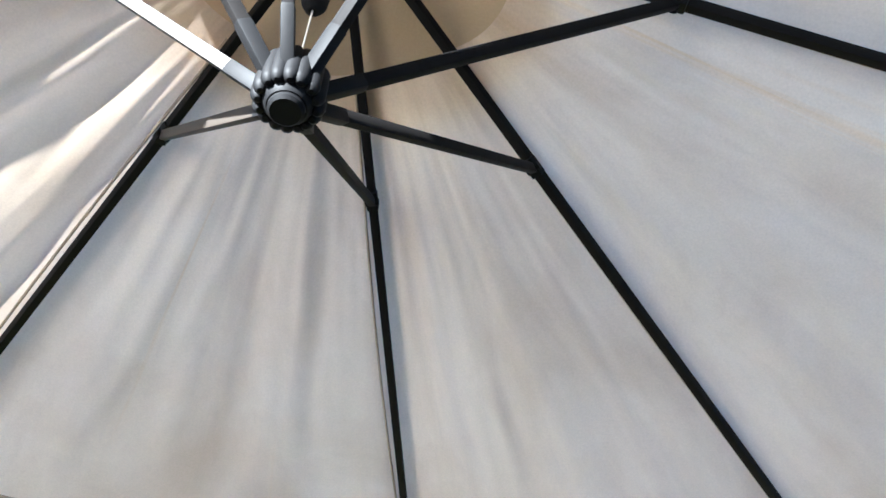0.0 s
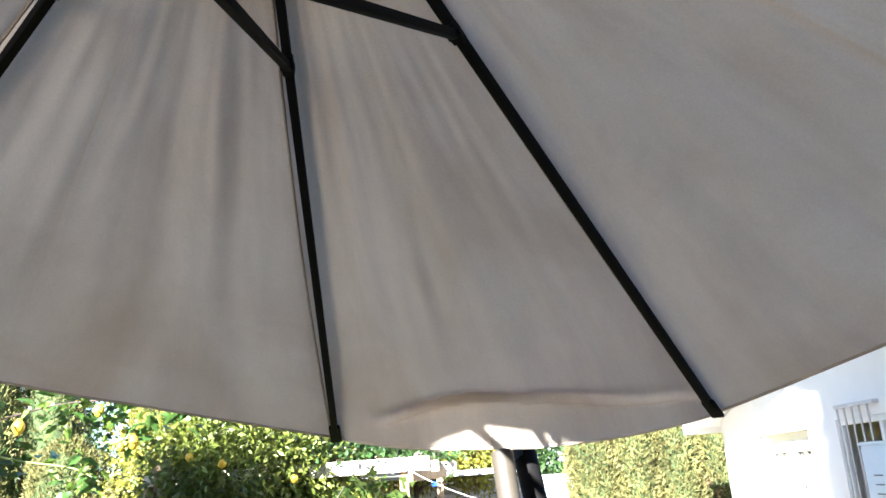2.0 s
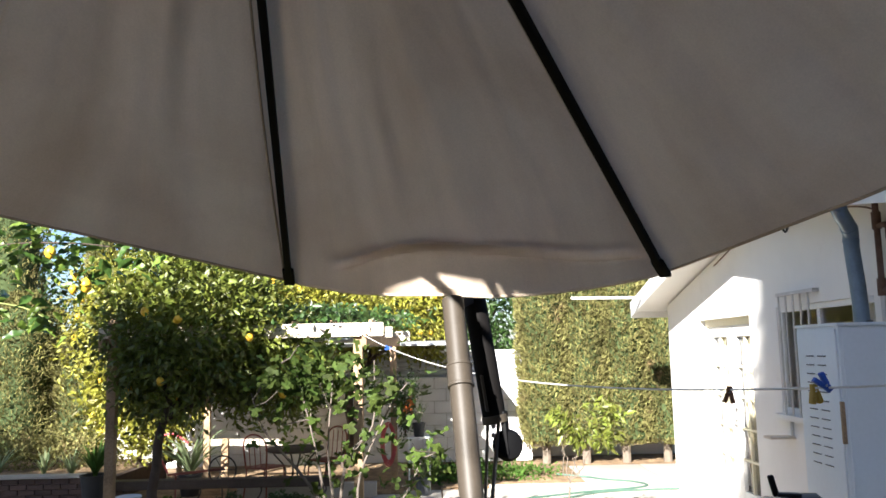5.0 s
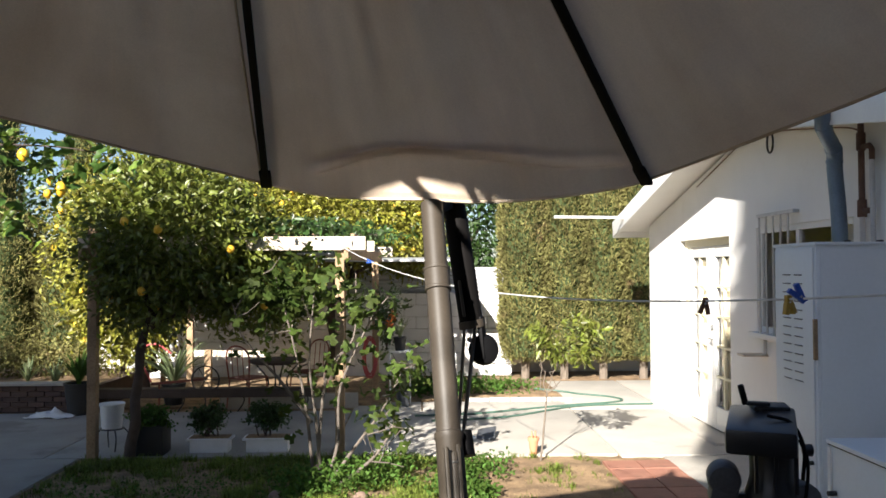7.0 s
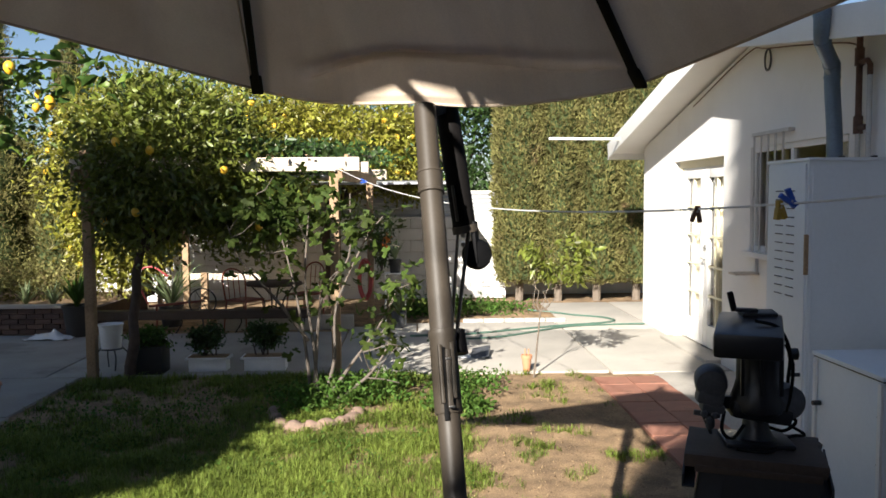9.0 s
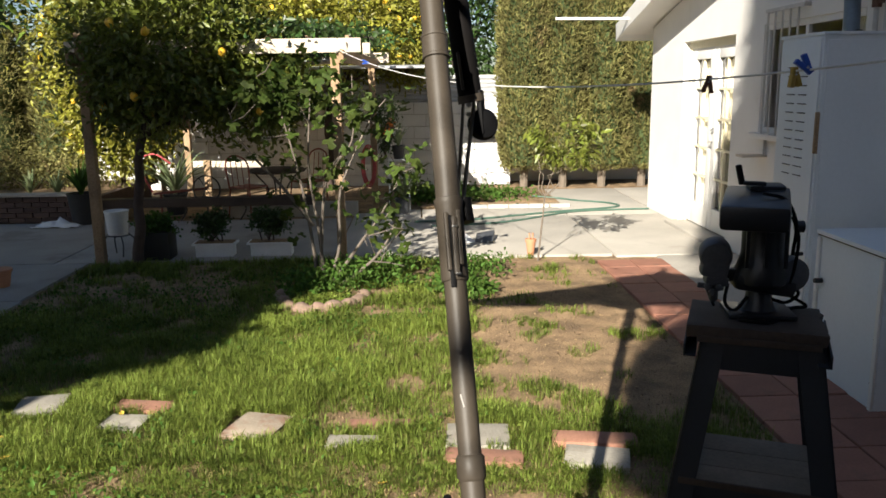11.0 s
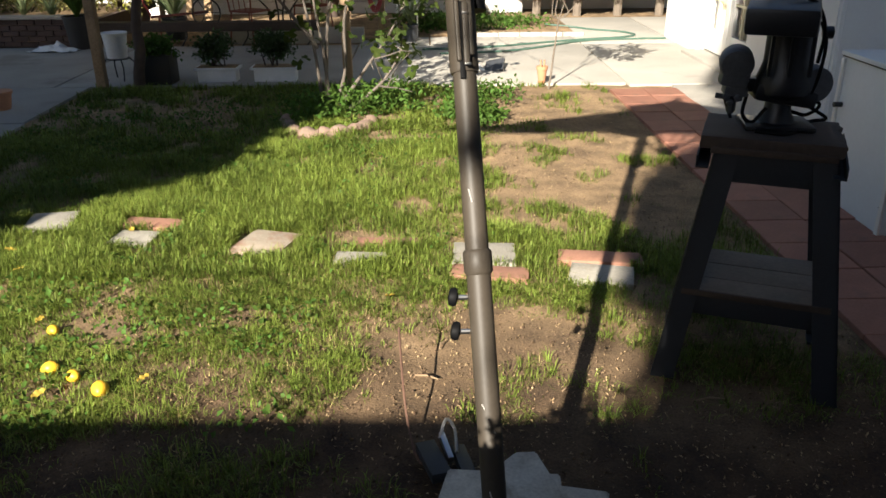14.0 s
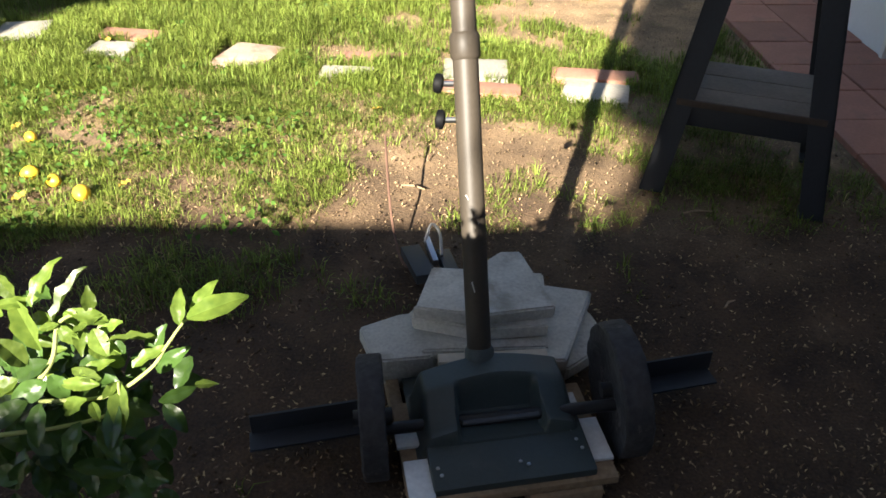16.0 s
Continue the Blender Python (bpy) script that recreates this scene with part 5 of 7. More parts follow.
def tree(name, label, base, crowns, trunk_r, leaf, leaf_mat, bark, n, fruit=0, group="", limbs=6, category="tree", skin=None, wide=0.45, fork=None, clump=0.16):
    """A tapered trunk, limbs into each crown mass, and a crown of many separate leaves."""
    ob = thing(name, label, category, base, group)
    b = Vector(base)
    c0 = Vector(crowns[0][0])
    fork = Vector(fork) if fork else b.lerp(c0, 0.55)
    pts, rs = limb(b - Vector((0, 0, 0.05)), fork, trunk_r, trunk_r * 0.72, trunk_r * 0.5)
    trunk = part("trunk", tube(pts, rs, 10), bark, ob)
    total = sum(r[0] * r[1] + r[1] * r[2] + r[0] * r[2] for _, r in crowns)
    for c, r in crowns:
        share = (r[0] * r[1] + r[1] * r[2] + r[0] * r[2]) / total
        bm = bmesh.new()
        for i in range(max(2, int(limbs * share + 0.5))):
            e = Vector(c) + Vector((random.uniform(-1, 1) * r[0], random.uniform(-1, 1) * r[1], random.uniform(-0.4, 0.9) * r[2])) * 0.75
            lp, lr = limb(fork, e, trunk_r * 0.5, trunk_r * 0.08, 0.07)
            tube(lp, lr, 6, bm)
        part("limb", bm, bark, ob)
        k = int(n * share)
        pts = crown_points(c, r, k, max(14, int(k / 45)), clump)
        leaf_cloud("crown", pts, leaf, leaf * wide, leaf_mat, ob, outward=unit(pts - np.array(c)) * 0.7)
    for i in range(fruit):
        c, r = crowns[i % len(crowns)]
        d = Vector((random.uniform(-1, 1), -random.uniform(0.3, 1), random.uniform(-0.7, 0.8))).normalized()
        p = Vector(c) + Vector((d.x * r[0], d.y * r[1], d.z * r[2])) * 1.0
        part("fruit", lathe([(0.006, -0.045), (0.024, -0.034), (0.036, -0.008), (0.035, 0.012), (0.022, 0.034), (0.006, 0.043)], m=pose(*p, random.uniform(-40, 40), random.uniform(-40, 40), 0), n=12), skin or LEMON, ob)
    return ob


def conifer(name, label, base, radius, height, n, material, group, lean=0.0, start=0.2, boxy=0.0, depth=None):
    """A column of fine cypress sprays round a straight trunk."""
    ob = thing(name, label, "tree", base, group)
    b = Vector(base)
    part("trunk", tube([b - Vector((0, 0, 0.05)), b + Vector((0.02, 0, height * 0.5)), b + Vector((0, 0, height * 0.92))], [0.07, 0.05, 0.015], 9), BARK, ob)
    t = rng.random(n)
    a = rng.uniform(0, math.tau, n)
    ca, sa = np.cos(a), np.sin(a)
    if boxy:
        k = np.maximum(np.abs(ca), np.abs(sa)) ** boxy
        ca, sa = ca / k, sa / k
    prof = np.where(t > 0.88, 1 - (t - 0.88) / 0.16, 1.0) * (0.94 + 0.06 * np.sin(t * 31 + a * 3)) * np.minimum(1, 0.75 + t * 3)
    lump = 1 + 0.08 * np.sin(a * 5 + t * 17 + b.x * 3) + 0.06 * np.sin(a * 11 - t * 43 + b.x * 5) + 0.05 * np.sin(a * 19 + t * 71)
    rr = radius * prof * lump * (1 - 0.22 * rng.random(n) ** 1.5)
    yy = rr * (depth / radius if depth else 1)
    p = np.stack([b.x + ca * rr, b.y + sa * yy, b.z + start + t * (height - start)], 1)
    out = np.stack([ca, sa, np.full(n, 0.9)], 1)
    leaf_cloud("crown", p, 0.085, 0.020, material, ob, droop=-0.5, outward=out * 1.2, up=0.2)
    # closed inner hull in the darker cypress colour
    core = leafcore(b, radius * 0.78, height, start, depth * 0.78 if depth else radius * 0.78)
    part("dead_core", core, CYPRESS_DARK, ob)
    return ob


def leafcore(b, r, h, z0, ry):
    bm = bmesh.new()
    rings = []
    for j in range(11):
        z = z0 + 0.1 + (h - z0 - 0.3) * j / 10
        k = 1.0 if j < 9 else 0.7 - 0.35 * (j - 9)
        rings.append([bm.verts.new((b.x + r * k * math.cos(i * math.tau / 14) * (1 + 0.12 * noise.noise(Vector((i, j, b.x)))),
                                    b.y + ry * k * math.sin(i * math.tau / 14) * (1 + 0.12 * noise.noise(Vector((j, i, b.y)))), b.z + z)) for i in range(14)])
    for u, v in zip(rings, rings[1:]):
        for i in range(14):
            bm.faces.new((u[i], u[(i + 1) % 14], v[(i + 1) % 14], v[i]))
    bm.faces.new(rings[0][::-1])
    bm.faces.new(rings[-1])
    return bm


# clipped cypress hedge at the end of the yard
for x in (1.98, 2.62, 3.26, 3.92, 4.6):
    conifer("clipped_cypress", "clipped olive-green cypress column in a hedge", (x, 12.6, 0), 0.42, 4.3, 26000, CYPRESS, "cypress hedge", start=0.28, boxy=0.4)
# loose dark cypresses by the far left fence
for x, y, r, h in ((-7.35, 13.8, 0.62, 6.4), (-6.0, 14.6, 0.30, 4.7), (-8.3, 13.2, 0.7, 6.0), (-6.6, 12.9, 0.62, 2.9), (-5.6, 13.2, 0.6, 2.3)):
    conifer("garden_cypress", "tall shaggy dark green garden cypress", (x, y, 0), r, h, 15000, CYPRESS, "garden cypresses", start=0.15)
# citrus grove behind the pergola, sunlit
tree("lemon_tree", "broad sunlit lemon tree full of yellow fruit", (-3.9, 12.2, 0.25), [((-4.1, 12.1, 2.35), (1.3, 0.9, 1.15)), ((-2.6, 12.4, 2.5), (1.3, 0.9, 0.95))], 0.09, 0.10, CITRUS, BARK_DARK, 26000, 26, "citrus trees")
tree("lemon_tree", "broad sunlit lemon tree above the pergola", (-1.2, 12.5, 0), [((-1.0, 12.6, 2.55), (1.35, 0.8, 0.75)), ((0.05, 12.9, 2.4), (0.55, 0.6, 0.7))], 0.09, 0.10, CITRUS, BARK_DARK, 20000, 16, "citrus trees")
tree("lemon_tree", "low lemon tree with drooping pale green leaves", (-4.0, 11.3, 0.25), [((-3.85, 11.0, 1.30), (0.75, 0.6, 0.75))], 0.06, 0.10, CITRUS, BARK_DARK, 8000, 8, "citrus trees")
tree("shade_tree", "distant dark leafy tree beyond the wall", (1.4, 17.5, 0), [((1.2, 17.3, 3.0), (1.7, 1.4, 2.2))], 0.15, 0.16, CITRUS_DARK, BARK_DARK, 9000, 0, "far trees")
tree("shade_tree", "distant dark leafy tree beyond the wall", (-3.4, 18.5, 0), [((-3.2, 18.3, 3.0), (3.0, 1.6, 1.9))], 0.15, 0.18, CITRUS_DARK, BARK_DARK, 9000, 0, "far trees")
tree("shade_tree", "distant dark leafy tree beyond the wall", (-10.5, 17.0, 0), [((-10.3, 17.0, 3.0), (3.2, 1.6, 2.3))], 0.15, 0.18, CITRUS_DARK, BARK_DARK, 8000, 0, "far trees")
# the citrus in front of the pergola
tree("orange_tree", "dense dark citrus tree with a few yellow fruit", (-2.45, 7.15, 0), [((-2.12, 7.35, 2.1), (0.84, 0.8, 0.78)), ((-1.42, 7.7, 1.75), (0.55, 0.55, 0.6)), ((-2.45, 7.5, 1.6), (0.38, 0.4, 0.42))], 0.055, 0.085, CITRUS_MID, BARK_DARK, 22000, 12, "citrus trees", fork=(-2.33, 7.2, 1.2))
# small staked citrus by the patio
small = tree("citrus_sapling", "slender young citrus tree with a small crown", (1.385, 7.04, 0), [((1.60, 7.04, 1.17), (0.34, 0.30, 0.26))], 0.010, 0.10, CITRUS_MID, BARK, 420, 0, limbs=5, wide=0.38, fork=(1.45, 7.04, 0.62))


def fig_tree():
    ob = thing("fig_tree", "young fig tree with pale bare stems and lobed leaves", "tree", (-0.55, 6.25, 0))
    stems = [((-0.62, 6.3, 0), (-0.68, 6.3, 0.55), (-0.78, 6.3, 1.1), (-0.95, 6.3, 1.75)), ((-0.56, 6.28, 0), (-0.60, 6.28, 0.5), (-0.66, 6.3, 1.0), (-0.62, 6.3, 1.6)),
             ((-0.52, 6.25, 0), (-0.42, 6.25, 0.35), (-0.40, 6.3, 0.8), (-0.15, 6.3, 1.35), (0.0, 6.3, 1.55)), ((-0.50, 6.2, 0), (-0.25, 6.2, 0.35), (-0.05, 6.2, 0.62), (0.12, 6.2, 0.95)),
             ((-0.45, 6.15, 0), (-0.15, 6.1, 0.22), (0.02, 6.1, 0.45), (0.06, 6.1, 0.62)), ((-0.6, 6.3, 0.1), (-0.52, 6.35, 0.9), (-0.3, 6.4, 1.2), (-0.28, 6.4, 1.75)), ((-0.64, 6.3, 0.5), (-0.9, 6.3, 0.85), (-1.2, 6.3, 1.2), (-1.3, 6.3, 1.5))]
    ends = []
    for s in stems:
        line = smooth_line(s, 5)
        part("stem", tube(line, [0.017 - 0.012 * i / (len(line) - 1) for i in range(len(line))], 8), TWIG, ob)
        ends += [np.array(q) for q in line[len(line) // 3:]]
    for i in range(34):
        a = ends[rng.integers(0, len(ends))]
        b = a + rng.normal(size=3) * np.array([0.16, 0.16, 0.10]) + np.array([0, 0, 0.08])
        part("twig", tube([tuple(a), tuple((a + b) / 2 + rng.normal(size=3) * 0.015), tuple(b)], [0.006, 0.005, 0.003], 5), TWIG, ob)
        ends += [b, b, (a + b) / 2]
    ends = np.array(ends)
    ends = ends[ends[:, 2] > 0.5]
    n = 240
    p = ends[rng.integers(0, len(ends), n)] + rng.normal(size=(n, 3)) * np.array([0.11, 0.11, 0.09])
    p2 = crown_points((-0.72, 6.35, 1.58), (0.62, 0.4, 0.34), 230, 30, 0.18, 0.3)
    leaf_cloud("crown", np.concatenate([p, p2]), 0.078, 0.070, FIG_LEAF, ob, droop=0.4, up=1.2, lobes=True)
    return ob


fig_tree()
ring = thing("tree_ring", "scalloped pink concrete edging round the fig tree", "edging", (-0.53, 5.95, 0))
for piece in range(4):
    bm = bmesh.new()
    rows = []
    for i in range(25):
        a = math.pi * (0.96 + (piece + i / 24 * 0.97) * 0.26)
        e = Vector((math.cos(a), math.sin(a), 0))
        c = Vector((-0.53, 5.85, 0)) + Vector((e.x * 0.33, e.y * 0.42, 0)) * (1 + 0.05 * noise.noise(e * 3))
        h = 0.044 + 0.022 * abs(math.sin(math.pi * (i / 12 + 0.2 * piece))) ** 0.7 + 0.014 * noise.noise(c * 8) - 0.010 * (piece % 2)
        w = 0.046 + 0.010 * abs(math.sin(math.pi * (i / 12 + 0.2 * piece)))
        rows.append([bm.verts.new(c + e * (w * k) + Vector((0, 0, z)) + Vector((noise.noise(c * 30 + Vector((k, 0, 0))), noise.noise(c * 30 + Vector((0, k, 3))), 0)) * 0.006)
                     for k, z in ((-1.1, -0.04), (-1.0, 0.4 * h), (-0.6, 0.85 * h), (0, h), (0.6, 0.85 * h), (1.0, 0.4 * h), (1.1, -0.04))])
    for r0, r1 in zip(rows, rows[1:]):
        for i in range(6):
            bm.faces.new((r0[i], r0[i + 1], r1[i + 1], r1[i]))
    bm.faces.new(rows[0][::-1])
    bm.faces.new(rows[-1])
    bmesh.ops.recalc_face_normals(bm, faces=bm.faces)
    part("edging_piece", bm, EDGING, ring)


def rosette(name, label, at, n, length, width, material, group="", pot=None, spread=0.7, category="plant"):
    """A clump of long arching blades."""
    ob = thing(name, label, category, at, group)
    if pot:
        r, h, pm = pot
        part("pot", lathe([(r * 0.75, 0), (r, h), (r * 1.06, h), (r * 1.06, h + 0.02), (r * 0.93, h + 0.02), (r * 0.9, h - 0.02)], at, n=20), pm, ob)
        at = (at[0], at[1], at[2] + h)
    vs, fs = [], []
    for i in range(n):
        a, e = random.uniform(0, math.tau), random.uniform(0.25, 1.0) * spread
        ln = length * random.uniform(0.6, 1.15)
        d = Vector((math.cos(a), math.sin(a), 0))
        s = Vector((-d.y, d.x, 0))
        k0 = len(vs)
        for j in range(6):
            t = j / 5
            p = Vector(at) + d * (ln * e * t * (0.6 + 0.5 * t)) + Vector((0, 0, ln * (1 - 0.25 * e) * (t - 0.45 * e * t * t * t)))
            w = width * (1 - t ** 1.6) + 0.001
            vs += [tuple(p - s * w), tuple(p + Vector((0, 0, -w * 0.6))), tuple(p + s * w)]
        for j in range(5):
            q = k0 + j * 3
            fs += [(q, q + 1, q + 4, q + 3), (q + 1, q + 2, q + 5, q + 4)]
    me = raw_mesh("leaf_tuft", vs, fs, material, True)
    bl = new("leaf_tuft", me)
    bl.parent = ob
    bl.matrix_parent_inverse = Matrix.Translation(ob.location).inverted()
    return ob


for x, y, ln in ((-6.1, 10.4, 0.45), (-5.5, 10.3, 0.5), (-4.95, 10.4, 0.42), (-4.5, 10.2, 0.4), (-6.7, 10.5, 0.5)):
    rosette("iris_clump", "clump of pale grey-green sword leaves in the bed", (x, y, 0.30), 26, ln, 0.018, YUCCA, "bed clumps")
rosette("agave", "large arching dark yucca in a black pot", (-2.98, 10.25, 0.02), 60, 0.75, 0.020, YUCCA, "bed clumps", (0.15, 0.26, POT_BLACK), spread=1.0)
rosette("potted_aloe", "spiky potted plant in a black nursery pot", (-3.95, 9.62, 0.0), 60, 0.55, 0.022, WEED, "potted plants", (0.17, 0.38, POT_BLACK))
rosette("potted_lily", "strappy potted plant standing on a white stool", (0.0, 10.3, 0.70), 36, 0.34, 0.014, YUCCA, "potted plants", (0.085, 0.16, POT_BLACK))
rosette("potted_lily", "strappy pale leaved plant in a grey pot on the patio", (0.05, 9.95, 0.0), 46, 0.42, 0.016, YUCCA, "potted plants", (0.10, 0.20, MACHINE_GREY))
stool = thing("plant_stool", "small white metal plant stool", "stool", (0.0, 10.3, 0))
part("seat", box((0.0, 10.3, 0.69), (0.29, 0.24, 0.02), bev=0.004), WHITE_TRIM, stool)
for sx in (-1, 1):
    for sy in (-1, 1):
        part("leg", tube([(sx * 0.13, 10.3 + sy * 0.1, 0.68), (sx * 0.135, 10.3 + sy * 0.105, 0.0)], 0.009, 8), WHITE_TRIM, stool)


def shrub(name, label, at, radii, n, leaf, material, group="", category="plant", lobes=False):
    ob = thing(name, label, category, (at[0], at[1], 0), group)
    p = crown_points(at, radii, n, max(8, n // 25), 0.2, 0.25)
    p[:, 2] = np.maximum(p[:, 2], 0.02)
    for i in range(4 if at[2] > 0.3 else 0):
        q = p[rng.integers(0, len(p))]
        part("stem", tube([(at[0], at[1], max(0, at[2] - radii[2])), tuple((np.array([at[0], at[1], at[2]]) + q) / 2), tuple(q)], [0.010, 0.008, 0.004], 5), BARK_DARK, ob)
    leaf_cloud("foliage", p, leaf, leaf * 0.55, material, ob, up=0.8, lobes=lobes)
    return ob


def trough(x0, x1, y):
    at = ((x0 + x1) / 2, y, 0)
    ob = thing("plant_trough", "white plastic trough with a clipped green shrub", "planter", at, "plant troughs")
    w = x1 - x0
    bm = bmesh.new()
    box((at[0], y, 0.065), (w * 0.86, 0.17, 0.13), bev=0.012, bm=bm)
    part("box", bm, POT_WHITE, ob)
    part("rim", box((at[0], y, 0.138), (w, 0.205, 0.022), bev=0.006), POT_WHITE, ob)
    part("soil", box((at[0], y, 0.151), (w * 0.88, 0.17, 0.008)), SOIL, ob)
    p = crown_points((at[0], y, 0.35), (w * 0.44, 0.12, 0.13), 1500, 60, 0.17, 0.2)
    leaf_cloud("foliage", p, 0.045, 0.024, CITRUS_DARK, ob, up=0.8)
    bm = bmesh.new()
    for i in range(6):
        tube([(at[0] + random.uniform(-0.1, 0.1), y, 0.15), (at[0] + random.uniform(-0.18, 0.18), y, 0.32)], [0.008, 0.004], 5, bm)
    part("stems", bm, BARK_DARK, ob)


trough(-2.0, -1.57, 7.5)
trough(-1.46, -0.99, 7.5)
shrub("bed_greens", "leafy green ground cover in the planted bed", (1.15, 11.2, 0.10), (0.75, 0.7, 0.11), 1500, 0.06, WEED, "bed greens")
shrub("bed_greens", "leafy green ground cover beside the patio", (0.45, 11.0, 0.14), (0.45, 0.5, 0.16), 1300, 0.07, WEED, "bed greens")
shrub("bed_greens", "low green nasturtium by the bed corner", (-1.75, 10.6, 0.10), (0.4, 0.2, 0.09), 500, 0.06, WEED, "bed greens")
shrub("weed_clump", "fluffy green weeds beside the patio edge", (0.72, 6.6, 0.06), (0.36, 0.46, 0.09), 1100, 0.045, WEED, "weed clumps")
shrub("weed_clump", "fluffy green weeds beside the patio edge", (0.62, 5.95, 0.05), (0.28, 0.30, 0.09), 1300, 0.05, WEED, "weed clumps")
shrub("weed_clump", "green mallow growing inside the tree ring", (-0.55, 6.1, 0.09), (0.42, 0.40, 0.13), 1300, 0.05, WEED, "weed clumps")
shrub("weed_clump", "green mallow growing beside the tree ring", (-0.1, 6.35, 0.08), (0.38, 0.45, 0.12), 1000, 0.05, WEED, "weed clumps")
shrub("hanging_vine", "dark hanging vine with orange flowers on the pergola post", (-0.18, 10.3, 1.15), (0.16, 0.16, 0.45), 700, 0.06, CITRUS_DARK, "vines")
shrub("hanging_vine", "orange trumpet flowers against the dark vine", (-0.10, 10.2, 1.12), (0.08, 0.08, 0.12), 60, 0.05, ORANGE, "vines")
shrub("pergola_vine", "dark vine foliage shading the pergola roof", (-1.2, 8.6, 2.2), (1.1, 1.4, 0.14), 4200, 0.08, CITRUS_DARK, "vines")
# Second vine is added for dappled shade on the wall behind.
shrub("pergola_vine", "dense dark vine added to shade the back of the pergola", (-1.75, 10.3, 2.16), (1.35, 0.7, 0.13), 5200, 0.09, CITRUS_DARK, "vines")
shrub("bed_shrub", "pale flowering shrub at the back of the bed", (-5.2, 11.0, 0.55), (1.6, 0.4, 0.35), 4200, 0.06, CYPRESS, "bed shrubs")

# patio furniture under the pergola
tbl = thing("patio_table", "round patio table with a dark iron frame", "table", (-1.62, 10.25, 0))
part("tabletop", lathe([(0.36, 0.56), (0.38, 0.575), (0.38, 0.59), (0.36, 0.6)], (-1.62, 10.25, 0), n=28), WOOD_DARK, tbl)
for k in range(4):
    a = k * math.tau / 4 + 0.4
    part("leg", tube(smooth_line([(-1.62 + 0.30 * math.cos(a), 10.25 + 0.30 * math.sin(a), 0.565), (-1.62 + 0.12 * math.cos(a), 10.25 + 0.12 * math.sin(a), 0.3), (-1.62 + 0.30 * math.cos(a), 10.25 + 0.30 * math.sin(a), 0.0)], 5), 0.011, 8), BLACK_IRON, tbl)


def iron_chair(x, y, rz):
    ob = thing("patio_chair", "rusty red wrought iron patio chair", "chair", (x, y, 0), "chairs at the table")
    m = pose(x, y, 0, 0, 0, rz)
    part("seat", box((0, 0, 0), (0.36, 0.36, 0.02), bev=0.005, m=m @ pose(0, 0, 0.40)), PATIO_RED, ob)
    for sx in (-1, 1):
        for sy in (-1, 1):
            part("leg", tube([m @ Vector((sx * 0.16, sy * 0.16, 0.40)), m @ Vector((sx * 0.19, sy * 0.19, 0))], 0.010, 8), PATIO_RED, ob)
    pts = [m @ Vector((-0.17, 0.17, 0.40)), m @ Vector((-0.18, 0.20, 0.72)), m @ Vector((0, 0.22, 0.82)), m @ Vector((0.18, 0.20, 0.72)), m @ Vector((0.17, 0.17, 0.40))]
    part("back_frame", tube(smooth_line(pts, 6), 0.011, 8), PATIO_RED, ob)
    for k in (-0.09, 0, 0.09):
        part("back_bar", tube([m @ Vector((k, 0.175, 0.40)), m @ Vector((k, 0.215, 0.77))], 0.006, 6), PATIO_RED, ob)
    return ob


iron_chair(-1.95, 9.98, 150)
iron_chair(-1.25, 10.55, -40)
cart = thing("garden_cart", "old iron garden cart with a spoked wheel", "cart", (-2.55, 10.0, 0.0))
part("rail", beam((-3.1, 9.72, 0.36), (-2.4, 9.72, 0.42), 0.03, 0.03), PATIO_RED, cart)
part("leg", tube([(-3.0, 9.72, 0.37), (-3.0, 9.72, 0.0)], 0.012, 8), PATIO_RED, cart)
part("rim", tube([(-2.42 + 0.17 * math.cos(k * math.tau / 24), 9.70, 0.58 - 0.17 + 0.17 * math.sin(k * math.tau / 24)) for k in range(25)], 0.010, 6), BLACK_IRON, cart)
for k in range(6):
    a = k * math.tau / 6
    part("spoke", tube([(-2.42, 9.70, 0.41), (-2.42 + 0.17 * math.cos(a), 9.70, 0.41 + 0.17 * math.sin(a))], 0.005, 5), BLACK_IRON, cart)
part("wheel_leg", tube([(-2.42, 9.70, 0.25), (-2.42, 9.70, 0.0)], 0.010, 6), BLACK_IRON, cart)
part("handle", tube(smooth_line([(-3.1, 9.72, 0.38), (-3.25, 9.72, 0.75), (-3.05, 9.72, 0.86), (-2.85, 9.72, 0.74)], 5), 0.012, 8), HOSE_RED, cart)
hose_red = thing("coiled_hose", "red garden hose hung in loops on the post", "hose", (-0.42, 10.28, 0.6))
for k in range(4):
    part("loop", tube([(-0.40 + (0.06 + 0.012 * k) * math.cos(i * math.tau / 20), 10.27 - 0.012 * k, 0.62 + (0.22 + 0.02 * k) * math.sin(i * math.tau / 20)) for i in range(21)], 0.009, 6), HOSE_RED, hose_red)
hose = thing("garden_hose", "green garden hose lying in a loop on concrete", "hose", (1.9, 9.8, 0.02))
part("hose_run", tube(smooth_line([(0.2, 9.2, 0.03), (0.91, 9.32, 0.025), (1.6, 9.62, 0.025), (2.19, 9.87, 0.025), (2.75, 10.05, 0.025), (2.97, 10.25, 0.025), (2.85, 10.55, 0.025), (2.5, 10.8, 0.025), (2.30, 11.0, 0.03), (1.9, 11.1, 0.06)], 6), 0.013, 8), HOSE, hose)
part("hose_run", tube(smooth_line([(0.4, 8.9, 0.025), (1.3, 9.1, 0.025), (2.2, 9.75, 0.028), (2.9, 9.9, 0.025), (3.28, 9.9, 0.03)], 6), 0.012, 8), HOSE, hose)
pot = thing("terracotta_pot", "small terracotta pot with bare cut stems", "pot", (1.345, 7.22, 0.012))
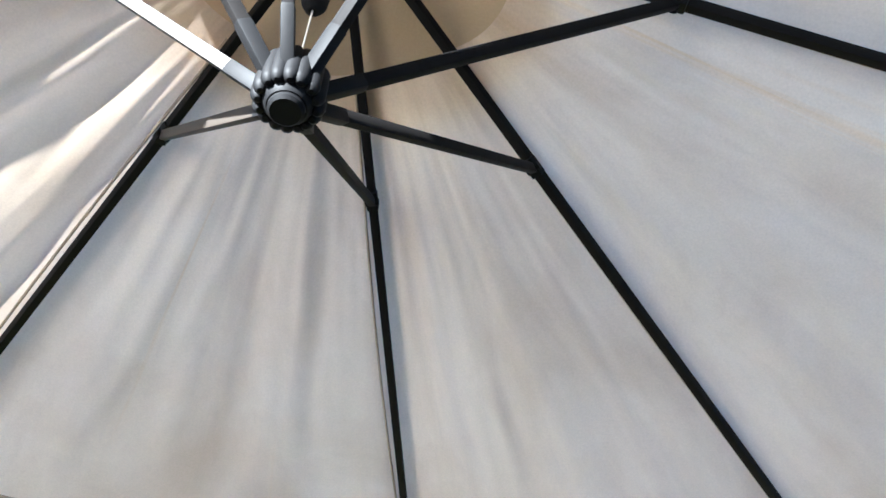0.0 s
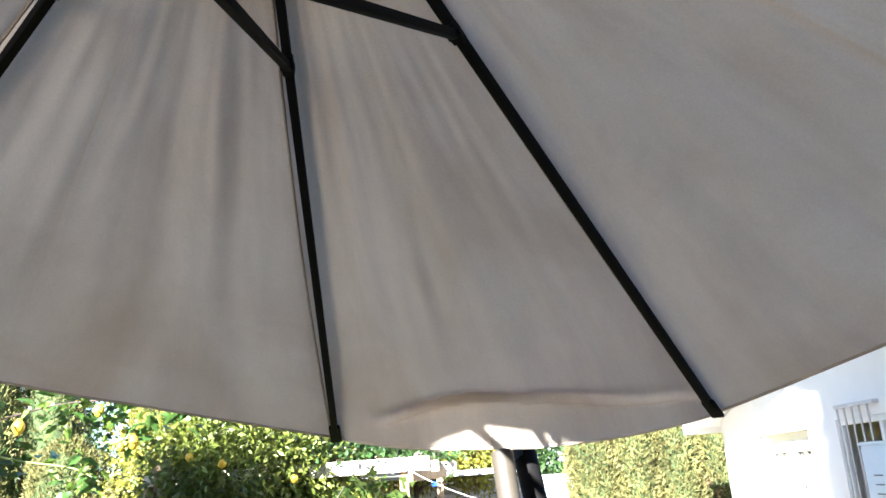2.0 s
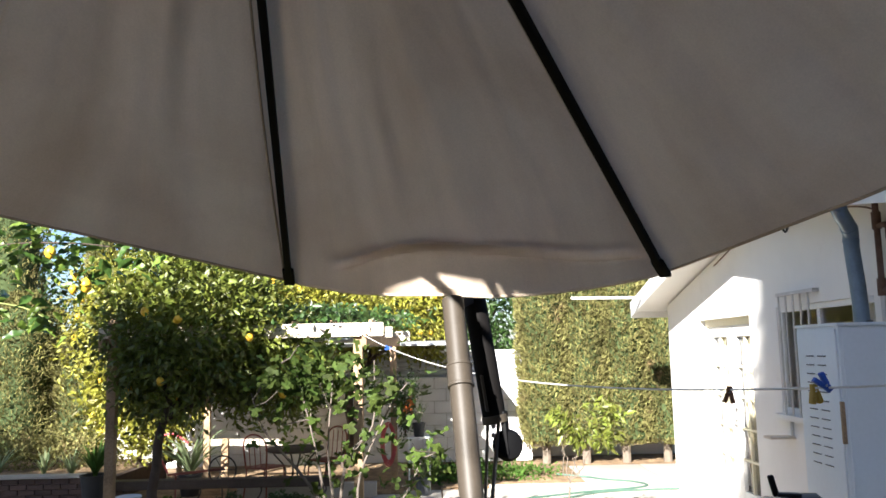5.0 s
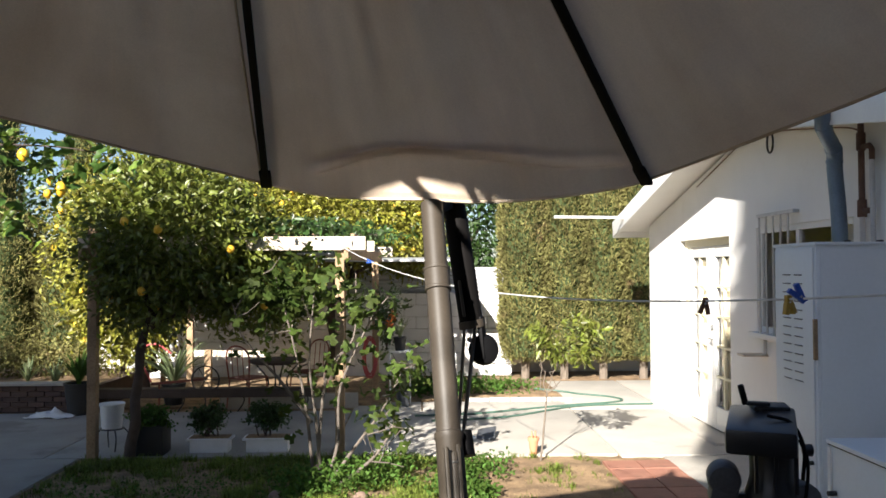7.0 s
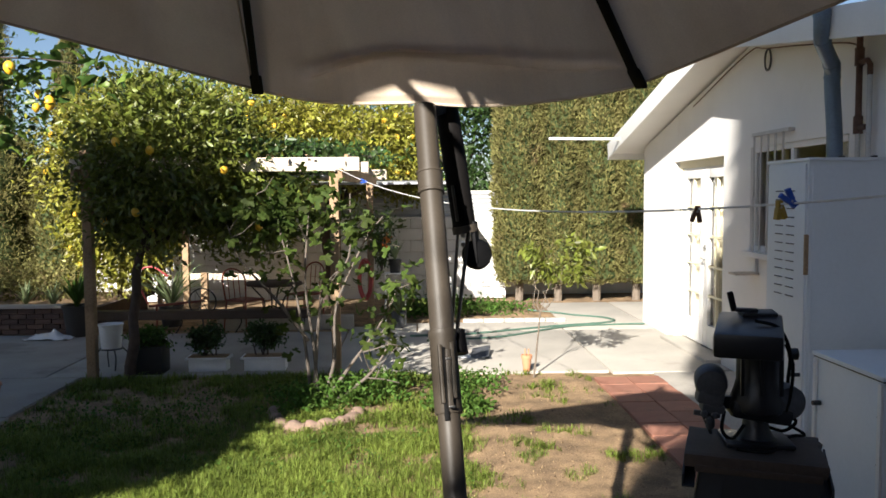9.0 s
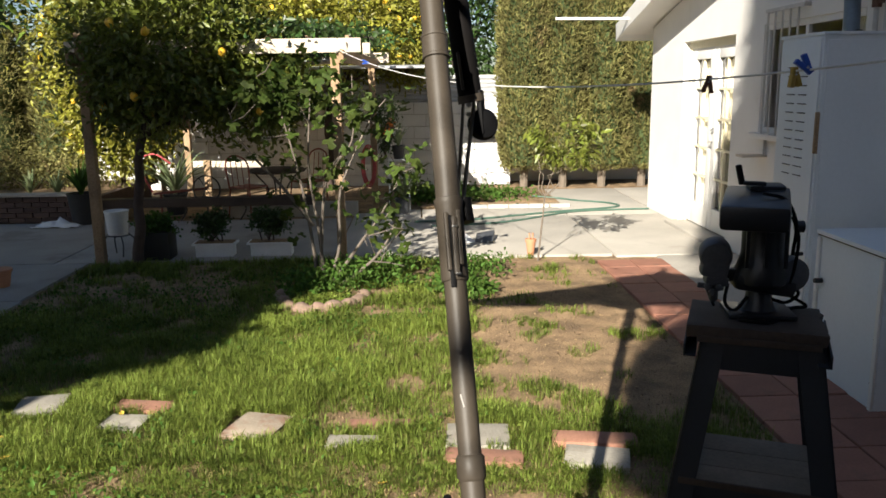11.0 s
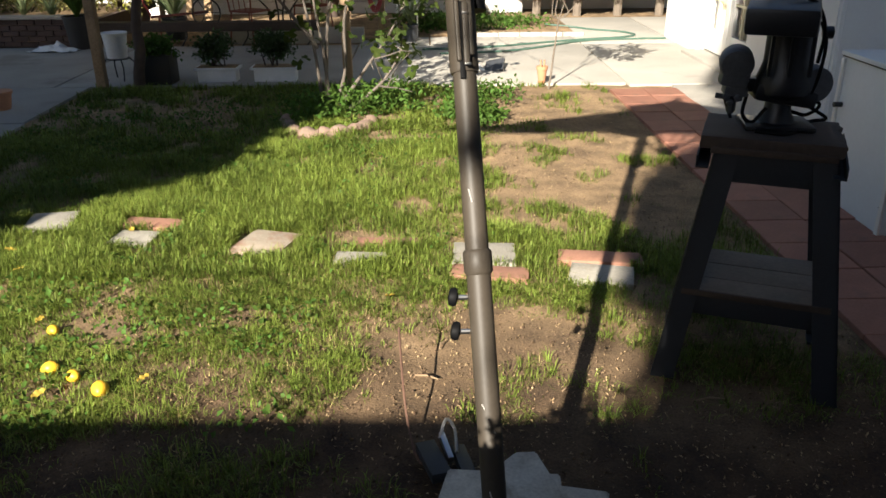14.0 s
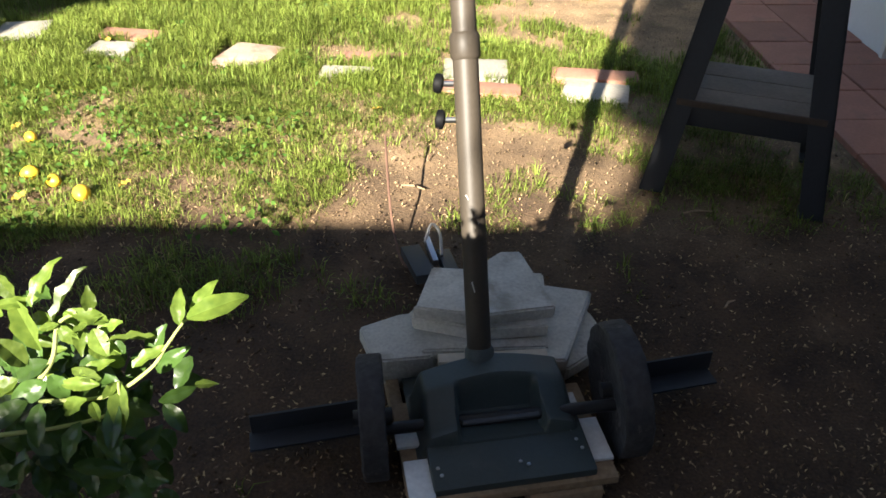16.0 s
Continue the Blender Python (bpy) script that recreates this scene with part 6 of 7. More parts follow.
part("pot_body", lathe([(0.032, 0), (0.048, 0.125), (0.055, 0.128), (0.056, 0.16), (0.048, 0.162), (0.045, 0.14)], (1.345, 7.22, 0.012), n=20), POT_TERRA, pot)
for dx in (-0.012, 0.015):
    part("stem", tube([(1.345 + dx, 7.22, 0.14), (1.345 + dx * 1.3, 7.22, 0.23)], 0.008, 6), POT_TERRA, pot)
bag = thing("grey_trays", "two flattened grey plastic trays on the concrete", "tray", (0.85, 8.05, 0.0))
part("tray", box((0.72, 8.05, 0.035), (0.22, 0.36, 0.03), (8, 12, 20), bev=0.006), POT_WHITE, bag)
part("tray", box((0.96, 8.02, 0.035), (0.20, 0.34, 0.03), (10, -12, -10), bev=0.006), MACHINE_GREY, bag)
rag = thing("cloth_heap", "crumpled white cloth lying on the concrete", "cloth", (-4.2, 9.45, 0.0))
bm = bmesh.new()
bmesh.ops.create_grid(bm, x_segments=16, y_segments=12, size=0.5)
for v in bm.verts:
    r = math.hypot(v.co.x, v.co.y * 1.2)
    v.co = Vector((-4.2 + v.co.x * 0.55, 9.45 + v.co.y * 0.35, 0.014 + max(0, 0.08 * (1 - r * 2.0)) * (1 + noise.noise(v.co * 6)) + 0.04 * abs(noise.noise(v.co * 9))))
part("cloth", bm, WHITE_TRIM, rag)
stand = thing("white_bucket", "pale bucket standing on a bent wire stand", "bucket", (-2.78, 7.6, 0))
part("bucket", lathe([(0.095, 0.23), (0.115, 0.45), (0.122, 0.455), (0.122, 0.47), (0.108, 0.46)], (-2.78, 7.6, 0), n=22), POT_WHITE, stand)
part("stand_ring", tube([(-2.78 + 0.11 * math.cos(k * math.tau / 20), 7.6 + 0.11 * math.sin(k * math.tau / 20), 0.222) for k in range(21)], 0.007, 6), BLACK_IRON, stand)
for k in range(4):
    a = k * math.tau / 4 + 0.6
    part("leg", tube(smooth_line([(-2.78 + 0.11 * math.cos(a), 7.6 + 0.11 * math.sin(a), 0.22), (-2.78 + 0.16 * math.cos(a), 7.6 + 0.16 * math.sin(a), 0.14), (-2.78 + 0.12 * math.cos(a), 7.6 + 0.12 * math.sin(a), 0.012)], 4), 0.007, 6), BLACK_IRON, stand)
tub = thing("dark_tub", "dark square tub with leafy plants", "planter", (-2.32, 7.42, 0))
part("tub_box", box((-2.32, 7.42, 0.15), (0.27, 0.27, 0.28), bev=0.012), POT_BLACK, tub)
p = crown_points((-2.32, 7.42, 0.36), (0.22, 0.2, 0.13), 700, 30, 0.2, 0.2)
leaf_cloud("foliage", p, 0.05, 0.03, WEED, tub, up=0.8)
tagged(part("brick_pot", lathe([(0.075, 0), (0.10, 0.13), (0.11, 0.135), (0.11, 0.155), (0.09, 0.155)], (-3.35, 6.35, 0.01), n=18), POT_TERRA), "terracotta pot standing on the walkway", "pot")

# ---- near lemon tree: branches that reach into view ----
lemon_me = finish(lathe([(0.003, -0.044), (0.009, -0.040), (0.020, -0.031), (0.031, -0.010), (0.032, 0.006), (0.025, 0.024), (0.012, 0.036), (0.004, 0.041)], n=18), "lemon")
lemon_me.materials.append(LEMON)


def leaf_mesh(name, ln, wd, curl, fold, material):
    """One leaf with a raised edge, midrib groove and drooping tip."""
    bm = bmesh.new()
    rows = []
    for j in range(9):
        t = j / 8
        w = wd * math.sin(math.pi * min(1, t * 0.96 + 0.02)) ** 0.75 * (1 - 0.25 * t)
        z = -curl * ln * t * t
        rows.append([bm.verts.new((k * w, t * ln, z + fold * abs(k) * w + 0.004 * math.sin(j * 2.1) * abs(k))) for k in (-1, -0.5, 0, 0.5, 1)])
    for a, b in zip(rows, rows[1:]):
        for i in range(4):
            bm.faces.new((a[i], a[i + 1], b[i + 1], b[i]))
    me = finish(bm, name)
    me.materials.append(material)
    return me


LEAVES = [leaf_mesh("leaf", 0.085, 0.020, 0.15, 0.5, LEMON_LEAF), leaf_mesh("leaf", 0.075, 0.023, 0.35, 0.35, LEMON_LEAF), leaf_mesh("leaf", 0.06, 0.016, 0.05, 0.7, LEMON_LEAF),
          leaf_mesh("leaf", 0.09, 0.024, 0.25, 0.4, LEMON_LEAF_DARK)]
LEAF_SIZE = [(0.085, 0.020), (0.075, 0.023), (0.06, 0.016), (0.09, 0.024)]
near = thing("lemon_bush", "low lemon bush with glossy sunlit leaves", "bush", (-0.60, 0.20, 0))
# the sprays spread over a tilted plane: millimetres to the side and down from its upper corner
SPRAY_O, SPRAY_X, SPRAY_Y = Vector((-0.0395, 0.0751, 1.0811)), Vector((0.9996, -0.0284, 0.0000)), Vector((0.0159, 0.5602, 0.8282))
SPRAY_N = SPRAY_X.cross(SPRAY_Y)


def spray(a, b, deep=0.0):
    return SPRAY_O + (SPRAY_X * a - SPRAY_Y * b - SPRAY_N * deep) * 0.001


def branch(pts, r0, r1, material):
    line = smooth_line(pts, 5)
    part("branch", tube(line, [r0 + (r1 - r0) * i / (len(line) - 1) for i in range(len(line))], 8), material, near)
    return line


def set_leaf(m, kind):
    ob = new("leaf", LEAVES[kind])
    ob.parent = near
    ob.matrix_parent_inverse = Matrix.Translation(near.location).inverted()
    ob.matrix_basis = m


def put_leaf(p, az, el, roll, kind=None, scale=1.0):
    set_leaf(Matrix.Translation(p) @ Euler((0, 0, radians(az - 90))).to_matrix().to_4x4() @ Euler((radians(el), 0, 0)).to_matrix().to_4x4() @ Euler((0, radians(roll), 0)).to_matrix().to_4x4() @ Matrix.Scale(scale, 4),
             kind if kind is not None else random.randrange(3))


def stretch_leaf(a, b, c, d, half, kind, deep=0.0):
    """A leaf from its stalk to its tip, turned a little off the plane of the spray."""
    p, q = spray(a, b, deep + random.uniform(-6, 6)), spray(c, d, deep + random.uniform(-16, 10))
    y = (q - p).normalized()
    z = (SPRAY_N + Vector((0, 0, 0.5)) + Vector((random.uniform(-1, 1), random.uniform(-1, 1), random.uniform(-0.6, 0.6))) * 0.45)
    x = y.cross(z).normalized()
    z = x.cross(y)
    ln, wd = LEAF_SIZE[kind]
    k, w = (q - p).length / ln, half * 0.00125 / wd
    m = Matrix((x * w, y * k, z * k)).transposed().to_4x4()
    m.translation = p
    set_leaf(m, kind)


random.seed(21)
root = spray(-60, 190, 40)
part("trunk", tube(smooth_line([(-0.60, 0.20, -0.05), (-0.56, 0.18, 0.35), tuple(root)], 5), [0.020] * 5 + [0.014] * 5 + [0.005], 12), BARK, near)
branch([root, spray(10, 130, 12), spray(38, 98, 3), spray(44, 70), spray(58, 60)], 0.0028, 0.0012, GREEN_TWIG)
branch([spray(10, 130, 12), spray(75, 125, 8), spray(112, 103, 2), spray(126, 84), spray(137, 68), spray(143, 63)], 0.0018, 0.0009, GREEN_TWIG)
branch([spray(-20, 160, 25), spray(40, 150, 18), spray(85, 135, 8), spray(90, 112)], 0.002, 0.001, GREEN_TWIG)
for row in ((142, 63, 185, 45, 8, 0), (143, 60, 158, 34, 5, 1), (137, 68, 135, 41, 5, 1), (42, 67, 62, 24, 6, 0), (22, 57, 34, 19, 6, 1), (34, 88, 0, 49, 8, 0), (41, 50, 19, 38, 5, 3), (11, 49, -2, 31, 7, 0), (19, 101, 5, 80, 8, 0),
          (69, 73, 81, 92, 7, 0), (66, 59, 71, 45, 5, 1), (101, 101, 124, 81, 5, 1), (121, 78, 86, 79, 3, 2), (76, 114, 43, 113, 5, 1), (77, 110, 53, 103, 5, 0), (88, 112, 95, 149, 7, 0), (69, 124, 38, 138, 6, 1), (38, 98, 3, 112, 7, 3),
          (146, 114, 165, 112, 3, 2), (80, 124, 89, 110, 4, 1), (69, 128, 78, 141, 4, 2), (46, 69, 32, 73, 3, 2), (37, 108, 48, 128, 7, 3), (34, 114, 9, 128, 8, 3), (57, 78, 49, 69, 3, 2), (55, 76, 76, 62, 3, 2), (87, 128, 90, 158, 6, 3),
          (124, 128, 142, 149, 6, 3), (121, 126, 146, 117, 5, 3), (34, 128, 34, 158, 7, 3), (21, 128, -5, 146, 8, 3), (64, 142, 53, 169, 7, 3), (76, 146, 96, 165, 6, 3), (110, 183, 128, 181, 6, 3), (59, 174, 92, 177, 6, 3)):
    stretch_leaf(*row)
# leaves below and behind the sprays, their shade put into the dark leaf colour
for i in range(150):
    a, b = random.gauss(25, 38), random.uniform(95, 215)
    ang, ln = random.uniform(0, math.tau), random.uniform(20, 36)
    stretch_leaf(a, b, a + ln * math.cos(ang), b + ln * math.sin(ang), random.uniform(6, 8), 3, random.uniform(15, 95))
for i in range(26):
    a, b = random.gauss(30, 26), random.uniform(45, 120)
    ang, ln = random.uniform(0, math.tau), random.uniform(14, 26)
    stretch_leaf(a, b, a + ln * math.cos(ang), b + ln * math.sin(ang), random.uniform(4, 6), random.choice((0, 1, 3)), random.uniform(5, 30))
upper = thing("lemon_tree", "lemon tree with glossy leaves and hanging ripe lemons", "tree", (-2.75, 2.9, 0), "citrus trees")
part("trunk", tube(smooth_line([(-2.75, 2.9, -0.05), (-2.72, 2.92, 0.6), (-2.78, 2.95, 1.2), (-2.7, 3.0, 1.75)], 5), 0.045, 12), BARK, upper)
near = upper
high = branch([(-2.7, 3.0, 1.75), (-2.3, 3.1, 2.15), (-1.85, 3.25, 2.33), (-1.5, 3.35, 2.36), (-1.18, 3.36, 2.32)], 0.007, 0.0025, BARK_DARK)
hang = branch([(-1.62, 3.32, 2.34), (-1.48, 3.34, 2.25), (-1.41, 3.33, 2.19)], 0.004, 0.002, GREEN_TWIG)
side = branch([(-2.2, 3.12, 2.2), (-1.9, 3.2, 2.1), (-1.68, 3.3, 2.05), (-1.55, 3.3, 1.98)], 0.006, 0.002, GREEN_TWIG)
for p, s in (((-1.41, 3.33, 2.155), 0.85), ((-1.565, 3.29, 2.31), 0.8), ((-1.475, 3.37, 2.20), 0.55), ((-1.48, 3.35, 2.135), 0.55), ((-1.9, 3.2, 2.25), 0.9)):
    ob = new("lemon", lemon_me)
    ob.parent = near
    ob.matrix_parent_inverse = Matrix.Translation(near.location).inverted()
    ob.matrix_basis = Matrix.Translation(p) @ Matrix.Scale(s, 4)
for line, count, gap in ((high, 105, 0.075), (side, 44, 0.05), (hang, 30, 0.045)):
    for i in range(count):
        q = Vector(line[random.randrange(len(line) // 3, len(line))]) + Vector((random.gauss(0, gap), random.gauss(0, gap), random.gauss(-0.01, gap)))
        put_leaf(q, random.uniform(-60, 240), random.uniform(-50, 40), random.uniform(-60, 60), 3 if random.random() < 0.5 else None, random.uniform(0.8, 1.15))
p = crown_points((-3.0, 2.85, 2.3), (0.68, 0.65, 0.65), 7000, 110, 0.17, 0.35)
leaf_cloud("crown", p, 0.085, 0.04, CITRUS_DARK, near)
# Unseen extra crown, added to block sky light over the left lawn.
p = crown_points((-4.3, 3.7, 2.5), (1.0, 1.1, 1.2), 9000, 140, 0.15, 0.3)
leaf_cloud("crown", p, 0.11, 0.05, CITRUS_DARK, near)

# fallen fruit and leaves
for x, y, s in ((-1.126, 2.11, 0.8), (-1.022, 2.055, 0.74), (-0.89, 1.96, 0.92), (-1.24, 2.40, 0.7), (-1.85, 2.95, 0.8)):
    ob = tagged(new("fallen_lemon", lemon_me), "ripe yellow lemon lying in the grass", "lemon", "fallen lemons")
    ob.matrix_basis = pose(x, y, 0.024 * s, 80, 0, random.uniform(0, 360)) @ Matrix.Scale(s, 4)
leaf_y = leaf_mesh("yellow_leaf", 0.055, 0.016, -0.2, 0.4, LEAF_YELLOW)
for x, y in ((0.06, 2.64), (-1.27, 3.44), (-1.32, 2.50), (-1.5, 2.3), (-1.62, 3.0), (-1.75, 3.2), (-0.745, 2.04), (-1.1, 1.9)):
    ob = tagged(new("fallen_leaf", leaf_y), "yellow citrus leaf fallen on the lawn", "leaf", "fallen leaves")
    ob.matrix_basis = pose(x, y, 0.03, random.uniform(-15, 15), random.uniform(-20, 20), random.uniform(0, 360))
for x, y, rz, ln in ((0.24, 2.02, -20, 0.09), (0.73, 1.93, 30, 0.05), (0.30, 2.25, 70, 0.06), (1.20, 1.85, 5, 0.10), (1.15, 1.35, 40, 0.05)):
    tagged(part("twig_litter", tube([pose(x, y, 0.01, 0, 0, rz) @ Vector(q) for q in ((-ln / 2, 0, 0), (0, 0.006, 0.004), (ln / 2, 0, 0))], [0.003, 0.004, 0.002], 6), WOOD_RAW), "dry broken twig on the soil", "twig", "litter twigs")

# ---- stepping stones in the lawn ----
for x, y, w, d, rz, m in ((-1.78, 3.64, 0.25, 0.28, 10, STONE_GREY), (-1.22, 3.60, 0.32, 0.14, -10, PAVER_RED), (-1.25, 3.39, 0.22, 0.19, -8, STONE_GREY), (-0.57, 3.30, 0.26, 0.30, -18, STONE_PINK),
                          (0.05, 3.29, 0.34, 0.10, -3, PAVER_RED), (-0.07, 3.10, 0.26, 0.12, -4, STONE_GREY), (0.52, 3.13, 0.30, 0.25, -4, STONE_GREY), (0.53, 2.91, 0.36, 0.13, -10, PAVER_RED),
                          (1.07, 3.065, 0.40, 0.135, -9, PAVER_RED), (1.04, 2.875, 0.29, 0.20, -14, STONE_GREY), (1.74, 2.93, 0.33, 0.11, -14, STONE_GREY)):
    red = m is PAVER_RED
    tagged(part("stepping_stone", paver((x, y, -0.010), (w, d, 0.05), rz), m), "worn red concrete paver sunk in the lawn" if red else "worn grey concrete paver sunk in the lawn", "stepping stone", "stepping stones")


# ---- unseen trees, walls and eave added to cast the shade in the yard ----
# Added blocker for the shade over the bench and the house wall.
single("wall_south_tall", box((2.05, -6.55, 5.2), (8.90, 0.30, 10.4)), BRICK, "unseen tall wall added to shade the right of the yard", "wall", kind="structure")
# Added leaf clumps that make the tall wall's shadow edge ragged.
tree("shade_tree", "unseen slim tree added to fray the shadow of the tall wall", (-2.2, -6.0, 0), [((-2.40, -6.1, 5.45), (0.24, 0.4, 0.75)), ((-2.2, -6.1, 7.6), (0.36, 0.4, 1.6))], 0.12, 0.20, CITRUS_DARK, BARK_DARK, 5200, 0, "yard shade trees", clump=0.12)
# Added out of view; crowns sized to cast the lawn's shade edge.
tree("shade_tree", "unseen dense tree added beside the yard to cast shade", (-5.6, -0.2, 0), [((-5.7, -0.2, 3.85), (2.0, 1.4, 2.0)), ((-8.2, -0.2, 3.7), (2.3, 1.4, 2.2)), ((-4.55, 0.1, 2.7), (1.05, 0.9, 2.0)), ((-5.6, -0.2, 4.9), (1.0, 0.9, 1.0)), ((-3.9, 0.1, 3.15), (0.82, 0.8, 0.75)), ((-5.6, -0.2, 2.6), (1.6, 1.2, 1.8))], 0.2, 0.24, CITRUS_DARK, BARK_DARK, 80000, 0, "yard shade trees", clump=0.09)
tree("shade_tree", "unseen dense tree added beside the yard to cast shade", (-11.0, 0.2, 0), [((-11.0, 0.2, 4.0), (2.2, 1.4, 2.8))], 0.2, 0.22, CITRUS_DARK, BARK_DARK, 14000, 0, "yard shade trees", clump=0.13)
# Added out of view; dark brick keeps bounced light off the soil.
single("wall_south", box((-0.5, -3.3, 1.2), (7.7, 0.2, 2.4)), BRICK, "unseen dark wall added to cut light bouncing into the yard", "wall", kind="structure")
# Added eave, set so its shadow ends just beyond the umbrella base.
single("shade_eave", box((-0.3, -4.2, 2.53), (7.2, 3.66, 0.10), (-9.5, 0, -1.5)), ROOFING, "unseen eave added to shade the near ground", "roof", kind="structure")

# ---- terracotta tile path ----
path = thing("tile_path", "path of square terracotta tiles along the yard", "path", (2.2, 4, 0), kind="structure")
part("path_bed", box((2.62, 3.55, -0.03), (1.42, 7.0, 0.04)), SOIL, path)
tile_me = finish(box((0, 0, 0), (0.302, 0.302, 0.03), bev=0.005), "tile", False)
tile_me.materials.append(TERRACOTTA_TILE)
for j in range(23):
    for i in range(4):
        x, y = 2.085 + i * 0.31, 0.25 + j * 0.31
        if (i > 1 and y > 5.1) or y > 7.0:
            continue
        ob = new("tile", tile_me)
        ob.parent = path
        ob.matrix_parent_inverse = Matrix.Translation(path.location).inverted()
        ob.matrix_basis = pose(x, y, 0.002 + random.uniform(-0.003, 0.003), random.uniform(-0.6, 0.6), random.uniform(-0.6, 0.6), random.uniform(-0.5, 0.5))


# ---- lawn: one object of separate blades ----
def density(x, y):
    """How thickly grass grows: lush to the left and middle, bare soil to the right and near the base."""
    n1 = np.array([noise.noise(Vector((a * 0.9, b * 0.9, 4))) for a, b in zip(x, y)])
    n2 = np.array([noise.noise(Vector((a * 3.1, b * 3.1, 8))) for a, b in zip(x, y)])
    d = 0.78 + 0.55 * n1 + 0.95 * n2
    d += 0.35 * np.exp(-((x + 0.7) / 1.0) ** 2 - ((y - 4.1) / 0.8) ** 2)
    d -= 0.22 * np.exp(-((x - 0.25) / 0.7) ** 2 - ((y - 2.3) / 0.45) ** 2)
    bare = 1 / (1 + np.exp(-(x - 0.15 - 0.25 * (y - 4.5)) * 5)) / (1 + np.exp(-(y - 3.4) * 6))
    d -= 0.90 * bare
    near_bare = 1 / (1 + np.exp(-(x + 0.1) * 4)) / (1 + np.exp((y - 2.45) * 6))
    d -= 0.55 * near_bare
    d -= 0.55 * (y < 1.75) * (x > -0.1) + 0.25 * (y < 1.75) * (x <= -0.1) + 0.3 * (y < 1.25)
    d -= 0.25 * (y > 4.3) * (x < -1.0)
    return d


def blades(n, x0, x1, y0, y1, material, name, h, w, bias=0.0, label="", per=11, lean=1.0):
    """Grass in tufts: n tufts of thin blades that lean out from the middle of each."""
    x, y = rng.uniform(x0, x1, n), rng.uniform(y0, y1, n)
    dens = density(x, y) + bias
    keep = rng.random(n) < np.clip(dens, 0, 1)
    x, y, dens = x[keep], y[keep], dens[keep]
    count = rng.poisson(per * np.clip(0.5 + 0.6 * dens, 0.4, 1.3))
    tall = np.repeat(rng.uniform(0.55, 1.3, len(x)) * (0.75 + 0.35 * np.clip(dens, 0, 1.3)), count)
    x, y = np.repeat(x, count), np.repeat(y, count)
    n = len(x)
    off = rng.normal(size=(n, 2)) * 0.013
    x, y = x + off[:, 0], y + off[:, 1]
    keep = ~((x > 1.90) & (y < 7.1)) & ~((x < -2.88) & (y > 2.9)) & ~((np.abs(x - 0.43) < 0.30) & (np.abs(y - 0.95) < 0.36))
    for o in bpy.data.objects:
        if o.name.startswith("stepping_stone"):
            c = np.array([v.co[:2] for v in o.data.vertices])
            cx, cy = c.mean(0)
            rx, ry = (c.max(0) - c.min(0)) / 2 - 0.016
            keep &= ~((np.abs(x - cx) < rx) & (np.abs(y - cy) < ry))
    x, y, off, tall = x[keep], y[keep], off[keep], tall[keep]
    n = len(x)
    a = np.arctan2(off[:, 1], off[:, 0]) + rng.normal(size=n) * 0.7
    ln = h * rng.uniform(0.55, 1.2, n) * tall
    bend = rng.uniform(0.25, 1.5, n) * lean
    d = np.stack([np.cos(a), np.sin(a), np.zeros(n)], 1)
    s = np.stack([-np.sin(a), np.cos(a), np.zeros(n)], 1) * (w * rng.uniform(0.6, 1.3, n))[:, None]
    b = np.stack([x, y, np.full(n, -0.012)], 1)
    up = np.array([0, 0, 1.0])
    m = b + up * (ln * 0.58)[:, None] + d * (ln * 0.22 * bend)[:, None]
    t = b + up * (ln * np.maximum(0.2, 1.0 - 0.40 * bend))[:, None] + d * (ln * 0.75 * bend)[:, None]
    v = np.stack([b - s, b + s, m + s * 0.8, m - s * 0.8, t], 1).reshape(-1, 3)
    k = np.arange(n) * 5
    f = np.concatenate([np.stack([k, k + 1, k + 2], 1), np.stack([k, k + 2, k + 3], 1), np.stack([k + 3, k + 2, k + 4], 1)])
    tagged(new(name, raw_mesh(name, v, f, material)), label, "grass", kind="stuff")


blades(27000, -3.0, 1.95, 2.9, 5.3, GRASS, "lawn_grass", 0.074, 0.0016, 0.0, "lush bright green lawn grass in tufts", 13, 0.8)
blades(17000, -2.6, 1.95, 1.35, 2.95, GRASS, "lawn_grass", 0.055, 0.0015, -0.10, "short trampled lawn grass with bare patches", 11, 1.35)
blades(9000, -3.0, 1.95, 5.3, 7.2, GRASS, "lawn_grass", 0.080, 0.0026, 0.0, "green lawn grass thinning to bare soil", 10, 1.0)
blades(2600, -1.2, 1.95, 0.0, 1.6, GRASS, "lawn_grass", 0.060, 0.0018, 0.10, "sparse short grass in the shade", 9, 1.2)
blades(6500, -3.0, 1.95, 0.6, 4.6, DRYGRASS, "dry_grass", 0.045, 0.0014, -0.05, "dry straw among the lawn grass", 8, 1.7)
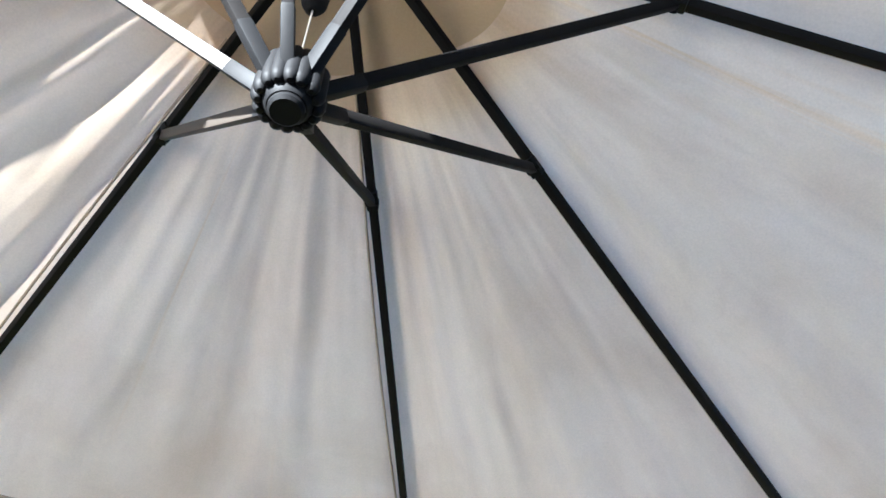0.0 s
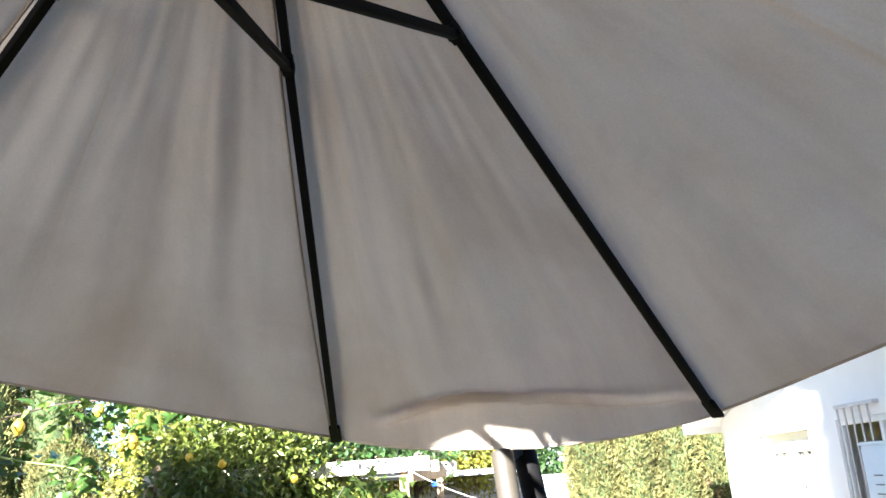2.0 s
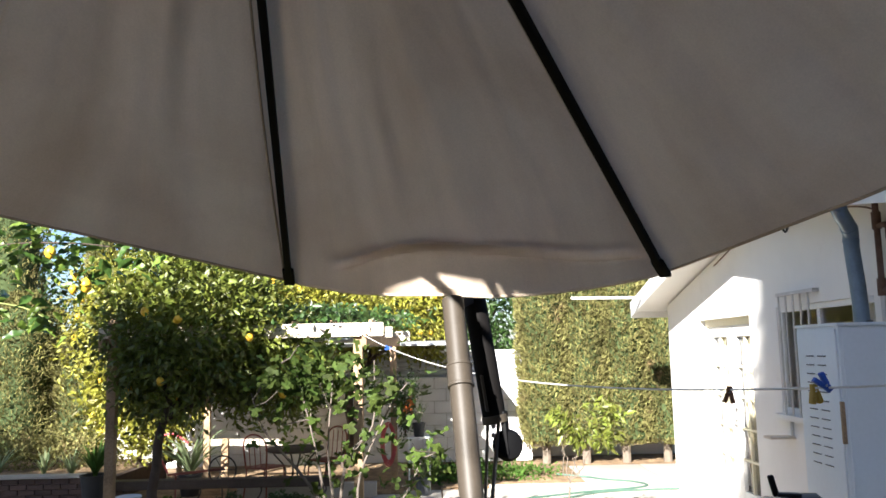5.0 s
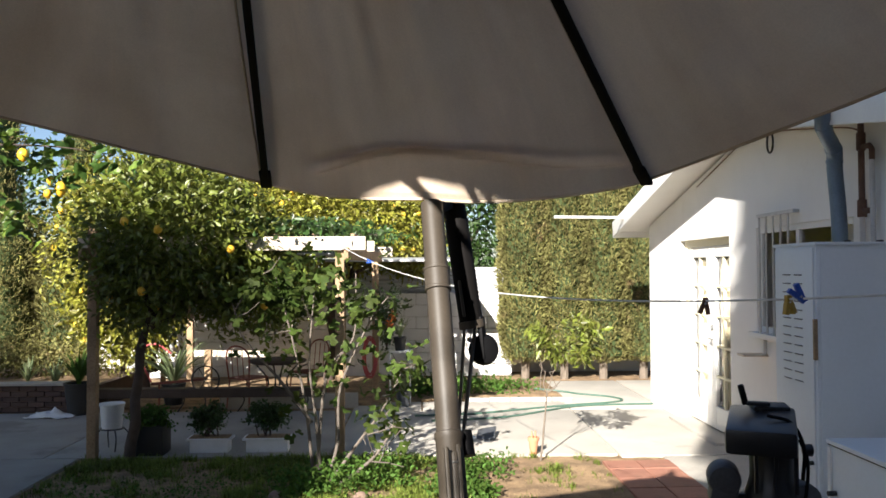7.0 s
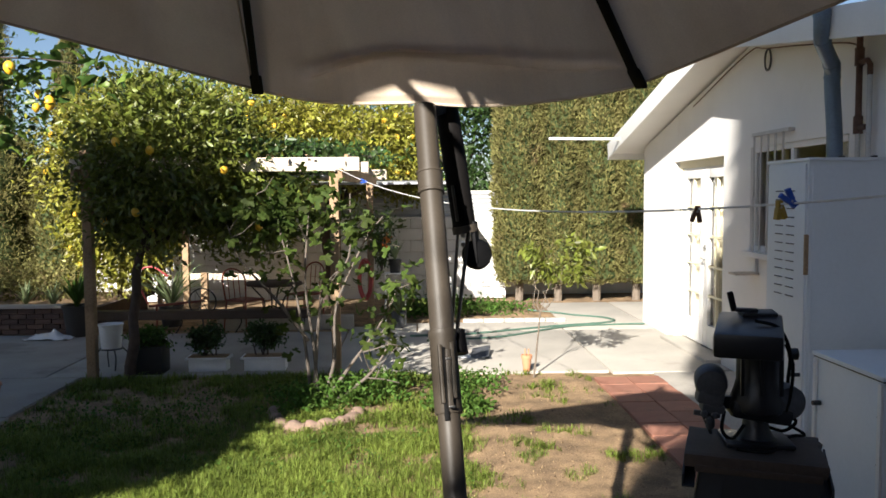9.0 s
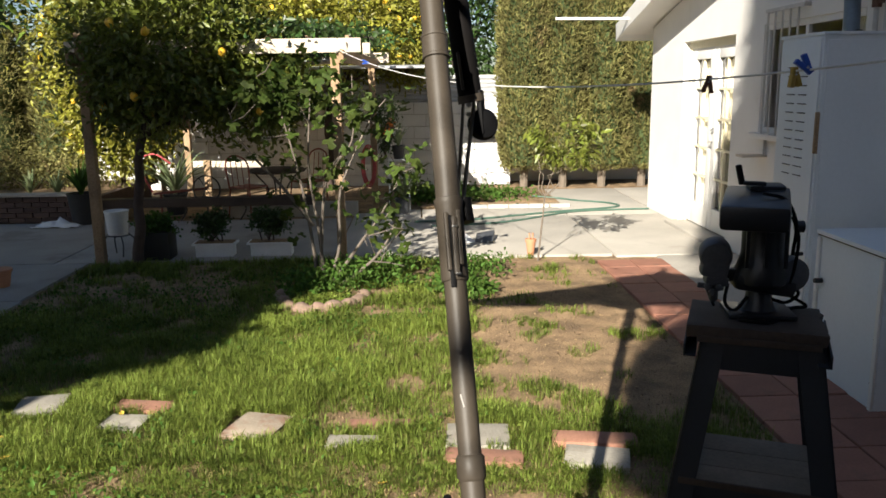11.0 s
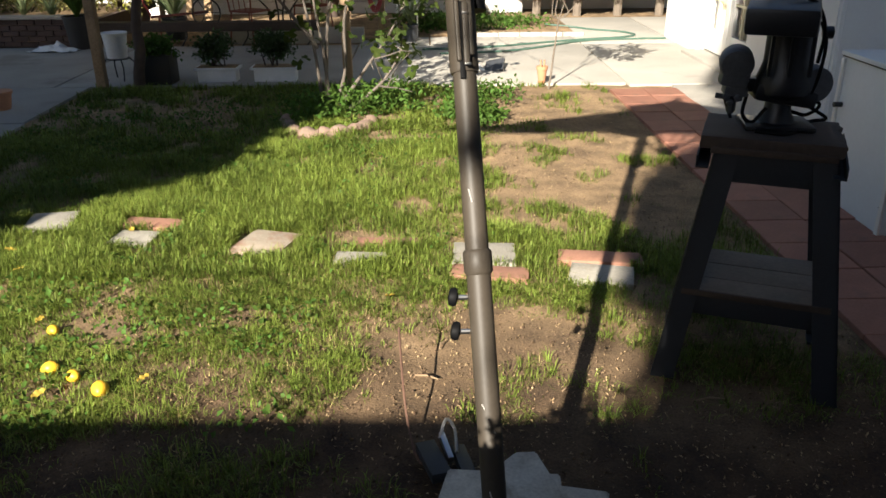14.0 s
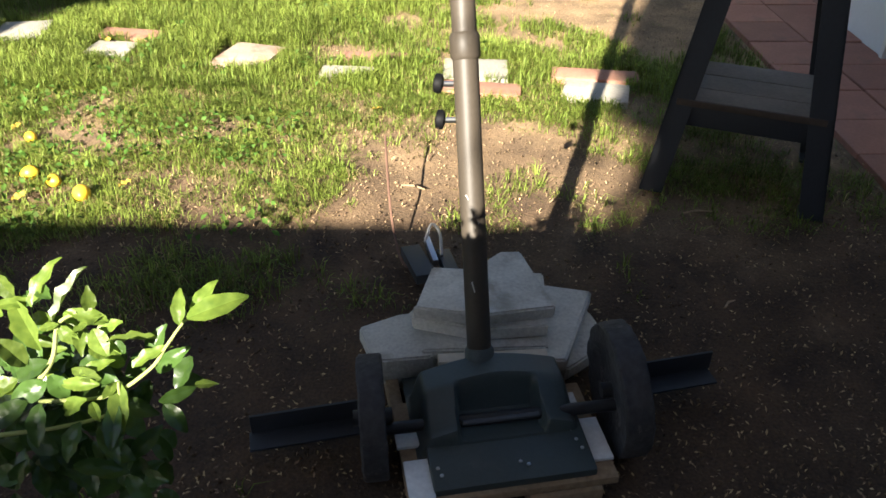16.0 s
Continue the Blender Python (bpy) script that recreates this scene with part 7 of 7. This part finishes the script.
def on_stone(x, y):
    hit = np.zeros(len(x), bool)
    for o in bpy.data.objects:
        if o.name.startswith("stepping_stone"):
            q = np.array([v.co[:2] for v in o.data.vertices])
            (cx, cy), (rx, ry) = q.mean(0), (q.max(0) - q.min(0)) / 2 + 0.03
            hit |= (np.abs(x - cx) < rx) & (np.abs(y - cy) < ry)
    return hit


n = 26000
x, y = rng.uniform(-2.2, 1.95, n), 0.05 + 6.6 * rng.random(n) ** 1.9
keep = ~on_stone(x, y)
leaf_cloud("leaf_litter", np.stack([x, y, np.full(n, 0.0)], 1)[keep], 0.014, 0.006, LEAF_BROWN, up=3.0, droop=0.0)
tagged(bpy.data.objects["leaf_litter"], "small brown leaf litter scattered on the soil", "litter", kind="stuff")
n = 15000
x, y = rng.uniform(-2.8, 0.6, n), rng.uniform(1.7, 6.6, n)
patchy = np.array([noise.noise(Vector((a * 2.3, b * 2.3, 17))) for a, b in zip(x, y)])
keep = ~on_stone(x, y) & ~((x > -0.2) & (y < 2.7)) & ~((y > 5.2) & (x > -1.1)) & (patchy + 0.25 * (y < 2.9) + 0.2 * (y > 4.9) + rng.normal(size=n) * 0.12 > 0.22)
leaf_cloud("clover", np.stack([x, y, rng.uniform(0.005, 0.05, n)], 1)[keep], 0.030, 0.020, WEED, up=2.0, droop=0.0)
tagged(bpy.data.objects["clover"], "low clover and broadleaf weeds in the lawn", "weeds", kind="stuff")
# soil clods
n = 46000
x, y = rng.uniform(-1.9, 1.95, n), 0.05 + 6.8 * rng.random(n) ** 1.5
r = 0.0014 + 0.0065 * rng.random(n) ** 5
c0 = np.stack([x, y, r * 0.2 - 0.006], 1)
dirs = np.array([[1, 0, 0], [-0.3, 0.9, 0], [-0.5, -0.8, 0], [0.1, 0.1, 0.8], [0, 0, -0.5]])
v = (c0[:, None] + (dirs[None] + rng.normal(size=(n, 5, 3)) * 0.25) * r[:, None, None]).reshape(-1, 3)
k = np.arange(n)[:, None, None] * 5
f = (k + np.array([[0, 1, 3], [1, 2, 3], [2, 0, 3], [1, 0, 4], [2, 1, 4], [0, 2, 4]])[None]).reshape(-1, 3)
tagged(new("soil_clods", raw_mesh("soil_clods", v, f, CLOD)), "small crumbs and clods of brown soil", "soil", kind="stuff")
